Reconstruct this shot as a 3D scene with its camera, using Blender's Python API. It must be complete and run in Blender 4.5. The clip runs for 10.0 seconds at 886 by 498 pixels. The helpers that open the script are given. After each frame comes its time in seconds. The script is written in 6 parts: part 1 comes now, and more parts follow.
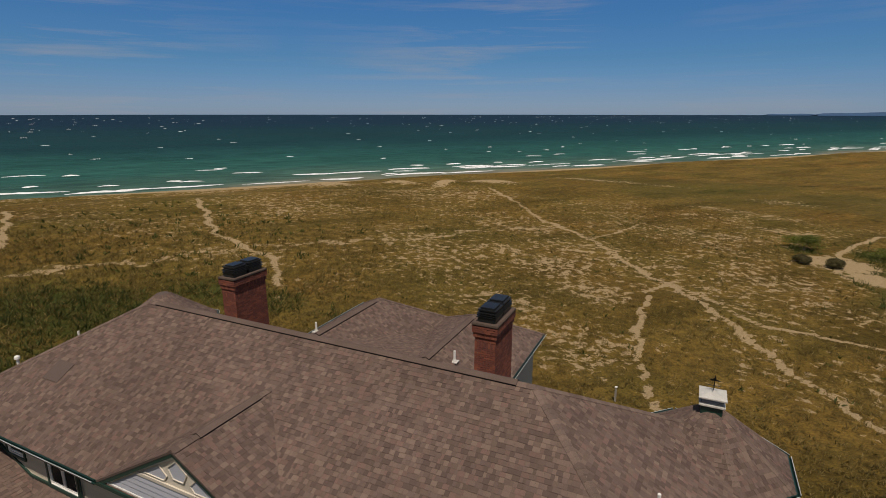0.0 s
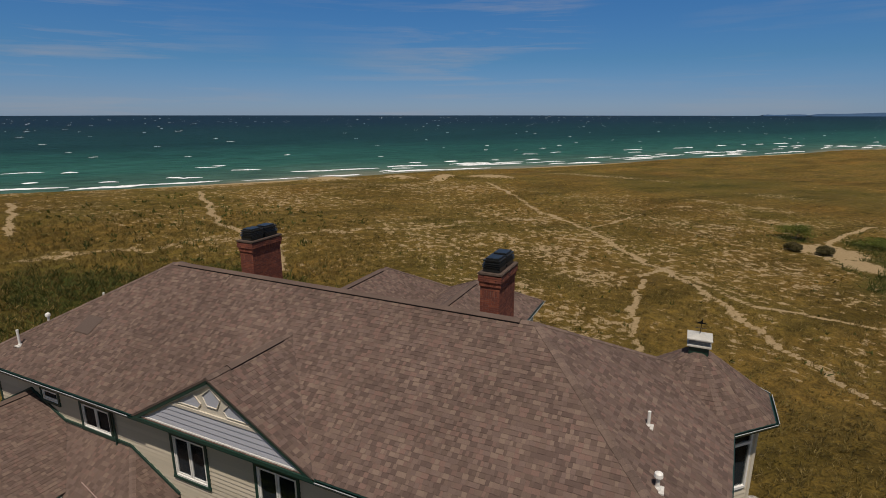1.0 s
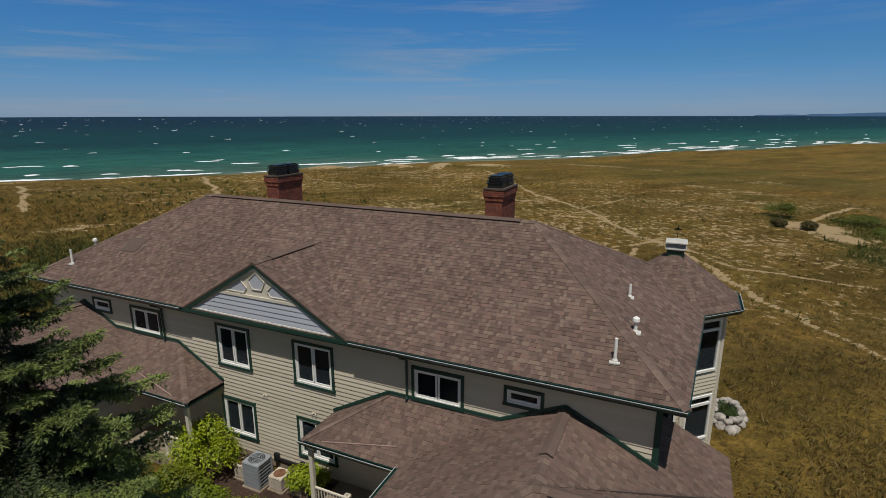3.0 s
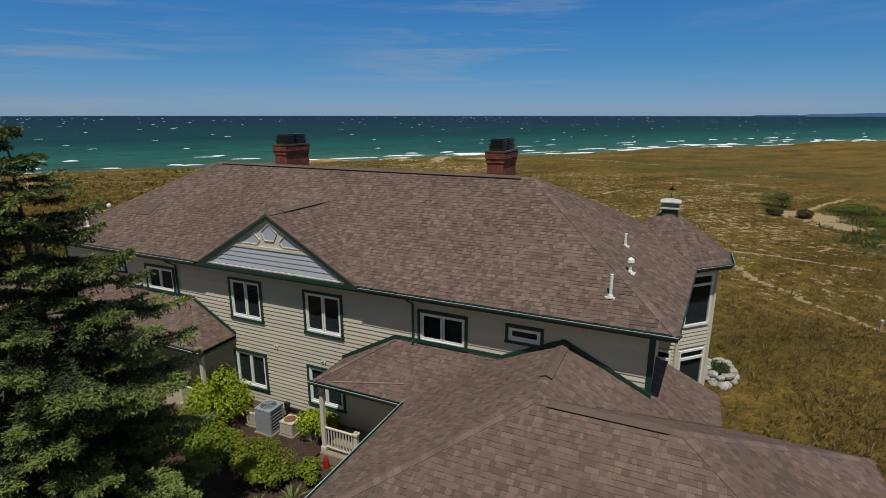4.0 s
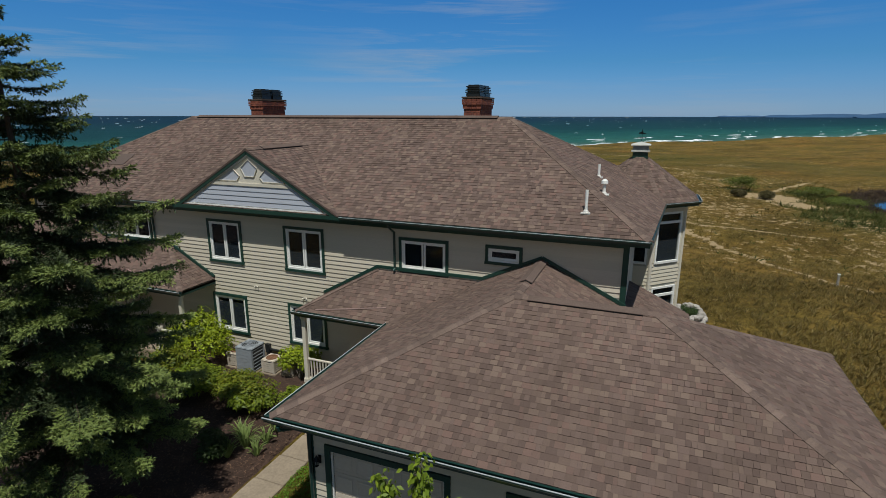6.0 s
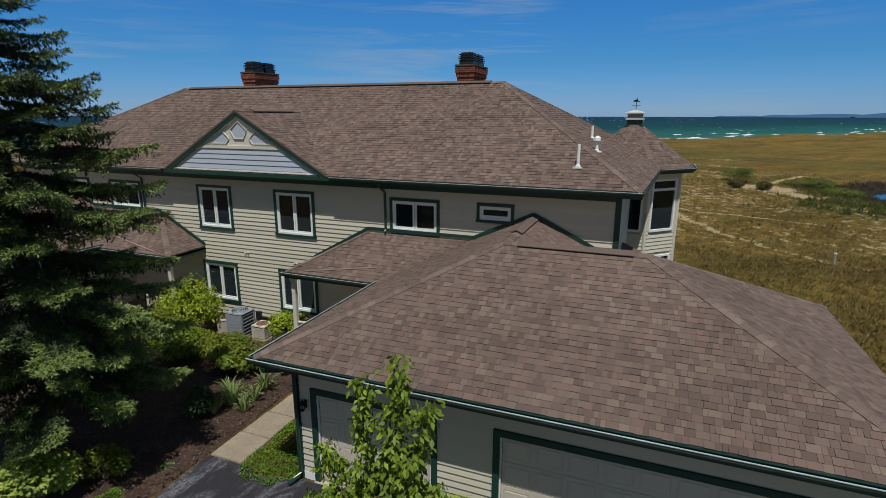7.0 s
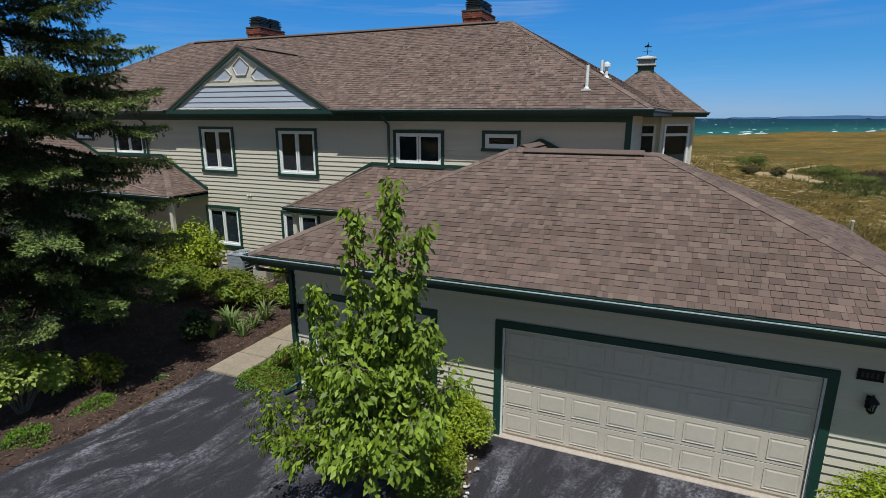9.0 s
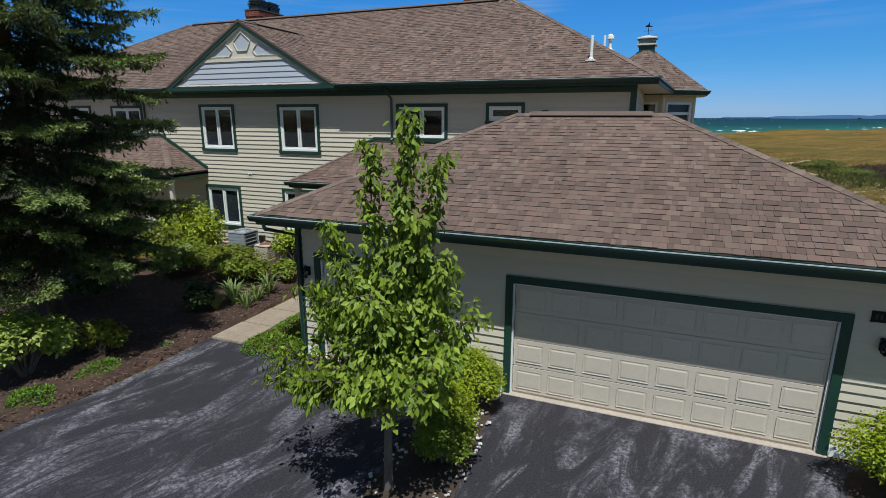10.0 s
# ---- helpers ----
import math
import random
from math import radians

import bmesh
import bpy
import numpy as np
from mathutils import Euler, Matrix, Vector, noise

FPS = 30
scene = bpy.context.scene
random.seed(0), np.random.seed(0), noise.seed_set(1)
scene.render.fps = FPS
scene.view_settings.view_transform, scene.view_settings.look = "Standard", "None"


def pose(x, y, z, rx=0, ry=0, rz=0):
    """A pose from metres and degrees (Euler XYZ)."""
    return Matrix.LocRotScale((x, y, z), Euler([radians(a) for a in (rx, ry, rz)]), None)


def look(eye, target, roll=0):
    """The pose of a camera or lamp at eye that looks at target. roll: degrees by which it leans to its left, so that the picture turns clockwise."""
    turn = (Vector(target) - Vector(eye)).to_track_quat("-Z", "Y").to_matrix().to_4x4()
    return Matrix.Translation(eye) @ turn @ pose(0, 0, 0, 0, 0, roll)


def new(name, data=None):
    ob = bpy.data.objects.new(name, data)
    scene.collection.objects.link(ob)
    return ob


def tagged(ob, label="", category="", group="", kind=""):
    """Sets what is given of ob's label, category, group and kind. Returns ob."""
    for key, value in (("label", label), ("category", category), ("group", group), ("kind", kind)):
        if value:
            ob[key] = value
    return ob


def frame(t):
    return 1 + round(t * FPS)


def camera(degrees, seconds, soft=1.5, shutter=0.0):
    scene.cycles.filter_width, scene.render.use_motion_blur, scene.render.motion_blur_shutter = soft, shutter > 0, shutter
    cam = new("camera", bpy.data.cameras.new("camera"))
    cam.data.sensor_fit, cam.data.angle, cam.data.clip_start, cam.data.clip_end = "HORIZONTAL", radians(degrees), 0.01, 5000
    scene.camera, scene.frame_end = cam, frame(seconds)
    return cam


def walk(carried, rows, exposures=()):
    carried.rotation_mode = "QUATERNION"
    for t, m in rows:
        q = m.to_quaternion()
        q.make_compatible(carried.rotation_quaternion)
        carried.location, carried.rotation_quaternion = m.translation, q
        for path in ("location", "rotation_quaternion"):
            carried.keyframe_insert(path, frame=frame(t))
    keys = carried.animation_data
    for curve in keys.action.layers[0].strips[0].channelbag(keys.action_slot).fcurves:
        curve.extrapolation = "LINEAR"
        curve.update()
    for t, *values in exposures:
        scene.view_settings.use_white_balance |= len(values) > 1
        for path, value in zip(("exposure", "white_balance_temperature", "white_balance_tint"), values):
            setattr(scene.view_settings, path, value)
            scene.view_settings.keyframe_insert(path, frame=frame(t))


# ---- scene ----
# ---------------- camera ----------------
cam = camera(80.0, 10.0, soft=0.75)
PATH = [
    (0, (0.322, -0.5, 16.569), (-0.511, 1.248, 16.068), 0.0),
    (0.5, (0.508, -1.359, 15.941), (-0.318, 0.393, 15.442), 0.0),
    (1, (0.708, -2.217, 15.38), (-0.114, -0.463, 14.882), 0.0),
    (1.5, (0.866, -3.062, 14.778), (0.051, -1.304, 14.282), 0.0),
    (2, (1.069, -3.914, 14.164), (0.258, -2.153, 13.67), 0.0),
    (2.5, (1.354, -4.708, 13.536), (0.545, -2.947, 13.042), -0.1),
    (4, (1.953, -6.609, 11.491), (1.148, -4.846, 10.996), 0.0),
    (4.5, (2.029, -7.038, 10.878), (1.233, -5.27, 10.385), 0.0),
    (5, (2.072, -7.279, 10.447), (1.299, -5.501, 9.956), 0.0),
    (5.5, (2.068, -7.473, 9.913), (1.344, -5.675, 9.421), 0.0),
    (7, (2.393, -7.59, 7.988), (1.684, -5.786, 7.496), 0.1),
    (7.5, (2.51, -7.568, 7.414), (1.796, -5.765, 6.924), 0.1),
    (8, (2.537, -7.577, 6.876), (1.816, -5.777, 6.387), 0.1),
    (8.5, (2.582, -7.58, 6.299), (1.849, -5.785, 5.812), 0.1),
    (9, (2.596, -7.64, 5.797), (1.853, -5.848, 5.311), 0.1),
    (9.5, (2.565, -7.709, 5.36), (1.828, -5.915, 4.873), 0.1),
    (10, (2.395, -7.872, 5.008), (1.67, -6.072, 4.521), 0.1),
]
EXPOSURES = [(0.0, -0.18, 7250, 15), (2.5, -0.15, 6700, 10), (4.5, -0.01, 6400, 6), (5.5, 0.02, 6300, 5), (7.5, 0.15, 6050, 4), (10.0, 0.47, 5850, 4)]
walk(cam, [(t, look(eye, target, roll)) for t, eye, target, roll in PATH], EXPOSURES)

# ---------------- sky and sun ----------------
SUN = Vector((0.42, -1.0, 2.5)).normalized()
SUN_POWER, SKY_POWER = 3.8, 0.072
world = bpy.data.worlds.new("sky")
scene.world = world
world.use_nodes = True
wt = world.node_tree
wt.nodes.clear()


def node(tree, kind, inputs=None, **props):
    n = tree.nodes.new(kind)
    for k, v in props.items():
        setattr(n, k, v)
    for k, v in (inputs or {}).items():
        if isinstance(v, bpy.types.NodeSocket):
            tree.links.new(v, n.inputs[k])
        else:
            n.inputs[k].default_value = v
    return n


def ramp(tree, fac, stops, interp="LINEAR"):
    n = tree.nodes.new("ShaderNodeValToRGB")
    n.color_ramp.interpolation = interp
    e = n.color_ramp.elements
    while len(e) < len(stops):
        e.new(0.5)
    for el, (p, c) in zip(e, stops):
        el.position = p
        el.color = (*c, 1) if len(c) == 3 else c
    tree.links.new(fac, n.inputs[0])
    return n


def mix(tree, fac, a, b, blend="MIX"):
    n = tree.nodes.new("ShaderNodeMix")
    n.data_type, n.blend_type = "RGBA", blend
    for sock, v in ((n.inputs[0], fac), (n.inputs[6], a), (n.inputs[7], b)):
        if isinstance(v, bpy.types.NodeSocket):
            tree.links.new(v, sock)
        elif isinstance(v, (int, float)):
            sock.default_value = v
        else:
            sock.default_value = (*v, 1)
    return n.outputs[2]


def math_node(tree, op, a, b=None, clamp=False):
    n = tree.nodes.new("ShaderNodeMath")
    n.operation, n.use_clamp = op, clamp
    for i, v in enumerate((a, b)):
        if v is None:
            continue
        if isinstance(v, bpy.types.NodeSocket):
            tree.links.new(v, n.inputs[i])
        else:
            n.inputs[i].default_value = v
    return n.outputs[0]


sky = node(wt, "ShaderNodeTexSky", sky_type="NISHITA", sun_disc=False, sun_elevation=math.asin(SUN.z),
           sun_rotation=math.atan2(SUN.x, SUN.y), altitude=200.0, air_density=1.0, dust_density=0.25, ozone_density=3.0)
wco = node(wt, "ShaderNodeTexCoord")
wsep = node(wt, "ShaderNodeSeparateXYZ", {0: wco.outputs["Generated"]})
# the deep blue of a dry northern sky, paler near the horizon
blue = ramp(wt, wsep.outputs[2], [(0.0, (0.45, 0.70, 1.30)), (0.03, (0.39, 0.63, 1.16)), (0.09, (0.278, 0.62, 1.03)), (0.2, (0.248, 0.68, 1.14)), (0.45, (0.85, 0.86, 0.80)), (1.0, (1.25, 1.06, 0.80))])
# the half of the sky round the sun is whiter than the half away from it
south = ramp(wt, math_node(wt, "ADD", math_node(wt, "MULTIPLY", wsep.outputs[1], -0.5), 0.5), [(0.0, (0, 0, 0)), (1.0, (1, 1, 1))])
south.color_ramp.elements[0].position, south.color_ramp.elements[1].position = 0.50, 0.85
blue_out = mix(wt, south.outputs[0], blue.outputs[0], (0.74, 0.70, 0.62))
skyc = mix(wt, 1.0, sky.outputs[0], blue_out, "MULTIPLY")
# thin wind-drawn cirrus
wmap = node(wt, "ShaderNodeMapping", {0: wco.outputs["Generated"], "Rotation": (0.0, 0.02, radians(25)), "Scale": (1.6, 1.6, 26.0)})
cn1 = node(wt, "ShaderNodeTexNoise", {"Vector": wmap.outputs[0], "Scale": 1.7, "Detail": 7.0, "Roughness": 0.62, "Distortion": 0.35})
cn2 = node(wt, "ShaderNodeTexNoise", {"Vector": wco.outputs["Generated"], "Scale": 3.1, "Detail": 2.0})
cl = ramp(wt, cn1.outputs[0], [(0.50, (0, 0, 0)), (0.78, (1, 1, 1))])
cl2 = ramp(wt, cn2.outputs[0], [(0.40, (0, 0, 0)), (0.66, (1, 1, 1))])
cloud = math_node(wt, "MULTIPLY", cl.outputs[0], cl2.outputs[0])
cloud = math_node(wt, "MULTIPLY", cloud, 0.6)
skyc = mix(wt, cloud, skyc, (4.6, 5.0, 5.9))
bg = node(wt, "ShaderNodeBackground", {0: skyc, 1: SKY_POWER})
wout = node(wt, "ShaderNodeOutputWorld", {0: bg.outputs[0]})

sun_data = bpy.data.lights.new("sun", "SUN")
sun_data.energy, sun_data.angle, sun_data.color = SUN_POWER, radians(0.53), (1.0, 0.955, 0.89)
sun = new("sun", sun_data)
sun.matrix_world = look(SUN * 60, (0, 0, 0))

# ---------------- materials ----------------


def material(name, color, rough=0.8, var=0.15, grain=8.0, stain=0.7, bump=0.15, bump_scale=40.0, metal=0.0, tint=None, island=None, objrand=None, spec=0.4, stretch=(1, 1, 1)):
    """Two scales of variation, fine relief; island / objrand: list of colours picked per piece."""
    m = bpy.data.materials.new(name)
    m.use_nodes = True
    t = m.node_tree
    b = t.nodes["Principled BSDF"]
    tc = node(t, "ShaderNodeTexCoord")
    mp = node(t, "ShaderNodeMapping", {0: tc.outputs["Object"], "Scale": stretch})
    base = None
    if island or objrand:
        src = node(t, "ShaderNodeNewGeometry").outputs["Random Per Island"] if island else node(t, "ShaderNodeObjectInfo").outputs["Random"]
        cols = island or objrand
        base = ramp(t, src, [(i / len(cols), c) for i, c in enumerate(cols)], "CONSTANT").outputs[0]
    n1 = node(t, "ShaderNodeTexNoise", {"Vector": mp.outputs[0], "Scale": grain, "Detail": 6.0, "Roughness": 0.6})
    n2 = node(t, "ShaderNodeTexNoise", {"Vector": mp.outputs[0], "Scale": stain, "Detail": 4.0, "Roughness": 0.55})
    g1 = ramp(t, n1.outputs[0], [(0.25, (1 - var,) * 3), (0.75, (1 + var,) * 3)])
    g2 = ramp(t, n2.outputs[0], [(0.3, tuple(1 - var * k for k in (0.9, 0.9, 0.95))), (0.7, (1 + var * 0.6,) * 3)])
    c = mix(t, 1.0, base if base else color, g1.outputs[0], "MULTIPLY")
    c = mix(t, 1.0, c, g2.outputs[0], "MULTIPLY")
    if tint:
        n3 = node(t, "ShaderNodeTexNoise", {"Vector": mp.outputs[0], "Scale": tint[1], "Detail": 5.0})
        f3 = ramp(t, n3.outputs[0], [(tint[2], (0, 0, 0)), (min(1.0, tint[2] + 0.12), (1, 1, 1))])
        c = mix(t, f3.outputs[0], c, tint[0])
    t.links.new(c, b.inputs["Base Color"])
    b.inputs["Roughness"].default_value = rough
    b.inputs["Metallic"].default_value = metal
    b.inputs["Specular IOR Level"].default_value = spec
    if bump:
        n4 = node(t, "ShaderNodeTexNoise", {"Vector": mp.outputs[0], "Scale": bump_scale, "Detail": 4.0})
        bp = node(t, "ShaderNodeBump", {"Strength": bump, "Distance": 0.02, "Height": n4.outputs[0]})
        t.links.new(bp.outputs[0], b.inputs["Normal"])
    return m


SH = [(0.141, 0.098, 0.079), (0.122, 0.085, 0.069), (0.153, 0.107, 0.088), (0.133, 0.092, 0.076), (0.177, 0.126, 0.100), (0.145, 0.096, 0.079),
      (0.112, 0.077, 0.064), (0.149, 0.104, 0.087), (0.163, 0.106, 0.087), (0.136, 0.095, 0.079), (0.114, 0.079, 0.066), (0.161, 0.113, 0.091)]
M_SHINGLE = material("asphalt_shingle", SH[0], 0.95, 0.16, 90, 0.35, 0.35, 160, island=SH, spec=0.15)
SH_OLD = [tuple(max(0.02, m + 1.3 * (v - m)) for v, m in zip(c, (0.141, 0.098, 0.079))) for c in SH]
M_SHINGLE_OLD = material("older_asphalt_shingle", SH[0], 0.95, 0.14, 90, 0.35, 0.35, 160, island=SH_OLD, spec=0.15)
M_SHINGLE_ONE = material("asphalt_shingle_single", SH[0], 0.95, 0.16, 90, 0.35, 0.35, 160, objrand=SH, spec=0.15)
M_DECK = material("roof_felt", (0.10, 0.072, 0.06), 0.95, 0.15, 30, 0.5, 0.2)
M_CAP = material("shingle_cap", (0.140, 0.100, 0.083), 0.95, 0.2, 40, 0.8, 0.3, island=[(0.148, 0.105, 0.087), (0.126, 0.090, 0.075), (0.168, 0.120, 0.098)], spec=0.15)
# near-black: the shadow line under the ridge vent lids, put into colour
M_VENT_SHADOW = material("vent_shadow", (0.02, 0.018, 0.017), 0.9, 0.1)
M_SIDING = material("painted_siding", (0.545, 0.485, 0.385), 0.6, 0.06, 30, 0.4, 0.06, 60, objrand=[(0.55, 0.49, 0.385), (0.525, 0.47, 0.37), (0.565, 0.503, 0.40)], stretch=(0.3, 1, 3))
M_WALL = material("wall_sheathing", (0.40, 0.38, 0.31), 0.8, 0.08, 20)
M_CREAM = material("cream_paint", (0.62, 0.57, 0.475), 0.55, 0.05, 20, 0.6, 0.05)
M_GREY = material("grey_gable_siding", (0.45, 0.47, 0.53), 0.6, 0.05, 20, 0.6, 0.05)
M_WHITE = material("white_paint", (0.78, 0.77, 0.73), 0.5, 0.05, 20, 0.8, 0.04)
M_GREEN = material("green_trim_paint", (0.015, 0.048, 0.036), 0.45, 0.15, 20, 0.8, 0.05)
M_GUTTER = material("green_gutter_enamel", (0.011, 0.038, 0.032), 0.3, 0.12, 10, 0.8, 0.02, spec=0.6)
# pale grey on the green gutter's lip: its bright highlight as a colour
M_LIP_HIGHLIGHT = material("gutter_lip_highlight", (0.40, 0.43, 0.43), 0.35, 0.2, 8, 0.8, 0.02, spec=0.6)
M_DOOR = material("garage_door_enamel", (0.56, 0.49, 0.40), 0.45, 0.05, 16, 0.7, 0.03)
M_CONCRETE = material("concrete", (0.27, 0.215, 0.155), 0.9, 0.18, 14, 1.2, 0.2, 60)
M_METAL = material("dark_metal", (0.055, 0.06, 0.065), 0.35, 0.2, 12, 1.0, 0.05, metal=0.7)
M_IRON = material("black_iron", (0.015, 0.015, 0.015), 0.4, 0.2, 12, 1.0, 0.05, metal=0.6)
M_GALV = material("galvanised_pipe", (0.62, 0.60, 0.56), 0.5, 0.12, 12, 2.0, 0.05)
M_RUST = material("rusty_grille", (0.20, 0.10, 0.055), 0.8, 0.35, 20, 4.0, 0.2)
M_ACGREY = material("condenser_enamel", (0.27, 0.29, 0.31), 0.5, 0.1, 14, 1.2, 0.04)
M_ACCREAM = material("old_condenser_enamel", (0.50, 0.44, 0.36), 0.6, 0.15, 10, 2.0, 0.05)
M_MORTAR = material("mortar", (0.20, 0.15, 0.12), 0.95, 0.2, 30)
M_CROWN = material("sooty_mortar", (0.095, 0.066, 0.052), 0.95, 0.25, 20, 2.0, 0.3)
BR = [(0.23, 0.072, 0.044), (0.19, 0.058, 0.038), (0.26, 0.085, 0.05), (0.165, 0.055, 0.04)]
M_BRICK = material("red_brick", BR[0], 0.9, 0.2, 30, 1.0, 0.3, 80, island=BR)
M_BRICK_ONE = material("red_brick_single", BR[0], 0.9, 0.2, 30, 1.0, 0.3, 80, objrand=BR)
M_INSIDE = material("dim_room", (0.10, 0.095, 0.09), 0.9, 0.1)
M_DARK_SHEET = material("insect_screen", (0.050, 0.060, 0.074), 0.7, 0.15, 6, 1.5)

M_GLASS = bpy.data.materials.new("window_glass")
M_GLASS.use_nodes = True
gt = M_GLASS.node_tree
gb = gt.nodes["Principled BSDF"]
gb.inputs["Base Color"].default_value = (0.02, 0.025, 0.03, 1)
gb.inputs["Roughness"].default_value = 0.04
gtr = node(gt, "ShaderNodeBsdfTransparent", {0: (0.62, 0.66, 0.68, 1)})
gfr = node(gt, "ShaderNodeFresnel", {0: 1.45})
ggl = node(gt, "ShaderNodeBsdfGlossy", {0: (0.9, 0.9, 0.9, 1), 1: 0.02})
gmx = node(gt, "ShaderNodeMixShader", {0: math_node(gt, "MINIMUM", gfr.outputs[0], 0.03), 1: gtr.outputs[0], 2: ggl.outputs[0]})
gt.links.new(gmx.outputs[0], gt.nodes["Material Output"].inputs[0])

# ---------------- mesh helpers ----------------
AXIS = -11.05          # the duplex is mirrored about this plane
MIRROR = [False]
XF = [None]           # a pose for parts that are built in a frame of their own


def mx(x):
    return 2 * AXIS - x if MIRROR[0] else x


def mesh_ob(name, verts, faces, mat, parent=None, label="", smooth=False, loc=None):
    """One mesh object in world coordinates, mirrored when the mirror is on."""
    if XF[0] is not None:
        verts = [tuple(XF[0] @ Vector(v)) for v in verts]
    if MIRROR[0]:
        verts = [(2 * AXIS - v[0], v[1], v[2]) for v in verts]
        faces = [tuple(reversed(f)) for f in faces]
    me = bpy.data.meshes.new(name)
    me.from_pydata([tuple(v) for v in verts], [], faces)
    me.materials.append(mat)
    if smooth:
        me.shade_smooth()
    me.update()
    ob = new(name, me)
    if parent is not None:
        ob.parent = parent
        ob.matrix_parent_inverse = Matrix.Translation(-parent.matrix_basis.translation)
    return tagged(ob, label)


def thing(name, loc, label, category, group="", kind=""):
    ob = new(name)
    ob.empty_display_size = 0.2
    ob.matrix_basis = Matrix.Translation((mx(loc[0]), loc[1], loc[2]))
    return tagged(ob, label, category, group, kind)


CUBE_F = [(0, 3, 2, 1), (4, 5, 6, 7), (0, 1, 5, 4), (1, 2, 6, 5), (2, 3, 7, 6), (3, 0, 4, 7)]


def bx(x0, x1, y0, y1, z0, z1):
    return [(x0, y0, z0), (x1, y0, z0), (x1, y1, z0), (x0, y1, z0), (x0, y0, z1), (x1, y0, z1), (x1, y1, z1), (x0, y1, z1)], CUBE_F


def join(shapes):
    vs, fs = [], []
    for v, f in shapes:
        o = len(vs)
        vs.extend(v)
        fs.extend(tuple(i + o for i in q) for q in f)
    return vs, fs


def bevelled(x0, x1, y0, y1, z0, z1, r):
    bm = bmesh.new()
    bmesh.ops.create_cube(bm, size=1.0, matrix=Matrix.Translation(((x0 + x1) / 2, (y0 + y1) / 2, (z0 + z1) / 2)) @ Matrix.Diagonal((x1 - x0, y1 - y0, z1 - z0, 1)))
    bmesh.ops.bevel(bm, geom=bm.edges[:], offset=r, segments=2, affect="EDGES")
    bm.verts.index_update()
    out = [tuple(v.co) for v in bm.verts], [tuple(v.index for v in f.verts) for f in bm.faces]
    bm.free()
    return out


def tube(points, radii, n=8, cap=True):
    """A round tube through points with radii."""
    pts = [Vector(p) for p in points]
    vs, fs = [], []
    for i, p in enumerate(pts):
        d = (pts[min(i + 1, len(pts) - 1)] - pts[max(i - 1, 0)]).normalized()
        a = d.cross(Vector((0, 0, 1)) if abs(d.z) < 0.9 else Vector((1, 0, 0))).normalized()
        b = d.cross(a)
        for k in range(n):
            w = 2 * math.pi * k / n
            vs.append(tuple(p + (a * math.cos(w) + b * math.sin(w)) * radii[i]))
    for i in range(len(pts) - 1):
        for k in range(n):
            a0, a1 = i * n + k, i * n + (k + 1) % n
            fs.append((a0, a0 + n, a1 + n, a1))
    if cap:
        fs.append(tuple(range(n)))
        fs.append(tuple(reversed(range((len(pts) - 1) * n, len(pts) * n))))
    return vs, fs


def prism(poly, d):
    """A flat polygon given thickness by the vector d."""
    n = len(poly)
    vs = [tuple(p) for p in poly] + [tuple(Vector(p) + Vector(d)) for p in poly]
    return vs, [tuple(reversed(range(n))), tuple(range(n, 2 * n))] + [(i, (i + 1) % n, n + (i + 1) % n, n + i) for i in range(n)]


def plank(p0, p1, width, thick, up=(0, 0, 1)):
    """A board from p0 to p1; width along up, thickness across both."""
    p0, p1, up = Vector(p0), Vector(p1), Vector(up)
    d = (p1 - p0).normalized()
    side = d.cross(up).normalized()
    w = side.cross(d).normalized() * width / 2
    s = side * thick / 2
    vs = [p0 - w - s, p0 - w + s, p0 + w + s, p0 + w - s, p1 - w - s, p1 - w + s, p1 + w + s, p1 + w - s]
    return [tuple(v) for v in vs], [(0, 1, 2, 3), (7, 6, 5, 4), (0, 4, 5, 1), (1, 5, 6, 2), (2, 6, 7, 3), (3, 7, 4, 0)]


rng = random.Random(7)


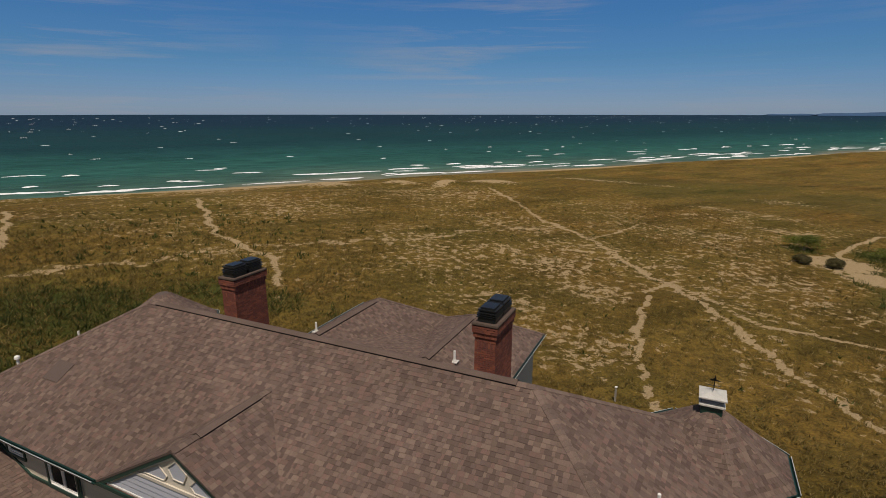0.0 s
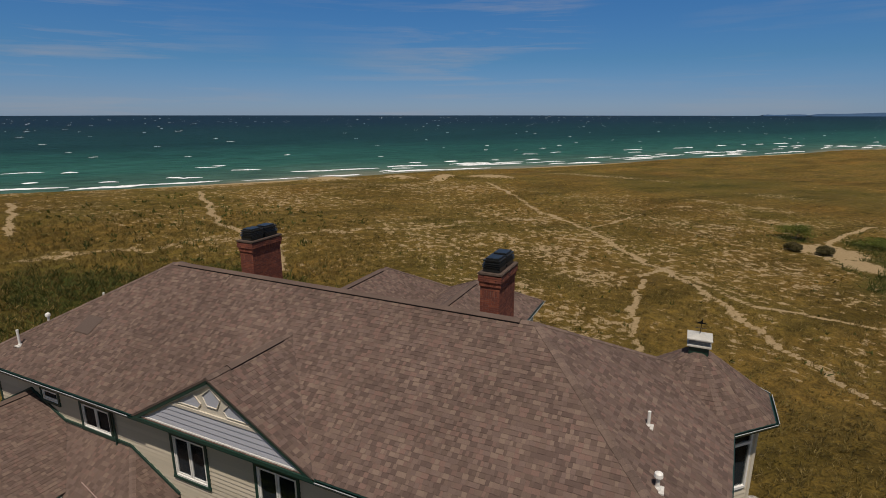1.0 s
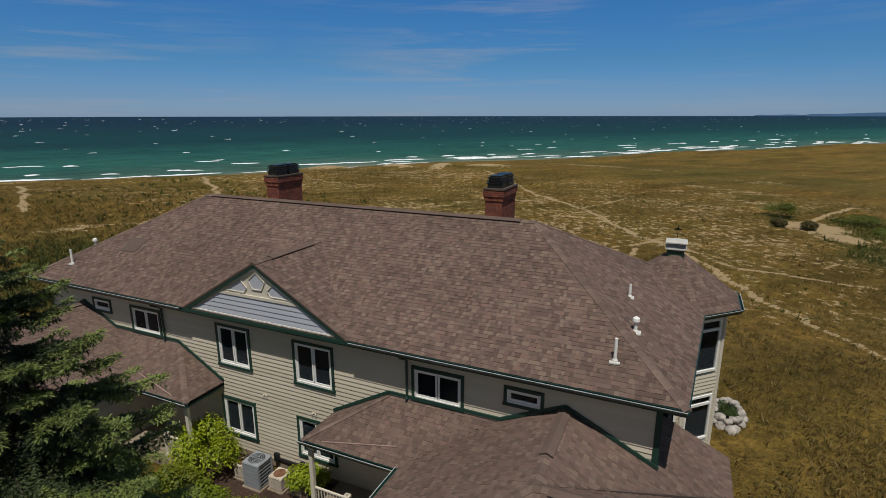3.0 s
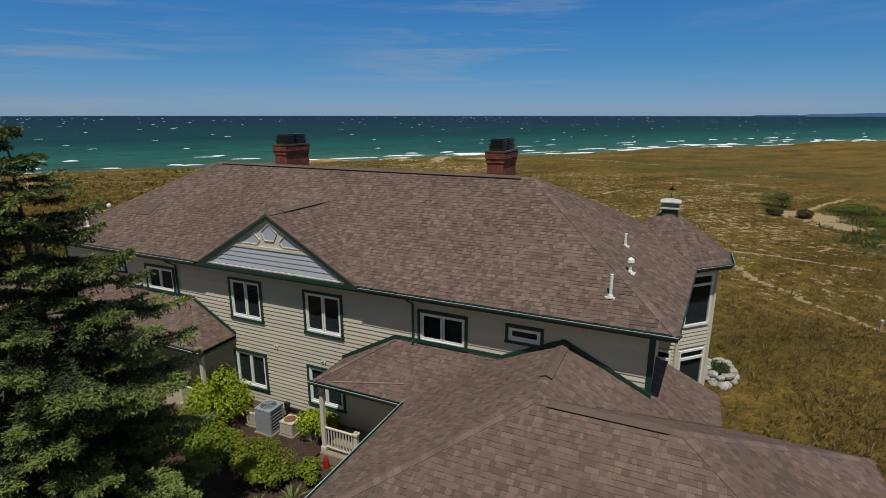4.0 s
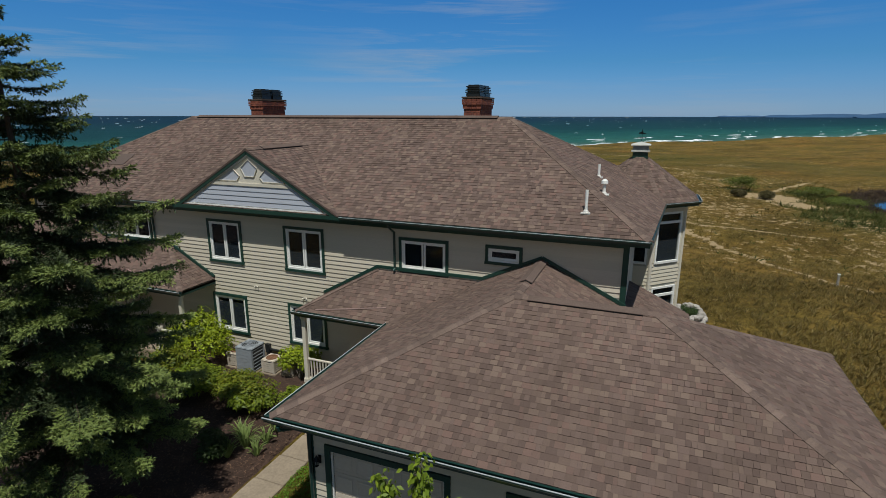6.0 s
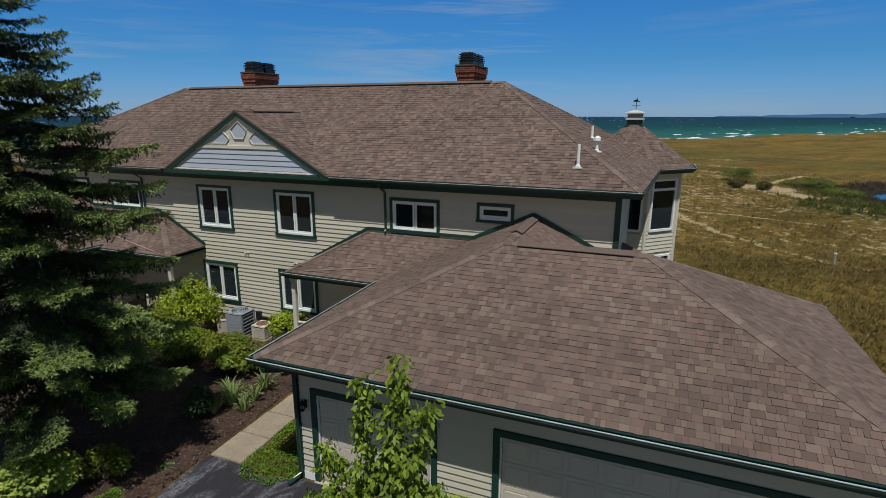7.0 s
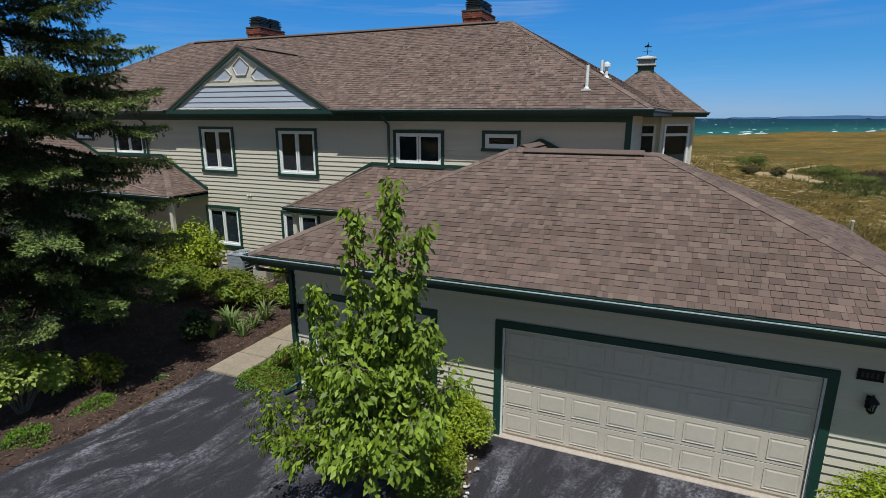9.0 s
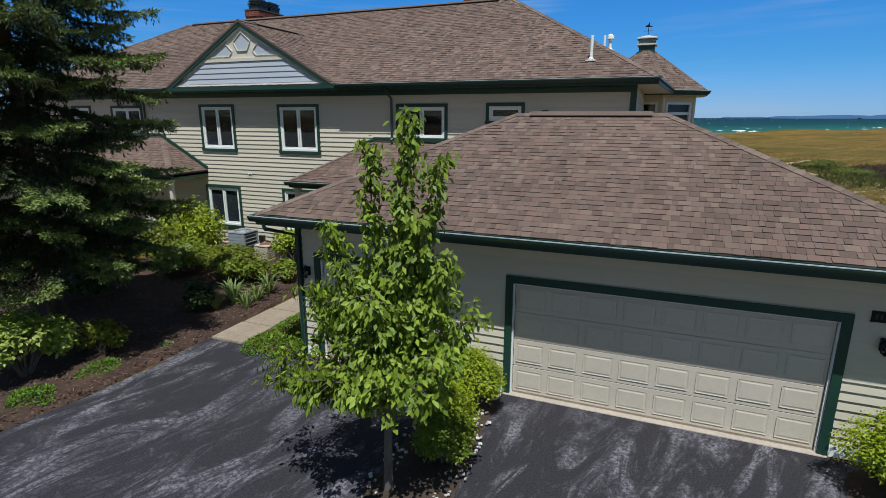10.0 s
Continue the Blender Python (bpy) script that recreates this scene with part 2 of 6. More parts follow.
def shingle_list(poly, exposure=0.142, seed=1):
    """Courses of laminated shingles over a convex roof plane: a list of six-cornered wedges."""
    r = random.Random(seed)
    P = [Vector(p) for p in poly]
    nrm = (P[1] - P[0]).cross(P[2] - P[0]).normalized()
    if nrm.z < 0:
        nrm = -nrm
    u = Vector((0, 0, 1)).cross(nrm).normalized()
    w = nrm.cross(u).normalized()
    o = P[0]
    q = [((p - o).dot(u), (p - o).dot(w)) for p in P]
    lo, hi = min(b for _, b in q), max(b for _, b in q)

    def span(v):
        xs = []
        for (a0, b0), (a1, b1) in zip(q, q[1:] + q[:1]):
            if abs(b1 - b0) > 1e-6 and min(b0, b1) - 1e-6 <= v <= max(b0, b1) + 1e-6:
                xs.append(a0 + (a1 - a0) * (v - b0) / (b1 - b0))
            elif abs(b1 - b0) <= 1e-6 and abs(v - b0) < 1e-4:
                xs += [a0, a1]
        return (min(xs), max(xs)) if len(xs) > 1 else None
    out = []
    v = lo
    while v < hi - 0.02:
        v1 = min(v + exposure, hi - 1e-4)
        s0, s1 = span(v + 1e-4), span(v1)
        if s0 and s1:
            a = s0[0] - r.uniform(0, 0.25)
            while a < s0[1]:
                b = a + r.choice((0.08, 0.10, 0.13, 0.16, 0.20))
                c0, c1 = max(a, s0[0]), min(b - 0.004, s0[1])
                d0, d1 = min(max(a, s1[0]), s1[1]), max(min(b - 0.004, s1[1]), s1[0])
                if c1 - c0 > 0.01:
                    h = r.choice((0.011, 0.013, 0.019, 0.022))
                    dv = r.uniform(-0.006, 0.004)
                    pts = [o + u * c0 + w * (v + dv) + nrm * h, o + u * c1 + w * (v + dv) + nrm * h, o + u * d1 + w * v1 + nrm * 0.008, o + u * d0 + w * v1 + nrm * 0.008,
                           o + u * c0 + w * (v + dv), o + u * c1 + w * (v + dv)]
                    out.append([tuple(p) for p in pts])
                a = b
        v += exposure
    return out


TILE_F = [(0, 1, 2, 3), (4, 5, 1, 0), (4, 0, 3), (5, 2, 1)]


def roof_planes(parent, polys, seed=1, deck=0.12, single=None, mat=None):
    """Decks with thickness, and the shingles on them. single(x, y): shingles to be objects of their own."""
    far, near = [], []
    for i, p in enumerate(polys):
        nz = (Vector(p[1]) - Vector(p[0])).cross(Vector(p[2]) - Vector(p[0]))
        p = p if nz.z > 0 else list(reversed(p))
        mesh_ob("roof_deck", *prism([(a, b, c - deck) for a, b, c in p], (0, 0, deck)), M_DECK, parent)
        for s in shingle_list(p, seed=seed * 10 + i):
            (near if single and single(s[0][0], s[0][1]) else far).append(s)
    if far:
        tagged(mesh_ob("shingles", *join([(s, TILE_F) for s in far]), mat or M_SHINGLE, parent), kind="stuff")
    return near


def ridge_cap(parent, p0, p1, half=0.15, slope_a=0.55, step=0.16, lift=0.018):
    """Folded, overlapping cap shingles along a ridge or hip."""
    p0, p1 = Vector(p0), Vector(p1)
    d = (p1 - p0).normalized()
    side = d.cross(Vector((0, 0, 1))).normalized()
    n = max(1, int((p1 - p0).length / step))
    sh = []
    for i in range(n):
        a, b = p0 + (p1 - p0) * (i / n), p0 + (p1 - p0) * min(1, (i + 1.25) / n)
        if i == n - 1:
            b = p1
        la, lb = lift + 0.010, lift
        dn = Vector((0, 0, -slope_a * half))
        vs = [a + side * half + dn + Vector((0, 0, la)), a + Vector((0, 0, la)), a - side * half + dn + Vector((0, 0, la)),
              b + side * half + dn + Vector((0, 0, lb)), b + Vector((0, 0, lb)), b - side * half + dn + Vector((0, 0, lb)),
              a + side * half + dn + Vector((0, 0, -0.01)), a - side * half + dn + Vector((0, 0, -0.01)), b + side * half + dn + Vector((0, 0, -0.01)), b - side * half + dn + Vector((0, 0, -0.01))]
        sh.append(([tuple(v) for v in vs], [(0, 1, 4, 3), (1, 2, 5, 4), (6, 7, 2, 1, 0), (6, 0, 3, 8), (2, 7, 9, 5)]))
    return tagged(mesh_ob("ridge_capping", *join(sh), M_CAP, parent), kind="stuff")


def vent_cap(parent, p0, p1, half=0.17, slope=0.45):
    """A continuous ridge vent: a shingle-covered lid over a body coloured near-black as the lid's shadow."""
    p0, p1 = Vector(p0), Vector(p1)
    sd = (p1 - p0).normalized().cross(Vector((0, 0, 1))).normalized()
    mesh_ob("ridge_vent", *prism([p0 + sd * (half - 0.02) + Vector((0, 0, -0.10)), p0 - sd * (half - 0.02) + Vector((0, 0, -0.10)), p0 - sd * (half - 0.02) + Vector((0, 0, 0.045 - slope * half)), p0 + Vector((0, 0, 0.04)), p0 + sd * (half - 0.02) + Vector((0, 0, 0.045 - slope * half))], p1 - p0), M_VENT_SHADOW, parent)
    lid = [sd * half + Vector((0, 0, 0.048 - slope * half)), Vector((0, 0, 0.048)), -sd * half + Vector((0, 0, 0.048 - slope * half)), -sd * half + Vector((0, 0, 0.062 - slope * half)), Vector((0, 0, 0.064)), sd * half + Vector((0, 0, 0.062 - slope * half))]
    mesh_ob("ridge_cap", *prism([p0 + q for q in lid], p1 - p0), M_CAP, parent)


def gutter(parent, p0, p1, out):
    """A K-shaped gutter from p0 to p1; out points away from the wall."""
    p0, p1, out = Vector(p0), Vector(p1), Vector(out)
    prof = [(0, 0.0), (0, -0.12), (0.075, -0.12), (0.09, -0.075), (0.125, -0.03), (0.125, 0.0), (0.108, 0.0), (0.108, -0.02), (0.075, -0.07), (0.06, -0.105), (0.015, -0.105), (0.015, 0.0)]
    a = [p0 + out * x + Vector((0, 0, z)) for x, z in prof]
    b = [p1 + out * x + Vector((0, 0, z)) for x, z in prof]
    n = len(prof)
    fs = [(i, (i + 1) % n, n + (i + 1) % n, n + i) for i in range(n)] + [tuple(reversed(range(n))), tuple(range(n, 2 * n))]
    g_ = mesh_ob("gutter", [tuple(v) for v in a + b], fs, M_GUTTER, parent)
    up = Vector((0, 0, 0.004))
    mesh_ob("drip_edge", *plank(p0 + out * 0.02 + up, p1 + out * 0.02 + up, 0.012, 0.05), M_GUTTER, parent)
    # the lip carries the painted highlight along the gutter's top edge
    mesh_ob("gutter_lip", *plank(p0 + out * 0.119 + up, p1 + out * 0.119 + up, 0.014, 0.022), M_LIP_HIGHLIGHT, parent)
    return g_


def wall_cells(x0, x1, z0, z1, y0, y1, holes, axis="x"):
    """A wall with openings, cut into blocks round them."""
    xs = sorted({x0, x1, *[h[0] for h in holes], *[h[1] for h in holes]})
    zs = sorted({z0, z1, *[h[2] for h in holes], *[h[3] for h in holes]})
    sh = []
    for a, b in zip(xs, xs[1:]):
        for c, d in zip(zs, zs[1:]):
            if not any(h[0] - 1e-6 <= a and b <= h[1] + 1e-6 and h[2] - 1e-6 <= c and d <= h[3] + 1e-6 for h in holes):
                sh.append(bx(a, b, y0, y1, c, d) if axis == "x" else bx(y0, y1, a, b, c, d))
    vs, fs = join(sh)
    seen, ids, out, count = {}, [], [], {}
    for v in vs:                     # weld the blocks into one skin
        k = tuple(round(q, 4) for q in v)
        if k not in seen:
            seen[k] = len(out)
            out.append(v)
        ids.append(seen[k])
    fs = [tuple(ids[i] for i in f) for f in fs]
    for f in fs:
        count[frozenset(f)] = count.get(frozenset(f), 0) + 1
    return out, [f for f in fs if count[frozenset(f)] == 1]


def siding(wall, x0, x1, z0, z1, y, holes, out=-1, axis="x", rise=0.155, top=None, mat=None):
    """Lap boards on a wall, each an object; top(x) cuts none: boards end at z1."""
    z = z0
    mat = mat or M_SIDING
    while z < z1 - 0.02:
        zt = min(z + rise, z1)
        cut = sorted((h[0], h[1]) for h in holes if h[2] < zt - 0.03 and h[3] > z + 0.03)
        a = x0
        runs = []
        for c, d in cut:
            if c > a:
                runs.append((a, c))
            a = max(a, d)
        if a < x1:
            runs.append((a, x1))
        for c, d in runs:
            if d - c < 0.03:
                continue
            yb, yt = y + out * 0.034, y + out * 0.008
            if axis == "x":
                vs = [(c, y, z), (d, y, z), (d, yb, z), (c, yb, z), (c, y, zt), (d, y, zt), (d, yt, zt), (c, yt, zt)]
            else:
                vs = [(y, c, z), (y, d, z), (yb, d, z), (yb, c, z), (y, c, zt), (y, d, zt), (yt, d, zt), (yt, c, zt)]
            flip = (out > 0) != (axis != "x")
            fs = [(0, 1, 2, 3), (3, 2, 6, 7), (7, 6, 5, 4), (0, 3, 7, 4), (1, 5, 6, 2)]
            fs = [tuple(reversed(f)) for f in fs] if not flip else fs
            mesh_ob("siding_board", vs, fs, mat, wall)
        z = zt


def window(parent, x0, x1, z0, z1, y, sashes=2, casing=0.095):
    """A cased casement window in a wall that faces -y; outer sizes of the casing."""
    w = mesh_ob("window", *join([bx(x0, x0 + casing, y - 0.045, y + 0.02, z0, z1), bx(x1 - casing, x1, y - 0.045, y + 0.02, z0, z1), bx(x0 + casing, x1 - casing, y - 0.045, y + 0.02, z1 - casing, z1),
                                 bx(x0 - 0.02, x1 + 0.02, y - 0.06, y + 0.02, z0 - 0.012, z0 + casing * 0.8)]), M_GREEN, parent, "white casement window in a dark green casing")
    a, b, c, d = x0 + casing, x1 - casing, z0 + casing * 0.8, z1 - casing
    f = 0.05
    mesh_ob("frame", *join([bx(a, a + f, y - 0.02, y + 0.06, c, d), bx(b - f, b, y - 0.02, y + 0.06, c, d), bx(a + f, b - f, y - 0.02, y + 0.06, d - f, d), bx(a + f, b - f, y - 0.028, y + 0.06, c, c + f * 1.3)]), M_WHITE, w)
    n = sashes
    wd = (b - a - 2 * f) / n
    for i in range(n):
        s0, s1 = a + f + i * wd, a + f + (i + 1) * wd
        e = 0.058
        s0, s1 = s0 + (0.012 if i else 0.0), s1 - (0.012 if i < n - 1 else 0.0)
        mesh_ob("sash", *join([bx(s0, s0 + e, y, y + 0.045, c + f, d - f), bx(s1 - e, s1, y, y + 0.045, c + f, d - f), bx(s0 + e, s1 - e, y, y + 0.045, d - f - e, d - f), bx(s0 + e, s1 - e, y, y + 0.045, c + f, c + f + e * 1.4)]), M_WHITE, w)
        p = mesh_ob("pane", *bx(s0 + e - 0.005, s1 - e + 0.005, y + 0.02, y + 0.026, c + f + 0.03, d - f - e + 0.005), M_GLASS, w)
        p.visible_shadow = False
        mesh_ob("insect_screen", *bx(s0 + e, s1 - e, y + 0.06, y + 0.064, c + f, d - f), M_DARK_SHEET, w)
    return w


# ---------------- ground ----------------


def sstep(a, b, x):
    t = np.clip((x - a) / (b - a), 0, 1)
    return t * t * (3 - 2 * t)


def shore(x, y):
    """Metres inland of the waterline."""
    return (x + 150) * 0.779 - (y - 67) * 0.627


POND = (39.0, 79.0)
FOREDUNES = [(-74, 96, 7, 5, 1.1), (-61, 104, 5, 4, 1.2), (-50, 107, 3.5, 4, 1.1), (-42, 116, 7, 5, 1.0)]  # x, y, rx, ry, height


def ground_height(x, y):
    x, y = np.asarray(x, float), np.asarray(y, float)
    s = shore(x, y)
    f = np.clip(-1.2 - 0.04 * x, -2.8, 2.0)
    f = f + 0.28 * np.sin(x * 0.11 + 1.3 * np.sin(y * 0.06)) * np.sin(y * 0.13 + 0.7) + 0.12 * np.sin(x * 0.37 + y * 0.21) * np.sin(y * 0.33 - x * 0.12)
    h = -0.09 + (f + 0.09) * sstep(12, 34, np.hypot(np.maximum(0, np.abs(x + 9) - 22), np.maximum(0, y - 8)))
    h = -1.0 + (h + 1.0) * sstep(25, 60, s) + 0.5 * np.sin(x * 0.16 - y * 0.05) * sstep(18, 26, s) * (1 - sstep(30, 48, s))
    h = -3.9 + (h + 3.9) * sstep(11, 25, s)
    h = -9 + (h + 9) * sstep(-60, 8, s)
    pond = np.hypot((x - POND[0]) / 9.0, (y - POND[1]) / 13.0)
    h = h - 1.1 * (1 - sstep(0.7, 1.25, pond))
    for a, b, ra, rb, k in FOREDUNES:
        h = h + k * np.exp(-((x - a) / ra) ** 2 - ((y - b) / rb) ** 2)
    return h


def gz(x, y):
    return float(ground_height(x, y))


TRAILS = [  # width, points
    (0.55, [(-39.8, 107.2), (-32.4, 98.2), (-21.6, 83.5), (-11.4, 72.5), (-6.1, 65.1), (-1.2, 58.7), (3.9, 49.5), (7.7, 41.6), (10.1, 38.0), (11.7, 34.3), (14.5, 29)]),
    (0.5, [(-1.2, 58.7), (-2.6, 54.8), (-3.0, 47.6), (-1.6, 37.6), (-0.6, 31.3), (0.3, 25)]),
    (0.4, [(-0.6, 58.0), (2.1, 55.7), (7.0, 49.8), (11.4, 49.1), (15.5, 49.5), (22, 50)]),
    (0.7, [(-78.1, 64.0), (-64.6, 54.5), (-56.8, 48.3), (-50.1, 45.8), (-45.6, 44.7), (-41.7, 43.0), (-35.0, 37.1)]),
    (0.8, [(-93.3, 42.3), (-78.1, 34.7), (-70.1, 30.3)]),
    (0.3, [(-12.3, 73.0), (-8.7, 80.5), (-6.4, 90.0)]),
    (0.7, [(28.2, 101.8), (20.8, 89.2), (17.9, 80.8), (17.2, 74.0)]),
]
THIN = [  # sandy streaks: width, strength, points
    (0.9, 0.62, [(-59.4, 25.1), (-58.3, 29.6), (-53.5, 35.6), (-49.5, 43.6), (-39.6, 52.6), (-32.1, 59.9), (-27.9, 69.3), (-21.4, 76.3)]),
]
BARE = [  # sandy patches: x, y, rx, ry, strength
    (-13.4, 58.3, 9, 8, 0.62), (-30.6, 53, 9, 6, 0.42), (-6.4, 38, 7, 9, 0.52), (-14.4, 44.4, 7, 8, 0.6), (4, 86, 12, 7, 0.5), (15, 57, 9, 7, 0.5), (18.2, 79, 5.5, 6.0, 1.15), (20.0, 73.5, 4.0, 4.0, 1.05), (14, 96, 10, 4, 0.62), (6, 112, 9, 4, 0.6), (-51.4, 71.9, 12, 5, 0.45),
    (10, 66, 9, 7, 0.58), (26, 56, 8, 6, 0.5), (2, 102, 16, 7, 0.45), (14, 108, 12, 6, 0.45), (-22, 62, 7, 4, 0.5), (-8, 52, 8, 6, 0.6),
    (-74, 96, 10, 6, 1.0), (-60.5, 104, 7, 4, 0.95), (-50, 106, 3, 6, 1.1), (-43, 116, 9, 5, 0.95), (-20, 140, 26, 4, 0.58), (18, 130, 12, 6, 0.45), (7, 70, 8, 6, 0.45), (-63, 44, 9, 5, 0.4), (14, 44, 4, 4, 0.4), (22, 62, 6, 5, 0.5),
]
LUSH = [(24, 64, 7, 11, 0.95), (-46, 24, 12, 5.5, 0.95), (-36, 33, 8, 3.5, 0.75), (-42, 16, 9, 5, 0.8), (31, 72, 15, 19, 0.85), (14.5, 85, 3, 2.5, 0.9), (24, 86, 4, 4, 0.9), (-20, 32, 10, 5, 0.4), (20, 140, 60, 20, 0.4)]


def line_distance(x, y, pts):
    d = np.full(x.shape, 1e9)
    for (a, b), (c, e) in zip(pts, pts[1:]):
        l2 = (c - a) ** 2 + (e - b) ** 2
        t = np.clip(((x - a) * (c - a) + (y - b) * (e - b)) / l2, 0, 1)
        d = np.minimum(d, np.hypot(x - a - t * (c - a), y - b - t * (e - b)))
    return d


def sand_mask(x, y):
    wob = 0.5 * np.sin(x * 0.9 + y * 0.4) + 0.35 * np.sin(x * 0.37 - y * 1.1)
    m = np.zeros(x.shape)
    for w, pts in TRAILS:
        d = line_distance(x + wob * 0.5, y + wob * 0.3, pts)
        m = np.maximum(m, 1.35 - 1.35 * sstep(w * 0.10, w * 0.80, d))
    for w, k, pts in THIN:
        d = line_distance(x + wob, y - wob, pts)
        m = np.maximum(m, k * (1.0 - sstep(w * 0.3, w * 1.8, d)))
    for a, b, ra, rb, k in BARE:
        d = np.hypot((x - a) / ra, (y - b) / rb)
        m = np.maximum(m, k * (1 - sstep(0.2, 1.25, d)))
    broad = 0.5 + 0.5 * np.sin(x * 0.12 + 1.7 * np.sin(y * 0.09)) * np.sin(y * 0.16 + 1.2 * np.sin(x * 0.07 + 1))
    m = np.maximum(m, (0.20 + 0.26 * broad) * sstep(30, 42, y) * (1 - 0.75 * sstep(95, 125, y)) * (1 - sstep(150, 190, y)))
    s = shore(x, y)
    m = np.maximum(m, 1 - sstep(16, 23, s + 2.5 * wob))
    return m


def lush_mask(x, y):
    m = np.zeros(x.shape)
    for a, b, ra, rb, k in LUSH:
        m = np.maximum(m, k * (1 - sstep(0.45, 1.2, np.hypot((x - a) / ra, (y - b) / rb))))
    return m


def stretch(lo, hi, step, far, grow):
    out = list(np.arange(lo, hi + step / 2, step))
    s, a = step, lo
    left = []
    while a > -far:
        s *= grow
        a -= s
        left.append(max(a, -far))
    s, b = step, out[-1]
    right = []
    while b < far:
        s *= grow
        b += s
        right.append(min(b, far))
    return np.array(left[::-1] + out + right)


gxs, gys = stretch(-100, 48, 0.42, 4950, 1.09), stretch(16, 118, 0.42, 4950, 1.05)
GX, GY = np.meshgrid(gxs, gys)
GZ = ground_height(GX, GY)
nx, ny = len(gxs), len(gys)
me = bpy.data.meshes.new("ground")
vv = np.stack([GX, GY, GZ], -1).reshape(-1, 3)
ii = np.arange(nx * ny).reshape(ny, nx)
ff = np.stack([ii[:-1, :-1], ii[:-1, 1:], ii[1:, 1:], ii[1:, :-1]], -1).reshape(-1, 4)
me.vertices.add(len(vv))
me.vertices.foreach_set("co", vv.ravel())
me.loops.add(ff.size)
me.loops.foreach_set("vertex_index", ff.ravel())
me.polygons.add(len(ff))
me.polygons.foreach_set("loop_start", np.arange(0, ff.size, 4))
me.polygons.foreach_set("loop_total", np.full(len(ff), 4))
me.update(calc_edges=True)
me.shade_smooth()
for nm, val in (("sand", sand_mask(GX, GY)), ("lush", lush_mask(GX, GY))):
    at = me.attributes.new(nm, "FLOAT", "POINT")
    at.data.foreach_set("value", val.ravel().astype(np.float32))
M_GROUND = bpy.data.materials.new("dune_grassland")
M_GROUND.use_nodes = True
t = M_GROUND.node_tree
b = t.nodes["Principled BSDF"]
b.inputs["Roughness"].default_value, b.inputs["Specular IOR Level"].default_value = 0.95, 0.1
tc = node(t, "ShaderNodeTexCoord").outputs["Object"]
sa = node(t, "ShaderNodeAttribute", attribute_name="sand").outputs["Fac"]
lu = node(t, "ShaderNodeAttribute", attribute_name="lush").outputs["Fac"]
nA = node(t, "ShaderNodeTexNoise", {"Vector": tc, "Scale": 0.055, "Detail": 5.0, "Roughness": 0.6}).outputs[0]
nB = node(t, "ShaderNodeTexNoise", {"Vector": tc, "Scale": 1.1, "Detail": 7.0, "Roughness": 0.68}).outputs[0]
nC = node(t, "ShaderNodeTexNoise", {"Vector": tc, "Scale": 7.0, "Detail": 4.0, "Roughness": 0.6}).outputs[0]
grass = ramp(t, nA, [(0.3, (0.152, 0.092, 0.022)), (0.5, (0.162, 0.110, 0.028)), (0.7, (0.118, 0.092, 0.021))]).outputs[0]
blotch = ramp(t, nB, [(0.28, (0.42, 0.42, 0.42)), (0.5, (0.95, 0.95, 0.95)), (0.72, (1.45, 1.4, 1.3))]).outputs[0]
fine = ramp(t, nC, [(0.28, (0.45, 0.45, 0.45)), (0.62, (1.25, 1.22, 1.15))]).outputs[0]
sht = node(t, "ShaderNodeMapping", {0: tc, "Rotation": (0, 0, radians(-51))}).outputs[0]
sht = node(t, "ShaderNodeMapping", {0: sht, "Scale": (0.3, 1.0, 1.0)}).outputs[0]
nE = node(t, "ShaderNodeTexNoise", {"Vector": sht, "Scale": 0.16, "Detail": 7.0, "Roughness": 0.65}).outputs[0]
grass = mix(t, 1.0, grass, ramp(t, nE, [(0.32, (0.55, 0.58, 0.5)), (0.5, (1, 1, 1)), (0.7, (1.35, 1.25, 1.2))]).outputs[0], "MULTIPLY")
c = mix(t, 1.0, grass, blotch, "MULTIPLY")
c = mix(t, 0.85, c, fine, "MULTIPLY")
lushc = mix(t, 1.0, (0.045, 0.062, 0.014), fine, "MULTIPLY")
c = mix(t, math_node(t, "MULTIPLY", lu, ramp(t, nB, [(0.3, (0.35,) * 3), (0.6, (1,) * 3)]).outputs[0]), c, lushc)
sand_c = ramp(t, nC, [(0.3, (0.30, 0.212, 0.112)), (0.7, (0.45, 0.335, 0.185))]).outputs[0]
# sand shows where the cover thins out: full on the trails, broken up elsewhere
nD = node(t, "ShaderNodeTexNoise", {"Vector": tc, "Scale": 1.15, "Detail": 7.0, "Roughness": 0.66, "Distortion": 0.5}).outputs[0]
brk = math_node(t, "ADD", math_node(t, "MULTIPLY", math_node(t, "SUBTRACT", nD, 0.5), 2.8), math_node(t, "MULTIPLY", math_node(t, "SUBTRACT", nB, 0.5), 1.3))
sf = math_node(t, "ADD", math_node(t, "MULTIPLY", sa, 1.1), math_node(t, "ADD", brk, math_node(t, "MULTIPLY", math_node(t, "SUBTRACT", nE, 0.5), 1.1)))
sf = ramp(t, sf, [(0.60, (0, 0, 0)), (0.70, (1, 1, 1))]).outputs[0]
c = mix(t, sf, c, sand_c)
t.links.new(c, b.inputs["Base Color"])
bh = math_node(t, "ADD", nB, math_node(t, "MULTIPLY", nC, 0.6))
bp = node(t, "ShaderNodeBump", {"Strength": 0.9, "Distance": 0.35, "Height": bh})
t.links.new(bp.outputs[0], b.inputs["Normal"])
me.materials.append(M_GROUND)
ground = tagged(new("ground", me), "dry dune grassland with sandy trails and bare sand", "ground", kind="structure")

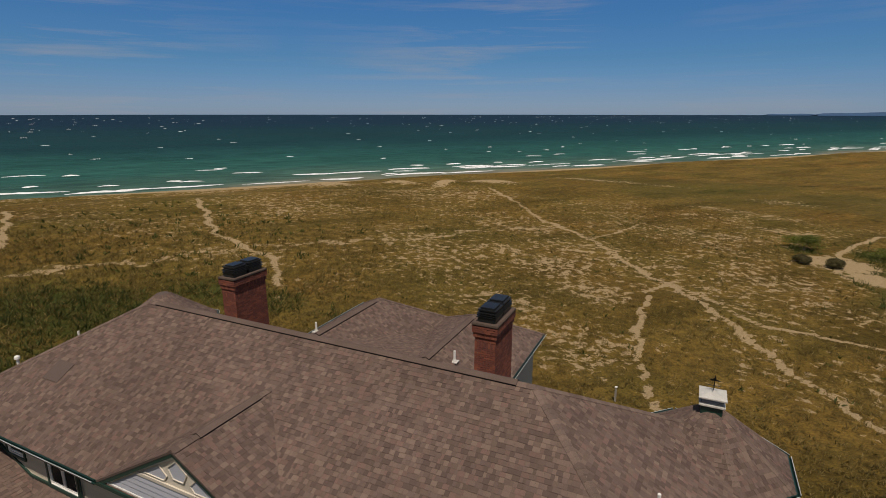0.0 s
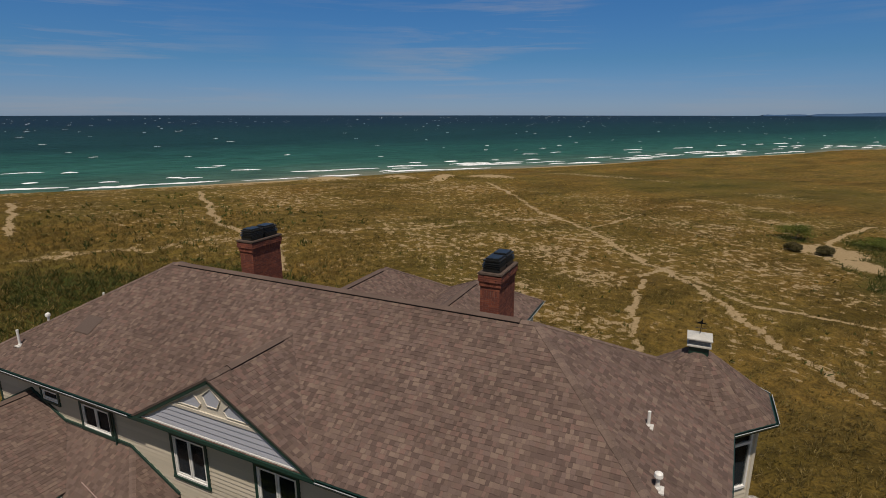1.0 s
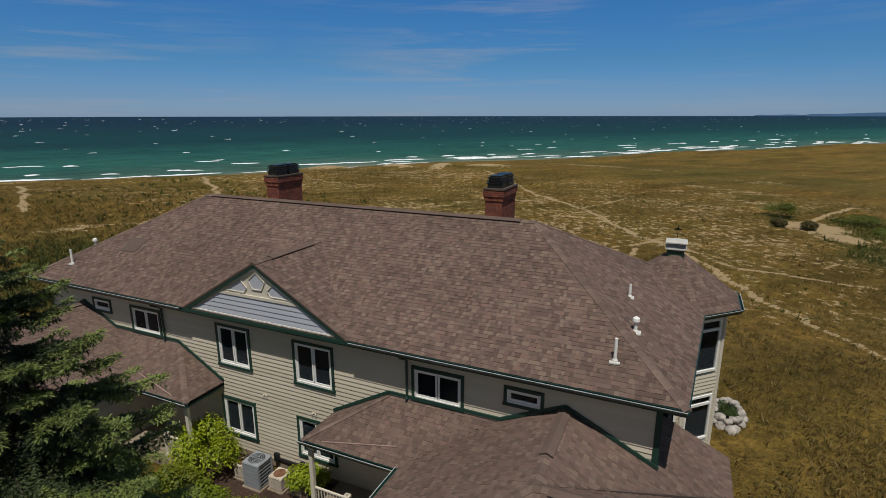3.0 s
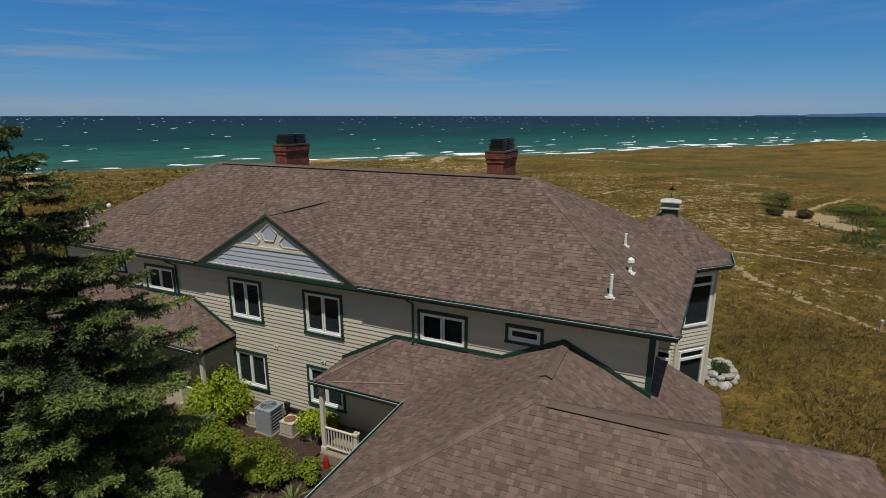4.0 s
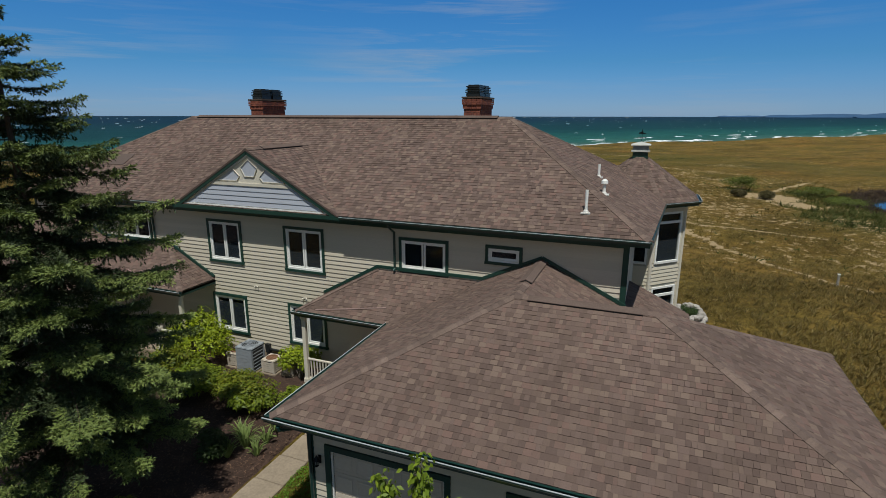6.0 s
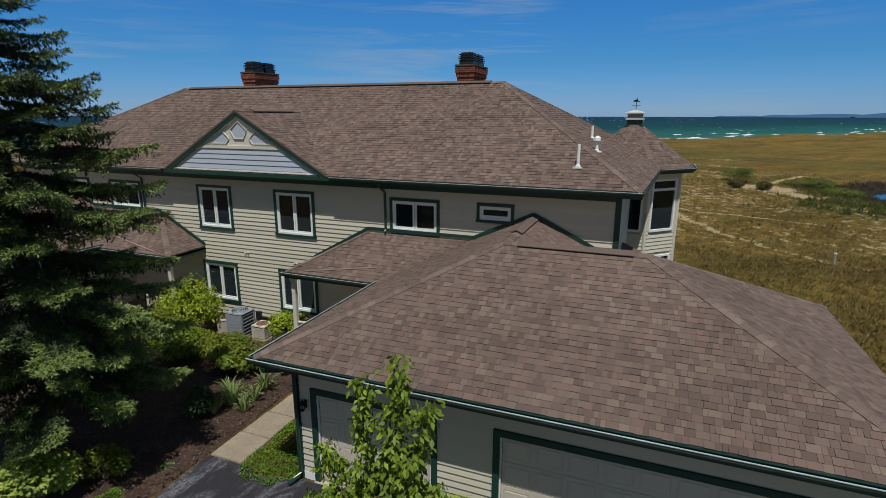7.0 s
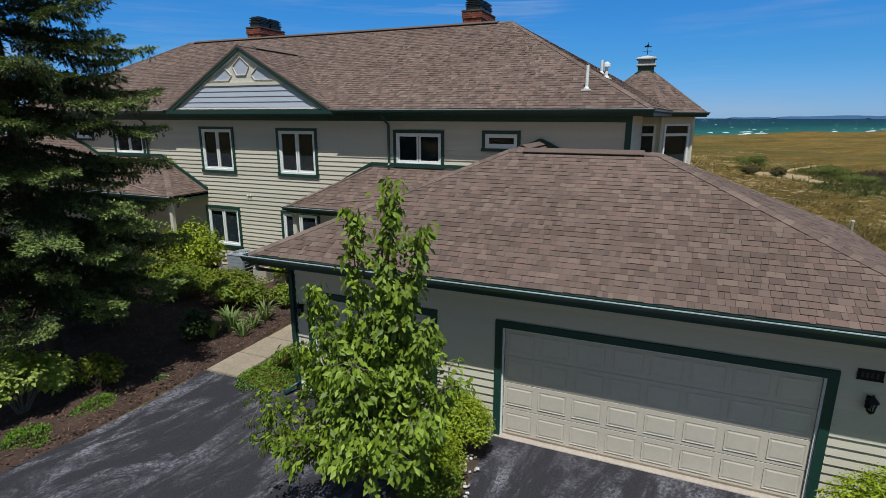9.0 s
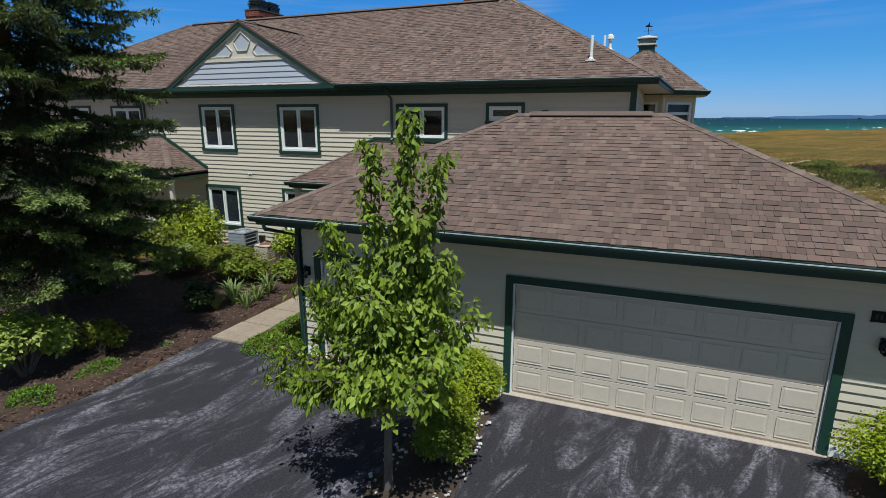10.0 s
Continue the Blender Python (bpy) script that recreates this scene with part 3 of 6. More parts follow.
# ---------------- lake ----------------
M_WATER = bpy.data.materials.new("lake_water")
M_WATER.use_nodes = True
t = M_WATER.node_tree
b = t.nodes["Principled BSDF"]
tc = node(t, "ShaderNodeTexCoord").outputs["Object"]
sp = node(t, "ShaderNodeSeparateXYZ", {0: tc})
off = math_node(t, "SUBTRACT", math_node(t, "MULTIPLY", math_node(t, "SUBTRACT", sp.outputs[1], 67), 0.627), math_node(t, "MULTIPLY", math_node(t, "ADD", sp.outputs[0], 150), 0.779))
nz0 = node(t, "ShaderNodeTexNoise", {"Vector": tc, "Scale": 0.009, "Detail": 4.0}).outputs[0]
off = math_node(t, "ADD", off, math_node(t, "MULTIPLY", math_node(t, "SUBTRACT", nz0, 0.5), 90))
depth = ramp(t, math_node(t, "DIVIDE", off, 1000), [(0.0, (0.17, 0.17, 0.12)), (0.010, (0.06, 0.12, 0.09)), (0.05, (0.024, 0.094, 0.074)), (0.12, (0.016, 0.075, 0.064)), (0.22, (0.010, 0.044, 0.046)), (0.6, (0.009, 0.034, 0.043)), (1.0, (0.008, 0.026, 0.044))]).outputs[0]
mpw = node(t, "ShaderNodeMapping", {0: tc, "Rotation": (0, 0, radians(-51))}).outputs[0]
mpw = node(t, "ShaderNodeMapping", {0: mpw, "Scale": (0.35, 1.0, 1.0)}).outputs[0]
w1 = node(t, "ShaderNodeTexNoise", {"Vector": mpw, "Scale": 0.22, "Detail": 6.0, "Roughness": 0.6}).outputs[0]
w2 = node(t, "ShaderNodeTexNoise", {"Vector": mpw, "Scale": 0.03, "Detail": 4.0}).outputs[0]
wc = mix(t, 1.0, depth, ramp(t, w1, [(0.3, (0.62,) * 3), (0.7, (1.35,) * 3)]).outputs[0], "MULTIPLY")
wc = mix(t, 1.0, wc, ramp(t, w2, [(0.3, (0.85,) * 3), (0.7, (1.15,) * 3)]).outputs[0], "MULTIPLY")
t.links.new(wc, b.inputs["Base Color"])
b.inputs["Roughness"].default_value, b.inputs["Specular IOR Level"].default_value = 0.6, 0.05
bp = node(t, "ShaderNodeBump", {"Strength": 0.8, "Distance": 1.2, "Height": w1})
t.links.new(bp.outputs[0], b.inputs["Normal"])
WATER = -4.25
mesh_ob("lake", [(-4950, -4950, WATER), (4950, -4950, WATER), (4950, 4950, WATER), (-4950, 4950, WATER)], [(0, 1, 2, 3)], M_WATER)
lake = tagged(bpy.data.objects["lake"], "wind-blown lake, green inshore and dark blue far out", "water", kind="structure")

M_FOAM = material("foam", (0.80, 0.82, 0.82), 0.9, 0.12, 2.0, 0.4, 0.3, 3)


def foam_streak(cx, cy, length, width, height, r):
    """A broken crest: a low ragged ridge along the shore's direction."""
    dx, dy = 0.627 + r.uniform(-0.06, 0.06), 0.779
    n = max(4, int(length / 1.2))
    vs, fs = [], []
    ph = r.uniform(0, 9)
    for i in range(n + 1):
        u = i / n
        e = math.sin(math.pi * u) ** 0.6
        wv = width * (0.25 + 0.75 * e) * r.uniform(0.55, 1.2) * (0.12 if i in (0, n) else 1)
        px, py = cx + dx * length * (u - 0.5), cy + dy * length * (u - 0.5)
        sh = 0.5 * width * math.sin(ph + 5 * u)
        for k, hh in ((-0.5, 0.02), (0.1, height * e * r.uniform(0.6, 1.1) + 0.03), (0.5, 0.02)):
            vs.append((px - 0.779 * (k * wv + sh), py + 0.627 * (k * wv + sh), WATER + hh))
    for i in range(n):
        for k in range(2):
            a = i * 3 + k
            fs.append((a, a + 1, a + 4, a + 3))
    return vs, fs


r = random.Random(11)
surf, caps = [], []
for i in range(150):          # breakers over the bars
    al = r.uniform(-120, 620)
    bar = r.choice((6, 8, 9, 18, 21, 24, 27, 38, 58))
    o = bar + r.gauss(0, 2.0) + al * 0.012
    surf.append(foam_streak(-150 + 0.627 * al - 0.779 * o, 67 + 0.779 * al + 0.627 * o, r.uniform(4, 20) * (1.2 if bar < 26 else 0.7), r.uniform(0.7, 1.9), r.uniform(0.15, 0.45), r))
for i in range(680):         # whitecaps far out
    al, o = r.uniform(-900, 2600), 70 + 2300 * r.random() ** 1.7
    caps.append(foam_streak(-150 + 0.627 * al - 0.779 * o, 67 + 0.779 * al + 0.627 * o, r.uniform(1.5, 5) * (1 + o / 1500), r.uniform(0.4, 1.0) * (1 + o / 1100), r.uniform(0.08, 0.25) * (1 + o / 1500), r))
tagged(mesh_ob("breakers", *join(surf), M_FOAM), "white breaking waves along the beach", "waves", kind="stuff")
tagged(mesh_ob("whitecaps", *join(caps), M_FOAM), "scattered whitecaps on the open lake", "waves", kind="stuff")

# far headland across the lake; the blue of distance haze is put into its colour
M_HEAD = material("haze_blue_bluff", (0.035, 0.085, 0.17), 1.0, 0.1, 0.02, 0.004, 0)


def headland(x0, x1, y, h, seed):
    r = random.Random(seed)
    n = 60
    vs, fs = [], []
    for i in range(n + 1):
        u = i / n
        e = min(1, u * 9) ** 0.5 * min(1, (1 - u) * 5 + 0.25)
        top = h * e * (0.8 + 0.2 * math.sin(u * 9 + seed)) + r.uniform(0, 1.2)
        for k, z in ((-40, -6), (0, top * 0.75), (60, top), (400, -6)):
            vs.append((x0 + (x1 - x0) * u, y + k, z))
    for i in range(n):
        for k in range(3):
            a = i * 4 + k
            fs.append((a, a + 4, a + 5, a + 1))
    return mesh_ob("headland", vs, fs, M_HEAD)


tagged(headland(690, 1500, 4350, 19, 3), "low hazy wooded headland across the water", "headland", kind="structure")
tagged(headland(1190, 2600, 4250, 32, 5), "far wooded point across the water", "headland", kind="structure")
tagged(headland(430, 740, 4600, 7, 8), "faint low far shore", "headland", kind="structure")
# ---------------- the duplex house ----------------
WY = 7.70                       # front wall
HX0, HX1, HY1 = -23.77, 1.67, 17.5
EX0, EX1, EY0, EY1, EZ = -24.33, 2.23, 7.21, 17.99, 6.02
EX2 = 2.95                      # the east eave runs out towards the turret
RZ, RY = 9.20, 12.60
RX0, RX1 = -18.95, -3.08
house = thing("house", (AXIS, WY, 0), "two-storey duplex house with sage-cream lap siding and brown shingle roof", "house")

upper = [(-13.71, -12.06, 3.75, 5.43), (-10.12, -8.41, 3.75, 5.41), (-5.47, -3.72, 4.24, 5.39), (-18.43, -16.68, 4.24, 5.40)]
small = [(-2.49, -1.32, 4.81, 5.40), (-20.80, -19.63, 4.81, 5.42)]
lower = [(-13.76, -12.08, 0.86, 2.45), (-10.15, -8.47, 0.86, 2.48)]
holes = [(a + 0.06, b - 0.06, c + 0.06, d - 0.06) for a, b, c, d in upper + small + lower]
cover = upper + small + lower
wall = mesh_ob("wall", *wall_cells(HX0, HX1, 0.0, 5.85, WY, WY + 0.16, holes), M_WALL, house)
siding(wall, HX0 + 0.1, HX1 - 0.1, 0.30, 5.84, WY, cover)
mesh_ob("foundation", *bx(HX0, HX1, WY - 0.03, WY, 0.0, 0.295), M_CONCRETE, house)
side = mesh_ob("wall", *wall_cells(WY + 0.16, HY1, 0.0, 5.85, HX1 - 0.16, HX1, [], "y"), M_WALL, house)
siding(side, WY + 0.1, HY1, 0.30, 5.84, HX1, [], 1, "y")
mesh_ob("wall", *bx(HX0, HX0 + 0.16, WY + 0.16, HY1, 0, 5.85), M_WALL, house)
mesh_ob("wall", *bx(HX0, HX1, HY1, HY1 + 0.16, 0, 5.85), M_WALL, house)
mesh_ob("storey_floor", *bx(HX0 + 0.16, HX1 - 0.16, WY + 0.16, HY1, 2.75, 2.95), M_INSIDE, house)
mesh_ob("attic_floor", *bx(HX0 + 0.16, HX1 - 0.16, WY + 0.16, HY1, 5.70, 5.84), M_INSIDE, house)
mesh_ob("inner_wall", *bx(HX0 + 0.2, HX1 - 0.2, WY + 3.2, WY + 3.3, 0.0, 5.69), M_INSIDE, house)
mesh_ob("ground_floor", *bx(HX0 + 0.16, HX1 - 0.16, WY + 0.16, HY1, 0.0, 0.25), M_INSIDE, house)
for a, b_, c_, d_ in upper + lower:
    window(house, a, b_, c_, d_, WY - 0.02)
for a, b_, c_, d_ in small:
    window(house, a, b_, c_, d_, WY - 0.02, 1)
for x in (HX0, HX1 - 0.12):
    mesh_ob("corner_board", *bx(x, x + 0.12, WY - 0.045, WY + 0.005, 0.0, 5.84), M_GREEN, house)
mesh_ob("corner_board", *bx(HX1, HX1 + 0.04, WY - 0.045, WY + 0.1, 0.0, 5.84), M_GREEN, house)
mesh_ob("frieze_board", *bx(HX0, HX1, WY - 0.05, WY - 0.027, 5.66, 5.84), M_GREEN, house)
# eaves
mesh_ob("soffit", *join([bx(EX0 + 0.02, EX1 - 0.02, EY0 + 0.03, WY, 5.845, 5.87), prism([(HX1, WY + 0.002, 5.845), (EX1 - 0.02, WY + 0.002, 5.845), (EX2 - 0.02, EY1, 5.845), (HX1, EY1, 5.845)], (0, 0, 0.025)), bx(EX0 + 0.02, HX0, WY + 0.002, EY1, 5.845, 5.87)]), M_CREAM, house)
mesh_ob("fascia", *bx(EX0, EX1, EY0, EY0 + 0.03, 5.82, 5.98), M_GREEN, house)
mesh_ob("fascia", *plank((EX1 - 0.015, EY0 + 0.03, 5.90), (EX2 - 0.015, EY1, 5.90), 0.16, 0.03), M_GREEN, house)
mesh_ob("fascia", *bx(EX0, EX0 + 0.03, EY0 + 0.03, EY1, 5.82, 5.98), M_GREEN, house)
gutter(house, (EX0, EY0, 6.0), (AXIS - 3.74, EY0, 6.0), (0, -1, 0))
gutter(house, (AXIS + 3.66, EY0, 6.0), (EX1, EY0, 6.0), (0, -1, 0))
mesh_ob("drip_edge", *plank((EX1 + 0.02, EY0 - 0.1, 5.975), (EX2 + 0.02, EY1, 5.975), 0.05, 0.035), M_GUTTER, house)
roof = mesh_ob("roof", *bx(RX0, RX1, RY - 0.03, RY + 0.03, RZ - 0.4, RZ - 0.13), M_DECK, house, "brown laminated asphalt shingle hip roof")
roof_planes(roof, [
    [(EX0, EY0, EZ), (EX1, EY0, EZ), (RX1, RY, RZ), (RX0, RY, RZ)],
    [(EX1, EY0, EZ), (EX2, EY1, EZ), (RX1, RY, RZ)],
    [(EX2, EY1, EZ), (EX0, EY1, EZ), (RX0, RY, RZ), (RX1, RY, RZ)],
    [(EX0, EY1, EZ), (EX0, EY0, EZ), (RX0, RY, RZ)]], 3, mat=M_SHINGLE_OLD)
ridge_cap(roof, (EX1, EY0, EZ), (RX1, RY, RZ), 0.13, 0.35)
ridge_cap(roof, (EX0, EY0, EZ), (RX0, RY, RZ), 0.13, 0.35)
ridge_cap(roof, (EX2, EY1, EZ), (RX1, RY, RZ), 0.13, 0.35)
vent_cap(roof, (RX0 + 0.4, RY, RZ), (RX1 - 0.5, RY, RZ))
ridge_cap(roof, (RX0 - 0.05, RY, RZ), (RX0 + 0.4, RY, RZ), 0.15, 0.5, 0.2)
ridge_cap(roof, (RX1 + 0.05, RY, RZ), (RX1 - 0.5, RY, RZ), 0.15, 0.5, 0.2)
# an older patch of shingles
mesh_ob("roof_patch", *prism([(-20.55, 9.05, EZ + 0.59 * (9.05 - EY0) + 0.03), (-19.65, 9.05, EZ + 0.59 * (9.05 - EY0) + 0.03), (-19.65, 9.75, EZ + 0.59 * (9.75 - EY0) + 0.03), (-20.55, 9.75, EZ + 0.59 * (9.75 - EY0) + 0.03)], (0, 0, 0.012)), M_DECK, roof)

# front cross gable
GA, GHALF, GTOP, GLOW = AXIS - 0.04, 3.64, 8.13, 5.99
GF = 7.25                       # the gable's front plane
gable = thing("gable", (GA, EY0, GLOW), "front gable with grey boards and a cream sunburst ornament", "gable")
gv = EY0 + (GTOP - EZ) / 0.59
groof = mesh_ob("roof", *bx(GA - 0.03, GA + 0.03, EY0 + 0.1, gv, GTOP - 0.3, GTOP - 0.13), M_DECK, gable)
roof_planes(groof, [[(GA, GF - 0.08, GTOP), (GA, gv, GTOP), (GA + GHALF, GF - 0.08, GLOW + 0.02)], [(GA, gv, GTOP), (GA, GF - 0.08, GTOP), (GA - GHALF, GF - 0.08, GLOW + 0.02)]], 5, 0.06, mat=M_SHINGLE_OLD)
ridge_cap(groof, (GA, GF - 0.07, GTOP), (GA, gv, GTOP), 0.13, 0.5, 0.2, 0.025)
vent_cap(groof, (GA, EY0 + 0.75, GTOP + 0.005), (GA, gv - 0.55, GTOP + 0.005), 0.17, 0.5)
FY = GF + 0.03
SL = (GTOP - GLOW) / GHALF
mesh_ob("face", *prism([(GA - GHALF + 0.12, FY, GLOW - 0.02), (GA + GHALF - 0.12, FY, GLOW - 0.02), (GA, FY, GTOP - 0.1)], (0, 0.3, 0)), M_CREAM, gable, "cream painted gable face")


def in_rake(z, m):
    return max(0.0, (GTOP - m - z) / SL)


RISE = 0.178
z = GLOW + 0.12
while z < 6.82:
    a, c2 = in_rake(z, 0.27), in_rake(z + RISE, 0.27)
    mesh_ob("gable_board", [(GA - a, FY, z), (GA + a, FY, z), (GA + c2, FY, z + RISE), (GA - c2, FY, z + RISE), (GA - a, FY - 0.032, z), (GA + a, FY - 0.032, z), (GA + c2, FY - 0.012, z + RISE), (GA - c2, FY - 0.012, z + RISE)],
            [(4, 5, 6, 7), (0, 1, 5, 4), (1, 2, 6, 5), (3, 0, 4, 7), (2, 3, 7, 6)], M_GREY, gable)
    z += RISE
a = in_rake(6.83, 0.27)
mesh_ob("belt_board", *bx(GA - a, GA + a, FY - 0.045, FY - 0.003, 6.83, 6.93), M_CREAM, gable)
for pts in ([(-0.20, 0.20), (0.20, 0.20), (0.36, 0.50), (0.0, 0.80), (-0.36, 0.50)], [(0.44, 0.20), (0.58, 0.03), (1.50, 0.03), (0.72, 0.47)], [(-0.72, 0.47), (-1.50, 0.03), (-0.58, 0.03), (-0.44, 0.20)]):     # grey panels of the sunburst
    poly = [(GA + px, FY - 0.006, 6.97 + pz) for px, pz in pts]
    mesh_ob("ray_panel", *prism(poly, (0, 0.004, 0)), M_GREY, gable)
    for (ax, az_), (bx_, bz_) in zip(pts, pts[1:] + pts[:1]):
        mesh_ob("panel_edge", *plank((GA + ax, FY - 0.02, 6.97 + az_), (GA + bx_, FY - 0.02, 6.97 + bz_), 0.022, 0.03), M_CREAM, gable)
for sgn in (-1, 1):
    p_hi, p_lo = (GA, 0, GTOP - 0.13), (GA + sgn * GHALF, 0, GLOW - 0.13)
    mesh_ob("rake_board", *plank((p_hi[0], GF - 0.04, p_hi[2] + 0.03), (p_lo[0], GF - 0.04, p_lo[2] + 0.03), 0.14, 0.05), M_GREEN, gable)
    mesh_ob("rake_trim", *plank((GA, FY - 0.03, GTOP - 0.225), (GA + sgn * (GHALF - 0.28), FY - 0.03, GLOW + 0.05), 0.06, 0.04), M_WHITE, gable)
mesh_ob("bottom_trim", *bx(GA - GHALF + 0.24, GA + GHALF - 0.24, FY - 0.05, FY - 0.002, GLOW + 0.02, GLOW + 0.10), M_WHITE, gable)
mesh_ob("bottom_board", *bx(GA - GHALF - 0.03, GA + GHALF + 0.03, GF - 0.08, GF + 0.36, 5.88, GLOW + 0.015), M_GREEN, gable)

# downspouts
for x in (-5.62, -16.5):
    sp_ = thing("downspout", (x, WY - 0.1, 4.3), "dark green downspout fixed to the siding", "downspout", "house downspouts")
    mesh_ob("pipe", *tube([(x, EY0 - 0.05, 5.9), (x, EY0 + 0.0, 5.8), (x, WY - 0.09, 5.55), (x, WY - 0.08, 4.32 if x > -6 and x < 0 else 2.9), (x, WY - 0.16, 4.24 if x > -6 and x < 0 else 2.82)], [0.042] * 5, 6), M_GUTTER, sp_)
for x, z in ((-11.55, 2.95), (-9.35, 2.75)):
    fl = thing("wall_light", (x, WY - 0.05, z), "small white flood light fixture on the siding", "light", "wall lights")
    mesh_ob("base", *bevelled(x - 0.08, x + 0.08, WY - 0.055, WY - 0.03, z - 0.03, z + 0.03, 0.01), M_CREAM, fl)
    for k in (-0.07, 0.07):
        mesh_ob("lamp_head", *tube([(x + k, WY - 0.05, z), (x + k, WY - 0.10, z - 0.03)], [0.015, 0.024], 8), M_CREAM, fl)
# conduit along the foundation by the condensers
cd = thing("conduit", (-10, WY - 0.06, 0.4), "dark pipes and boxes along the house foundation", "pipe")
mesh_ob("pipe", *tube([(-11.2, WY - 0.07, 0.42), (-8.9, WY - 0.07, 0.42)], [0.05, 0.05], 6), M_METAL, cd)
mesh_ob("box", *bevelled(-11.3, -11.1, WY - 0.16, WY - 0.03, 0.3, 0.65, 0.01), M_METAL, cd)
mesh_ob("box", *bevelled(-10.1, -9.95, WY - 0.16, WY - 0.03, 0.3, 0.62, 0.01), M_METAL, cd)


def chimney(dx):
    x0, x1, y0, y1, zb, zt = -5.72 + dx, -5.0 + dx, 14.28, 16.0, 7.2, 9.97
    ch = thing("chimney", (x0, y0, zb), "red brick chimney with corbelled top and metal caps", "chimney", "chimneys")
    mesh_ob("core", *bx(x0 + 0.012, x1 - 0.012, y0 + 0.012, y1 - 0.012, zb, zt - 0.02), M_MORTAR, ch)
    bricks = []
    z, row = zb, 0
    while z < zt - 0.05:
        up = zt - z
        g = 0.0
        hgt = 0.066
        soldier = 0.62 < up < 0.86 or 0.28 < up < 0.45
        if up < 0.28:
            g = 0.07
        elif up < 0.5:
            g = 0.035
        if soldier:
            hgt = 0.2 if up > 0.6 else 0.16
        L = 0.068 if soldier else 0.205
        for axis in (0, 1):
            lo, hi = (x0 - g, x1 + g) if axis == 0 else (y0 - g, y1 + g)
            a = lo - (0 if soldier else (row % 2) * 0.105)
            while a < hi - 0.01:
                c0, c1 = max(a, lo), min(a + L, hi)
                if c1 - c0 > 0.03:
                    rr = rng.uniform(0, 0.006)
                    if axis == 0:
                        bricks.append(bx(c0, c1, y0 - g - rr, y0 + 0.09, z, z + hgt))
                        bricks.append(bx(c0, c1, y1 - 0.09, y1 + g + rr, z, z + hgt))
                    else:
                        bricks.append(bx(x0 - g - rr, x0 + 0.09, c0, c1, z, z + hgt))
                        bricks.append(bx(x1 - 0.09, x1 + g + rr, c0, c1, z, z + hgt))
                a += L + 0.01
        z += hgt + 0.01
        row += 1
    tagged(mesh_ob("bricks", *join(bricks), M_BRICK, ch), kind="stuff")
    mesh_ob("crown", *bevelled(x0 - 0.09, x1 + 0.09, y0 - 0.09, y1 + 0.09, zt - 0.02, zt + 0.06, 0.02), M_CROWN, ch, "weathered dark mortar crown")
    mesh_ob("flashing", *bx(x0 - 0.02, x1 + 0.02, y0 - 0.03, y0 - 0.012, zb + 0.7, zb + 1.15), M_GALV, ch)
    for ya, yb in ((y0 + 0.08, y0 + 0.8), (y0 + 0.9, y1 - 0.06)):
        cp = mesh_ob("metal_cap", *bevelled(x0 + 0.06, x1 - 0.06, ya, yb, zt + 0.06, zt + 0.22, 0.02), M_METAL, ch, "dark sheet-metal chimney cap")
        for k in range(3):
            mesh_ob("louvre", *bevelled(x0 + 0.02 + k * 0.01, x1 - 0.02 - k * 0.01, ya - 0.03, yb + 0.03, zt + 0.225 + k * 0.065, zt + 0.255 + k * 0.065, 0.008), M_METAL, cp)
        mesh_ob("lid", *join([bevelled(x0 + 0.05, x1 - 0.05, ya + 0.0, yb - 0.0, zt + 0.44, zt + 0.49, 0.01), bevelled(x0 + 0.12, x1 - 0.12, ya + 0.07, yb - 0.07, zt + 0.49, zt + 0.55, 0.012)]), M_METAL, cp)
        mesh_ob("neck", *bx(x0 + 0.1, x1 - 0.1, ya + 0.05, yb - 0.05, zt + 0.21, zt + 0.45), M_METAL, cp)


M_OFFWHITE = material("weathered_white_paint", (0.52, 0.51, 0.47), 0.6, 0.12, 14, 2.0, 0.05)


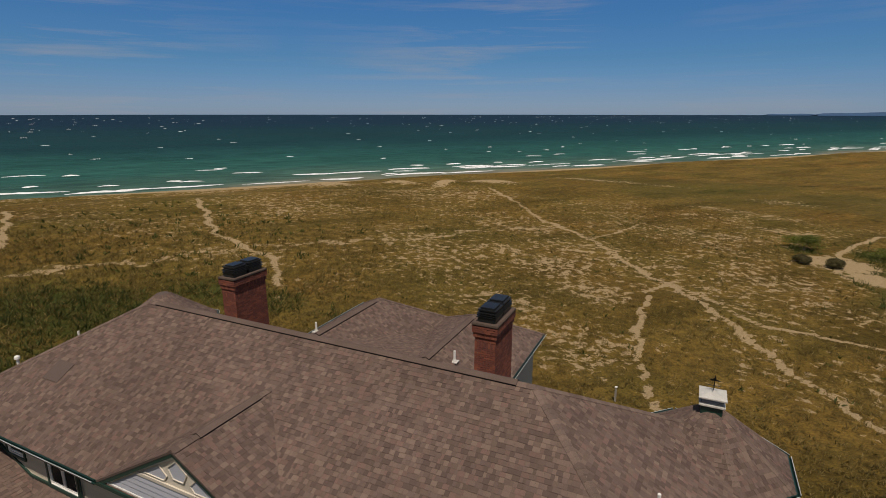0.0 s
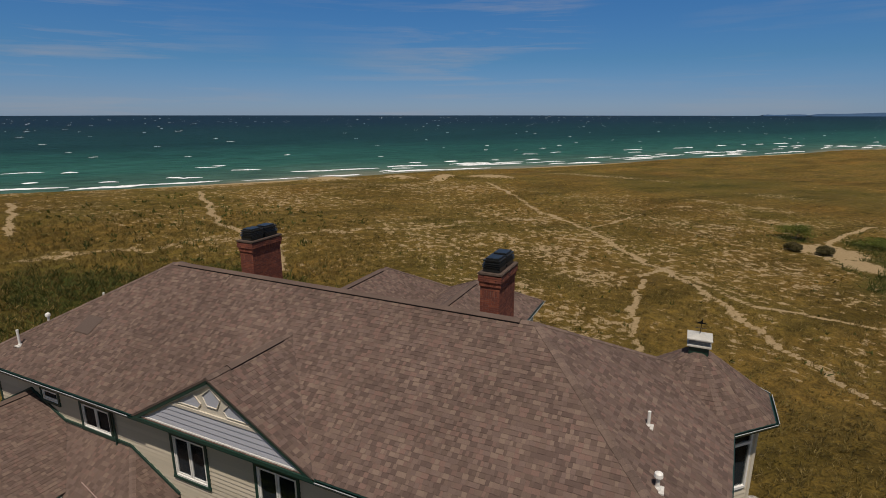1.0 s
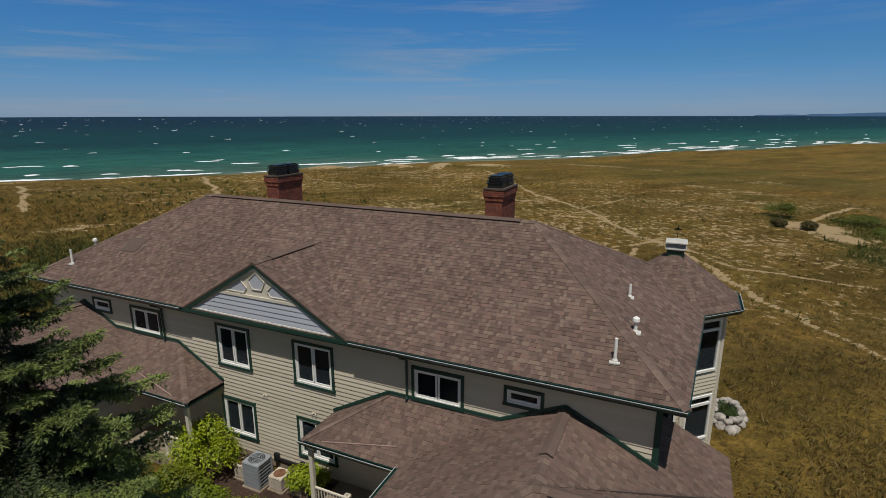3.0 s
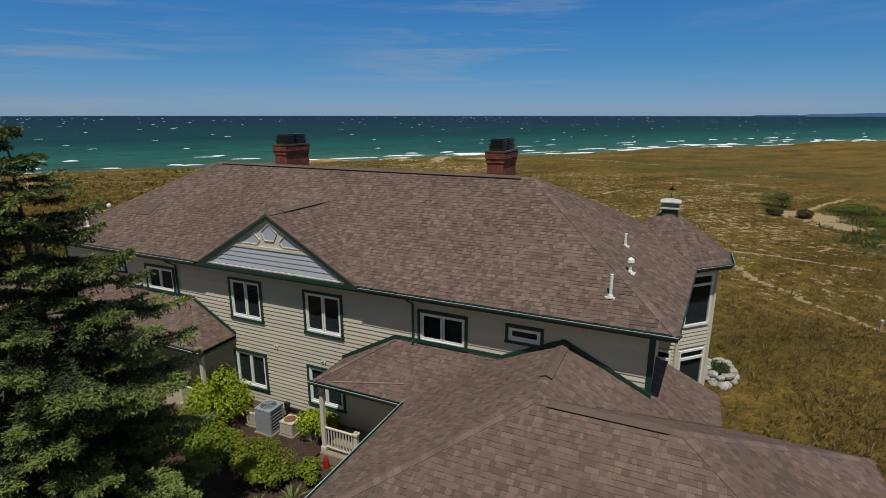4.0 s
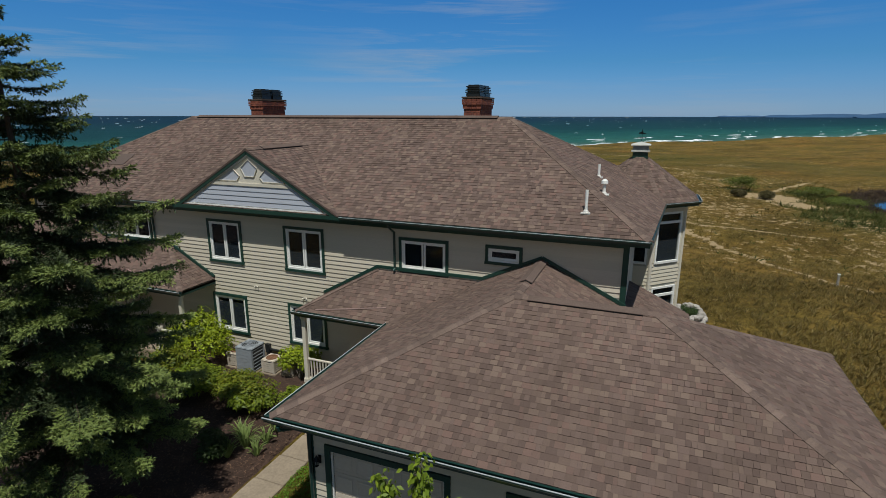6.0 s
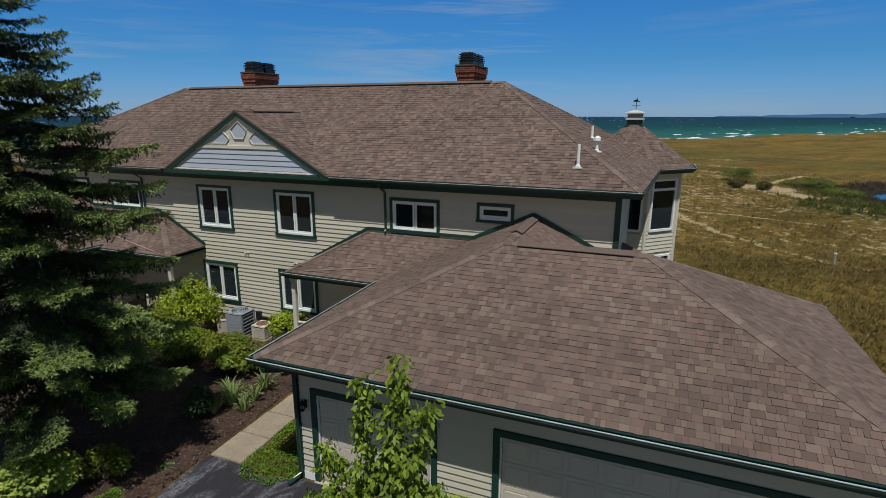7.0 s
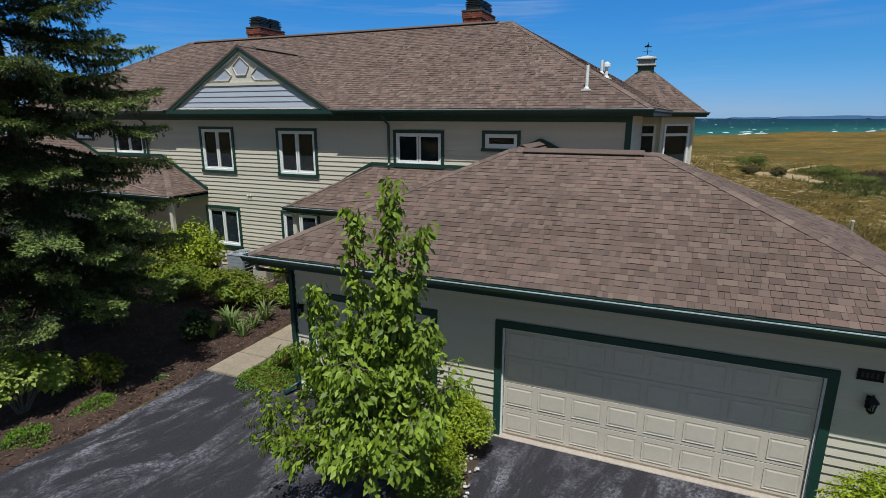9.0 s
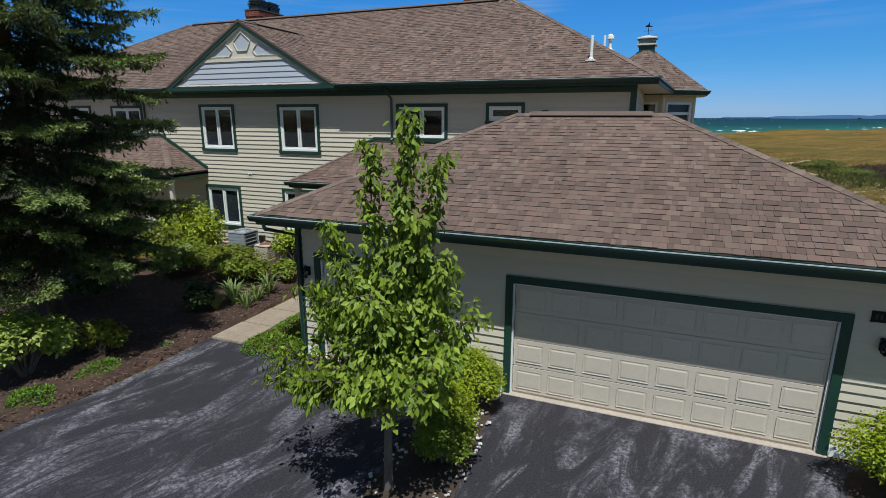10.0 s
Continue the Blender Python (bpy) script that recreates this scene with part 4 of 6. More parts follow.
def turret(with_cupola):
    cx_, cy_, re, rw = 1.55, 16.45, 2.56, 2.08
    tu = thing("turret", (cx_, cy_, 0), "octagonal corner turret with tall windows and a pointed shingle roof", "turret", "turrets")
    ang = [radians(22.5 + 45 * k) for k in range(8)]
    P = [(cx_ + rw * math.cos(a), cy_ + rw * math.sin(a)) for a in ang]
    for k in range(8):
        (ax, ay), (bx_, by) = P[k], P[(k + 1) % 8]
        mid = Vector(((ax + bx_) / 2, (ay + by) / 2, 0))
        nrm_ang = math.degrees(math.atan2(mid.y - cy_, mid.x - cx_))
        half = math.hypot(bx_ - ax, by - ay) / 2
        XF[0] = pose(mid.x, mid.y, 0, 0, 0, nrm_ang + 90)
        glazed = k in (5, 6, 7, 0)
        hs = [(-half + 0.16, half - 0.16, 0.55, 2.45), (-half + 0.16, half - 0.16, 3.45, 5.55)] if glazed else []
        w_ = mesh_ob("wall", *wall_cells(-half, half, 0.0, 5.84, 0.0, 0.14, [(a + 0.05, b + -0.05, c + 0.05, d - 0.05) for a, b, c, d in hs]), M_WALL, tu)
        if glazed:
            siding(w_, -half, half, 0.25, 5.82, 0.0, hs, mat=M_SIDING_PALE)
            for a, b, c, d in hs:
                tr = c + (d - c) * 0.78
                wn = mesh_ob("window", *join([bx(a, a + 0.08, -0.05, 0.03, c, d), bx(b - 0.08, b, -0.05, 0.03, c, d), bx(a + 0.08, b - 0.08, -0.05, 0.03, d - 0.08, d), bx(a + 0.08, b - 0.08, -0.07, 0.03, c, c + 0.09), bx(a + 0.08, b - 0.08, -0.05, 0.03, tr, tr + 0.1)]), M_WHITE, tu, "tall white-framed window with transom")
                for c0, c1 in ((c + 0.09, tr), (tr + 0.1, d - 0.08)):
                    p_ = mesh_ob("pane", *bx(a + 0.08, b - 0.08, 0.0, 0.008, c0, c1), M_GLASS, wn)
                    p_.visible_shadow = False
                # added dark sheet behind the panes stands in for the dim interior
                mesh_ob("blind", *bx(a + 0.06, b - 0.06, 0.06, 0.064, c + 0.06, d - 0.06), M_DARK_SHEET, wn)
        XF[0] = None
        cb = Vector((ax - cx_, ay - cy_, 0)).normalized()
        mesh_ob("corner_board", *tube([(ax + cb.x * 0.005, ay + cb.y * 0.005, 0.0), (ax + cb.x * 0.005, ay + cb.y * 0.005, 5.8)], [0.075, 0.075], 8), M_CREAM, tu)
    E = [(cx_ + re * math.cos(a), cy_ + re * math.sin(a), 5.98) for a in ang]
    top_r, top_z = 0.30, 7.60
    T = [(cx_ + top_r * math.cos(a), cy_ + top_r * math.sin(a), top_z) for a in ang]
    mesh_ob("soffit", *prism([(x, y, 5.80) for x, y, _ in E], (0, 0, 0.03)), M_CREAM, tu)
    tr_ = mesh_ob("roof", *prism([(x, y, top_z - 0.05) for x, y, _ in T], (0, 0, 0.06)), M_DECK, tu)
    roof_planes(tr_, [[E[k], E[(k + 1) % 8], T[(k + 1) % 8], T[k]] for k in range(8)], 17, 0.1, mat=M_SHINGLE_OLD)
    for k in range(8):
        ridge_cap(tr_, E[k], T[k], 0.1, 0.3, 0.15)
        p0, p1 = Vector(E[k]), Vector(E[(k + 1) % 8])
        o_ = Vector((p0.x + p1.x - 2 * cx_, p0.y + p1.y - 2 * cy_, 0)).normalized()
        mesh_ob("fascia", *plank(p0 + Vector((0, 0, -0.1)), p1 + Vector((0, 0, -0.1)), 0.15, 0.03), M_GREEN, tu)
        if MIRROR[0]:
            gutter(tu, p0, p1, o_)
        else:
            gutter(tu, p1, p0, o_)
    if with_cupola:
        cu = thing("cupola", (cx_, cy_, top_z), "white slatted cupola on a green base with a weathervane", "cupola")
        cup = 0.30
        mesh_ob("base", *join([bevelled(cx_ - cup, cx_ + cup, cy_ - cup, cy_ + cup, top_z - 0.12, top_z + 0.2, 0.01)]), M_GREEN, cu)
        mesh_ob("lower_moulding", *bevelled(cx_ - cup - 0.07, cx_ + cup + 0.07, cy_ - cup - 0.07, cy_ + cup + 0.07, top_z + 0.2, top_z + 0.27, 0.015), M_OFFWHITE, cu)
        mesh_ob("drum", *bx(cx_ - cup + 0.01, cx_ + cup - 0.01, cy_ - cup + 0.01, cy_ + cup - 0.01, top_z + 0.27, top_z + 0.46), M_ACGREY, cu)
        for k in range(3):
            mesh_ob("slat", *bevelled(cx_ - cup - 0.015, cx_ + cup + 0.015, cy_ - cup - 0.015, cy_ + cup + 0.015, top_z + 0.29 + 0.06 * k, top_z + 0.315 + 0.06 * k, 0.006), M_ACGREY, cu)
        q = cup + 0.09
        mesh_ob("cap", [(cx_ - q, cy_ - q, top_z + 0.46), (cx_ + q, cy_ - q, top_z + 0.46), (cx_ + q, cy_ + q, top_z + 0.46), (cx_ - q, cy_ + q, top_z + 0.46),
                        (cx_ - q, cy_ - q, top_z + 0.50), (cx_ + q, cy_ - q, top_z + 0.50), (cx_ + q, cy_ + q, top_z + 0.50), (cx_ - q, cy_ + q, top_z + 0.50), (cx_, cy_, top_z + 0.62)],
                [(3, 2, 1, 0), (0, 1, 5, 4), (1, 2, 6, 5), (2, 3, 7, 6), (3, 0, 4, 7), (4, 5, 8), (5, 6, 8), (6, 7, 8), (7, 4, 8)], M_OFFWHITE, cu)
        wv = mesh_ob("weathervane", *join([tube([(cx_, cy_, top_z + 0.58), (cx_, cy_, top_z + 1.12)], [0.014, 0.01], 6), tube([(cx_ - 0.17, cy_, top_z + 0.78), (cx_ + 0.17, cy_, top_z + 0.78)], [0.01, 0.01], 5), tube([(cx_, cy_ - 0.17, top_z + 0.78), (cx_, cy_ + 0.17, top_z + 0.78)], [0.01, 0.01], 5)]), M_IRON, cu, "black iron weathervane")
        mesh_ob("arrow", *join([prism([(cx_ - 0.13, cy_, top_z + 0.93), (cx_ + 0.10, cy_, top_z + 0.93), (cx_ + 0.16, cy_, top_z + 0.95), (cx_ + 0.10, cy_, top_z + 0.97), (cx_ + 0.04, cy_, top_z + 0.98), (cx_ + 0.02, cy_, top_z + 1.08), (cx_ - 0.05, cy_, top_z + 1.0), (cx_ - 0.13, cy_, top_z + 0.98)], (0, 0.012, 0))]), M_IRON, wv)


M_SIDING_PALE = material("pale_siding", (0.60, 0.54, 0.42), 0.6, 0.05, 30, 0.4, 0.05)


def roof_pipe(x, y, z, h, r, cap):
    p = thing("vent_pipe", (x, y, z), "white mushroom-capped roof vent pipe" if cap else "white plastic vent pipe standing on the shingles", "vent pipe", "roof vents")
    mesh_ob("boot", *tube([(x, y, z - 0.05), (x, y, z + 0.05), (x, y, z + 0.09)], [r * 2.3, r * 1.7, r * 1.05], 10), M_GALV, p)
    mesh_ob("flange", *bevelled(x - r * 3, x + r * 3, y - r * 3, y + r * 3, z - 0.03, z + 0.015, 0.005), M_GALV, p)
    mesh_ob("pipe", *tube([(x, y, z), (x, y, z + h)], [r, r], 10), M_WHITE, p)
    if cap:
        mesh_ob("hood", *tube([(x, y, z + h - 0.08), (x, y, z + h - 0.06), (x, y, z + h + 0.03), (x, y, z + h + 0.08)], [r * 1.2, r * 2.1, r * 1.9, r * 0.5], 12), M_WHITE, p)


def rear_wing():
    """Hip-ended wing behind the house."""
    wg = thing("rear_wing", (-8.4, 18, 0), "rear wing of the house with a hipped shingle roof", "house wing", "rear wings")
    x, zr, ze, hw = -8.4, 7.32, 5.75, 2.7
    mesh_ob("wall", *bx(x - hw + 0.4, x + hw - 0.4, 17.67, 23.6, 0.0, 5.7), M_SIDING_PALE, wg)
    rf = mesh_ob("roof", *bx(x - 0.03, x + 0.03, 15.7, 21.3, zr - 0.3, zr - 0.13), M_DECK, wg)
    roof_planes(rf, [[(x - hw, 24.0, ze), (x - hw, 17.0, ze), (x, 15.6, zr), (x, 21.3, zr)], [(x + hw, 17.0, ze), (x + hw, 24.0, ze), (x, 21.3, zr), (x, 15.6, zr)], [(x + hw, 24.0, ze), (x - hw, 24.0, ze), (x, 21.3, zr)]], 31, mat=M_SHINGLE_OLD)
    ridge_cap(rf, (x, 15.7, zr), (x, 21.3, zr))
    vent_cap(rf, (x, 16.2, zr), (x, 20.8, zr))
    ridge_cap(rf, (x - hw, 24.0, ze), (x, 21.3, zr), 0.12, 0.3)
    ridge_cap(rf, (x + hw, 24.0, ze), (x, 21.3, zr), 0.12, 0.3)
    gutter(wg, (x + hw, 24.0, ze), (x + hw, 18.0, ze), (1, 0, 0))


# low roof between the rear wings
mid = thing("middle_roof", (AXIS, 18, 0), "low shingle roof joining the rear wings", "roof")
mesh_ob("wall", *bx(AXIS - 0.9, AXIS + 0.9, 17.67, 20.5, 0, 5.7), M_SIDING_PALE, mid)
mrf = mesh_ob("roof", *bx(AXIS - 0.5, AXIS + 0.5, 16.6, 16.7, 6.4, 6.5), M_DECK, mid)
roof_planes(mrf, [[(AXIS + 2.2, 21.2, 5.9), (AXIS - 2.2, 21.2, 5.9), (AXIS - 2.2, 16.5, 7.0), (AXIS + 2.2, 16.5, 7.0)]], 41)

for mir in (False, True):
    MIRROR[0] = mir
    chimney(-0.25 if mir else 0.14)
    turret(not mir)
    rear_wing()
    roof_pipe(0.40, 8.09, 6.53, 0.66, 0.045, False)
    roof_pipe(0.76, 9.42, 6.90, 0.40, 0.05, True)
    roof_pipe(0.37, 11.56, 7.19, 0.45, 0.045, False)
    roof_pipe(-7.6, 17.2, 6.9, 0.45, 0.05, False)
MIRROR[0] = False

# ---------------- garages with porch ----------------
GY = 1.0
GB = -0.07
M_DIVERTER = material("faded_metal_strip", (0.36, 0.25, 0.22), 0.5, 0.15, 12)
SINGLES = []


def garage_door(parent, x0, x1, z0, z1, y, cols):
    """Sectional door: four sections of raised panels."""
    d = mesh_ob("garage_door", *bx(x0, x1, y + 0.03, y + 0.06, z0, z1), M_DOOR, parent, "cream sectional garage door with raised panels, closed")
    rows = 4
    h = (z1 - z0) / rows
    for i in range(rows):
        s = mesh_ob("section", *bevelled(x0 + 0.004, x1 - 0.004, y, y + 0.035, z0 + i * h + 0.003, z0 + (i + 1) * h - 0.003, 0.006), M_DOOR, d)
        w = (x1 - x0) / cols
        for j in range(cols):
            a, b_ = x0 + j * w + 0.055, x0 + (j + 1) * w - 0.055
            c_, d_ = z0 + i * h + 0.085, z0 + (i + 1) * h - 0.085
            # a raised field inside a sunk moulding
            vs, fs = [], []
            for inset, dep in ((0.0, -0.001), (0.012, 0.004), (0.026, 0.004), (0.048, -0.002)):
                vs += [(a + inset, y + dep, c_ + inset), (b_ - inset, y + dep, c_ + inset), (b_ - inset, y + dep, d_ - inset), (a + inset, y + dep, d_ - inset)]
            vs = [(vx, vy - 0.012, vz) for vx, vy, vz in vs]
            for q in range(3):
                for k in range(4):
                    fs.append((q * 4 + k, q * 4 + (k + 1) % 4, q * 4 + 4 + (k + 1) % 4, q * 4 + 4 + k))
            fs.append((12, 13, 14, 15))
            mesh_ob("panel", vs, fs, M_DOOR, s)
    mesh_ob("bottom_seal", *bx(x0, x1, y - 0.01, y + 0.03, z0 - 0.03, z0 + 0.02), M_CONCRETE, d)
    return d


def wall_lantern(x, y, z):
    XF[0] = Matrix.Translation((x, y, z)) @ Matrix.Diagonal((0.8, 0.8, 0.8, 1)) @ Matrix.Translation((-x, -y, -z))
    l = thing("wall_lantern", (x, y, z), "black iron carriage lantern on the garage wall", "lantern", "wall lanterns")
    mesh_ob("backplate", *bevelled(x - 0.05, x + 0.05, y - 0.02, y, z - 0.13, z + 0.12, 0.008), M_IRON, l)
    mesh_ob("arm", *tube([(x, y - 0.01, z - 0.03), (x, y - 0.09, z + 0.08), (x, y - 0.15, z + 0.12)], [0.012] * 3, 6), M_IRON, l)
    mesh_ob("cage", *join([tube([(x, y - 0.15, z - 0.17), (x, y - 0.15, z - 0.13)], [0.02, 0.055], 6)] + [tube([(x + 0.055 * math.cos(k * math.pi / 3), y - 0.15 + 0.055 * math.sin(k * math.pi / 3), z - 0.13), (x + 0.085 * math.cos(k * math.pi / 3), y - 0.15 + 0.085 * math.sin(k * math.pi / 3), z + 0.06)], [0.008, 0.008], 4) for k in range(6)]), M_IRON, l)
    mesh_ob("glass", *tube([(x, y - 0.15, z - 0.12), (x, y - 0.15, z + 0.05)], [0.05, 0.076], 6), M_GLASS, l)
    mesh_ob("roof", *tube([(x, y - 0.15, z + 0.06), (x, y - 0.15, z + 0.1), (x, y - 0.15, z + 0.16), (x, y - 0.15, z + 0.2)], [0.11, 0.08, 0.03, 0.012], 8), M_IRON, l)
    XF[0] = None


def garage(detail):
    g = thing("garage", (0, GY, GB), "attached garage with cream doors, green trim and a hipped shingle roof" if detail else "matching attached garage of the neighbouring unit behind the spruce", "garage", "garages")
    X0, X1 = -4.45, 6.42
    ex0, ex1, ey0, ey1, ez = -4.98, 6.95, 0.37, 8.29, 3.11
    rx0, rx1, ry, rz = -0.72, 2.50, 4.33, 5.06
    doors = [(-3.93, -1.22, 2.13, 5), (0.19, 5.10, 2.12, 8)]
    hl = [(a - 0.06, b, GB, t_ + 0.03) for a, b, t_, _ in doors]
    hc = [(a - 0.13, b + 0.13, GB, t_ + 0.13) for a, b, t_, _ in doors]
    w = mesh_ob("wall", *wall_cells(X0, X1, GB, 2.92, GY, GY + 0.15, [(a, b, c, d) for a, b, c, d in [(p[0], p[1], GB, p[2]) for p in doors]]), M_WALL, g)
    siding(w, X0 + 0.1, X1 - 0.1, 0.12, 2.90, GY, hc)
    for a, b_ in ((X0, doors[0][0] - 0.13), (doors[0][1] + 0.13, doors[1][0] - 0.13), (doors[1][1] + 0.13, X1)):
        mesh_ob("foundation", *bx(a, b_, GY - 0.04, GY, GB, 0.118), M_WHITE, g)
    lw = mesh_ob("wall", *bx(X0, X0 + 0.15, GY + 0.15, WY - 0.06, GB, 2.92), M_WALL, g)
    siding(lw, GY + 0.1, WY - 0.05, 0.12, 2.90, X0, [], -1, "y")
    rw_ = mesh_ob("wall", *bx(X1 - 0.15, X1, GY + 0.15, 7.75, GB, 2.92), M_WALL, g)
    siding(rw_, GY + 0.1, 7.75, 0.12, 2.90, X1, [], 1, "y")
    mesh_ob("wall", *bx(1.75, X1 - 0.15, 7.6, 7.75, GB, 2.92), M_WALL, g)
    mesh_ob("wall", *bx(1.72, 3.2, 7.76, 10.3, GB, 3.0), M_WALL, g)
    mesh_ob("ceiling", *bx(X0 + 0.15, X1 - 0.15, GY + 0.15, 7.6, 2.82, 2.90), M_INSIDE, g)
    for x in (X0 - 0.01, X1 - 0.1):
        mesh_ob("corner_board", *bx(x, x + 0.11, GY - 0.045, GY - 0.001, GB, 2.91), M_GREEN, g)
    mesh_ob("corner_board", *bx(X0 - 0.04, X0 - 0.011, GY - 0.045, GY + 0.09, GB, 2.91), M_GREEN, g)
    for a, b_, t_, cols in doors:
        mesh_ob("door_casing", *join([bx(a - 0.13, a, GY - 0.05, GY + 0.14, GB, t_), bx(b_, b_ + 0.13, GY - 0.05, GY + 0.14, GB, t_), bx(a - 0.13, b_ + 0.13, GY - 0.05, GY + 0.14, t_, t_ + 0.13)]), M_GREEN, g, "dark green door casing")
        mesh_ob("door_stop", *join([bx(a, a + 0.03, GY + 0.0, GY + 0.05, GB, t_ - 0.03), bx(b_ - 0.03, b_, GY + 0.0, GY + 0.05, GB, t_ - 0.03), bx(a, b_, GY, GY + 0.05, t_ - 0.03, t_)]), M_WHITE, g)
        garage_door(g, a + 0.03, b_ - 0.03, GB + 0.03, t_ - 0.03, GY + 0.05, cols)
    # eaves
    mesh_ob("soffit", *join([bx(ex0 + 0.03, ex1 - 0.03, ey0 + 0.03, GY, 2.925, 2.945), bx(ex0 + 0.03, X0, GY + 0.001, 6.6, 2.925, 2.945), bx(X1, ex1 - 0.03, GY + 0.001, ey1, 2.925, 2.945)]), M_CREAM, g)
    mesh_ob("fascia", *bx(ex0, ex1, ey0, ey0 + 0.03, 2.90, 3.06), M_GREEN, g)
    mesh_ob("fascia", *bx(ex0, ex0 + 0.03, ey0 + 0.03, 6.0, 2.90, 3.06), M_GREEN, g)
    mesh_ob("fascia", *bx(ex1 - 0.03, ex1, ey0 + 0.03, ey1, 2.90, 3.06), M_GREEN, g)
    gutter(g, (ex0 - 0.1, ey0, 3.09), (ex1 + 0.1, ey0, 3.09), (0, -1, 0))
    gutter(g, (ex0, ey0, 3.09), (ex0, 5.9, 3.09), (-1, 0, 0))
    mesh_ob("drip_edge", *bx(ex1, ex1 + 0.035, ey0 - 0.1, ey1, 3.04, 3.09), M_GUTTER, g)
    # roof
    rf = mesh_ob("roof", *bx(rx0, rx1, ry - 0.03, ry + 0.03, rz - 0.4, rz - 0.14), M_DECK, g, "brown laminated asphalt shingle roof")

    def zl(x):
        return ez + (rz - ez) * (x - ex0) / (rx0 - ex0)

    def zr(x):
        return rz - 0.485 * (x - rx0)
    xv = ex0 + (4.2 - ez) / (rz - ez) * (rx0 - ex0)      # where the slope meets the porch roof at the wall
    back_slope = (rz - ez) / (ey1 - ry)

    def yv(x):
        return ry + (rz - zr(x)) / back_slope
    x7 = rx0 + (7.7 - ry) * back_slope / 0.485
    near = roof_planes(rf, [
        [(ex0, ey0, ez), (ex1, ey0, ez), (rx1, ry, rz), (rx0, ry, rz)],
        [(ex0, 6.11, ez), (ex0, ey0, ez), (rx0, ry, rz), (rx0, 7.7, rz), (xv, 7.7, zl(xv))],
        [(ex1, ey0, ez), (ex1, ey1, ez), (rx1, ry, rz)],
        [(ex1, ey1, ez), (3.75, ey1, ez), (rx0, ry, rz), (rx1, ry, rz)],
        [(rx0, ry, rz), (x7, 7.7, zr(x7)), (rx0, 7.7, rz)],
        [(1.70, 7.7, zr(1.70)), (x7, 7.7, zr(x7)), (3.63, yv(3.63), zr(3.63)), (3.63, 10.54, zr(3.63)), (1.70, 10.54, zr(1.70))],
    ], 7 if detail else 9, single=(lambda x, y: 0.8 < x < 4.6 and 0.3 < y < 1.85) if detail else None)
    SINGLES.extend((s, rf) for s in near)
    ridge_cap(rf, (ex0, ey0, ez), (rx0, ry, rz), 0.13, 0.33)
    ridge_cap(rf, (ex1, ey0, ez), (rx1, ry, rz), 0.13, 0.33)
    ridge_cap(rf, (ex1, ey1, ez), (rx1, ry, rz), 0.13, 0.33)
    vent_cap(rf, (rx0 + 0.35, ry, rz), (rx1 - 0.3, ry, rz))
    ridge_cap(rf, (rx0, ry, rz), (rx1, ry, rz), 0.13, 0.45, 0.2, 0.02)
    vent_cap(rf, (rx0, 5.5, rz), (rx0, 7.64, rz))
    ridge_cap(rf, (rx0, ry, rz), (rx0, 5.35, rz), 0.14, 0.45, 0.2)
    # flashing boards on the house wall
    fy = WY - 0.05
    for p0, p1 in (((rx0, fy, rz + 0.10), (xv, fy, zl(xv) + 0.09)), ((rx0, fy, rz + 0.10), (1.72, fy, zr(1.72) + 0.09)), ((xv, fy, 4.30), (-6.29, fy, 4.30)), ((-6.29, fy, 4.30), (-8.5, fy, 3.10))):
        mesh_ob("flashing_board", *plank(p0, p1, 0.10, 0.05), M_GREEN, g)
    # porch
    pz = 3.0
    roof_planes(rf, [[(-8.5, 5.95, pz), (ex0 - 0.02, 5.95, pz), (xv, 7.7, zl(xv)), (-6.29, 7.7, 4.2)], [(-8.5, 7.7, pz), (-8.5, 5.95, pz), (-6.29, 7.7, 4.2)]], 13)
    ridge_cap(rf, (-8.5, 5.95, pz), (-6.29, 7.7, 4.2), 0.1, 0.3)
    mesh_ob("rain_diverter", *plank((-7.75, 6.02, pz + 0.09), (-5.35, 6.42, pz + 0.36), 0.03, 0.03), M_DIVERTER, g, "pinkish metal rain diverter on the porch roof")
    mesh_ob("porch_fascia", *join([bx(-8.5, -5.0, 5.95, 5.98, 2.8, 2.96), bx(-8.5, -8.47, 5.98, 7.69, 2.8, 2.96)]), M_GREEN, g)
    gutter(g, (-8.6, 5.95, 2.99), (-4.95, 5.95, 2.99), (0, -1, 0))
    mesh_ob("porch_ceiling", *bx(-8.44, -4.5, 6.0, 7.6, 2.78, 2.82), M_CREAM, g)
    mesh_ob("porch_floor", *bevelled(-8.4, -4.5, 5.95, 7.64, GB, 0.34, 0.02), M_CONCRETE, g)
    for x in (-8.3, -7.0):
        top = 2.78 if x < -8 else 1.35
        p = mesh_ob("porch_post", *bevelled(x - 0.07, x + 0.07, 6.05, 6.19, 0.34, top, 0.01), M_CREAM, g)
        mesh_ob("post_base", *bevelled(x - 0.1, x + 0.1, 6.02, 6.22, 0.34, 0.52, 0.015), M_CREAM, p)
        mesh_ob("post_cap", *bevelled(x - 0.1, x + 0.1, 6.02, 6.22, top - 0.1, top, 0.015), M_CREAM, p)
    rl_ = mesh_ob("handrail", *bevelled(-8.23, -7.07, 6.09, 6.16, 1.2, 1.26, 0.01), M_CREAM, g, "cream wooden porch railing")
    mesh_ob("bottom_rail", *bevelled(-8.23, -7.07, 6.1, 6.15, 0.48, 0.53, 0.01), M_CREAM, rl_)
    for k in range(9):
        x = -8.12 + k * 0.118
        mesh_ob("baluster", *bx(x - 0.018, x + 0.018, 6.108, 6.144, 0.53, 1.2), M_CREAM, rl_)
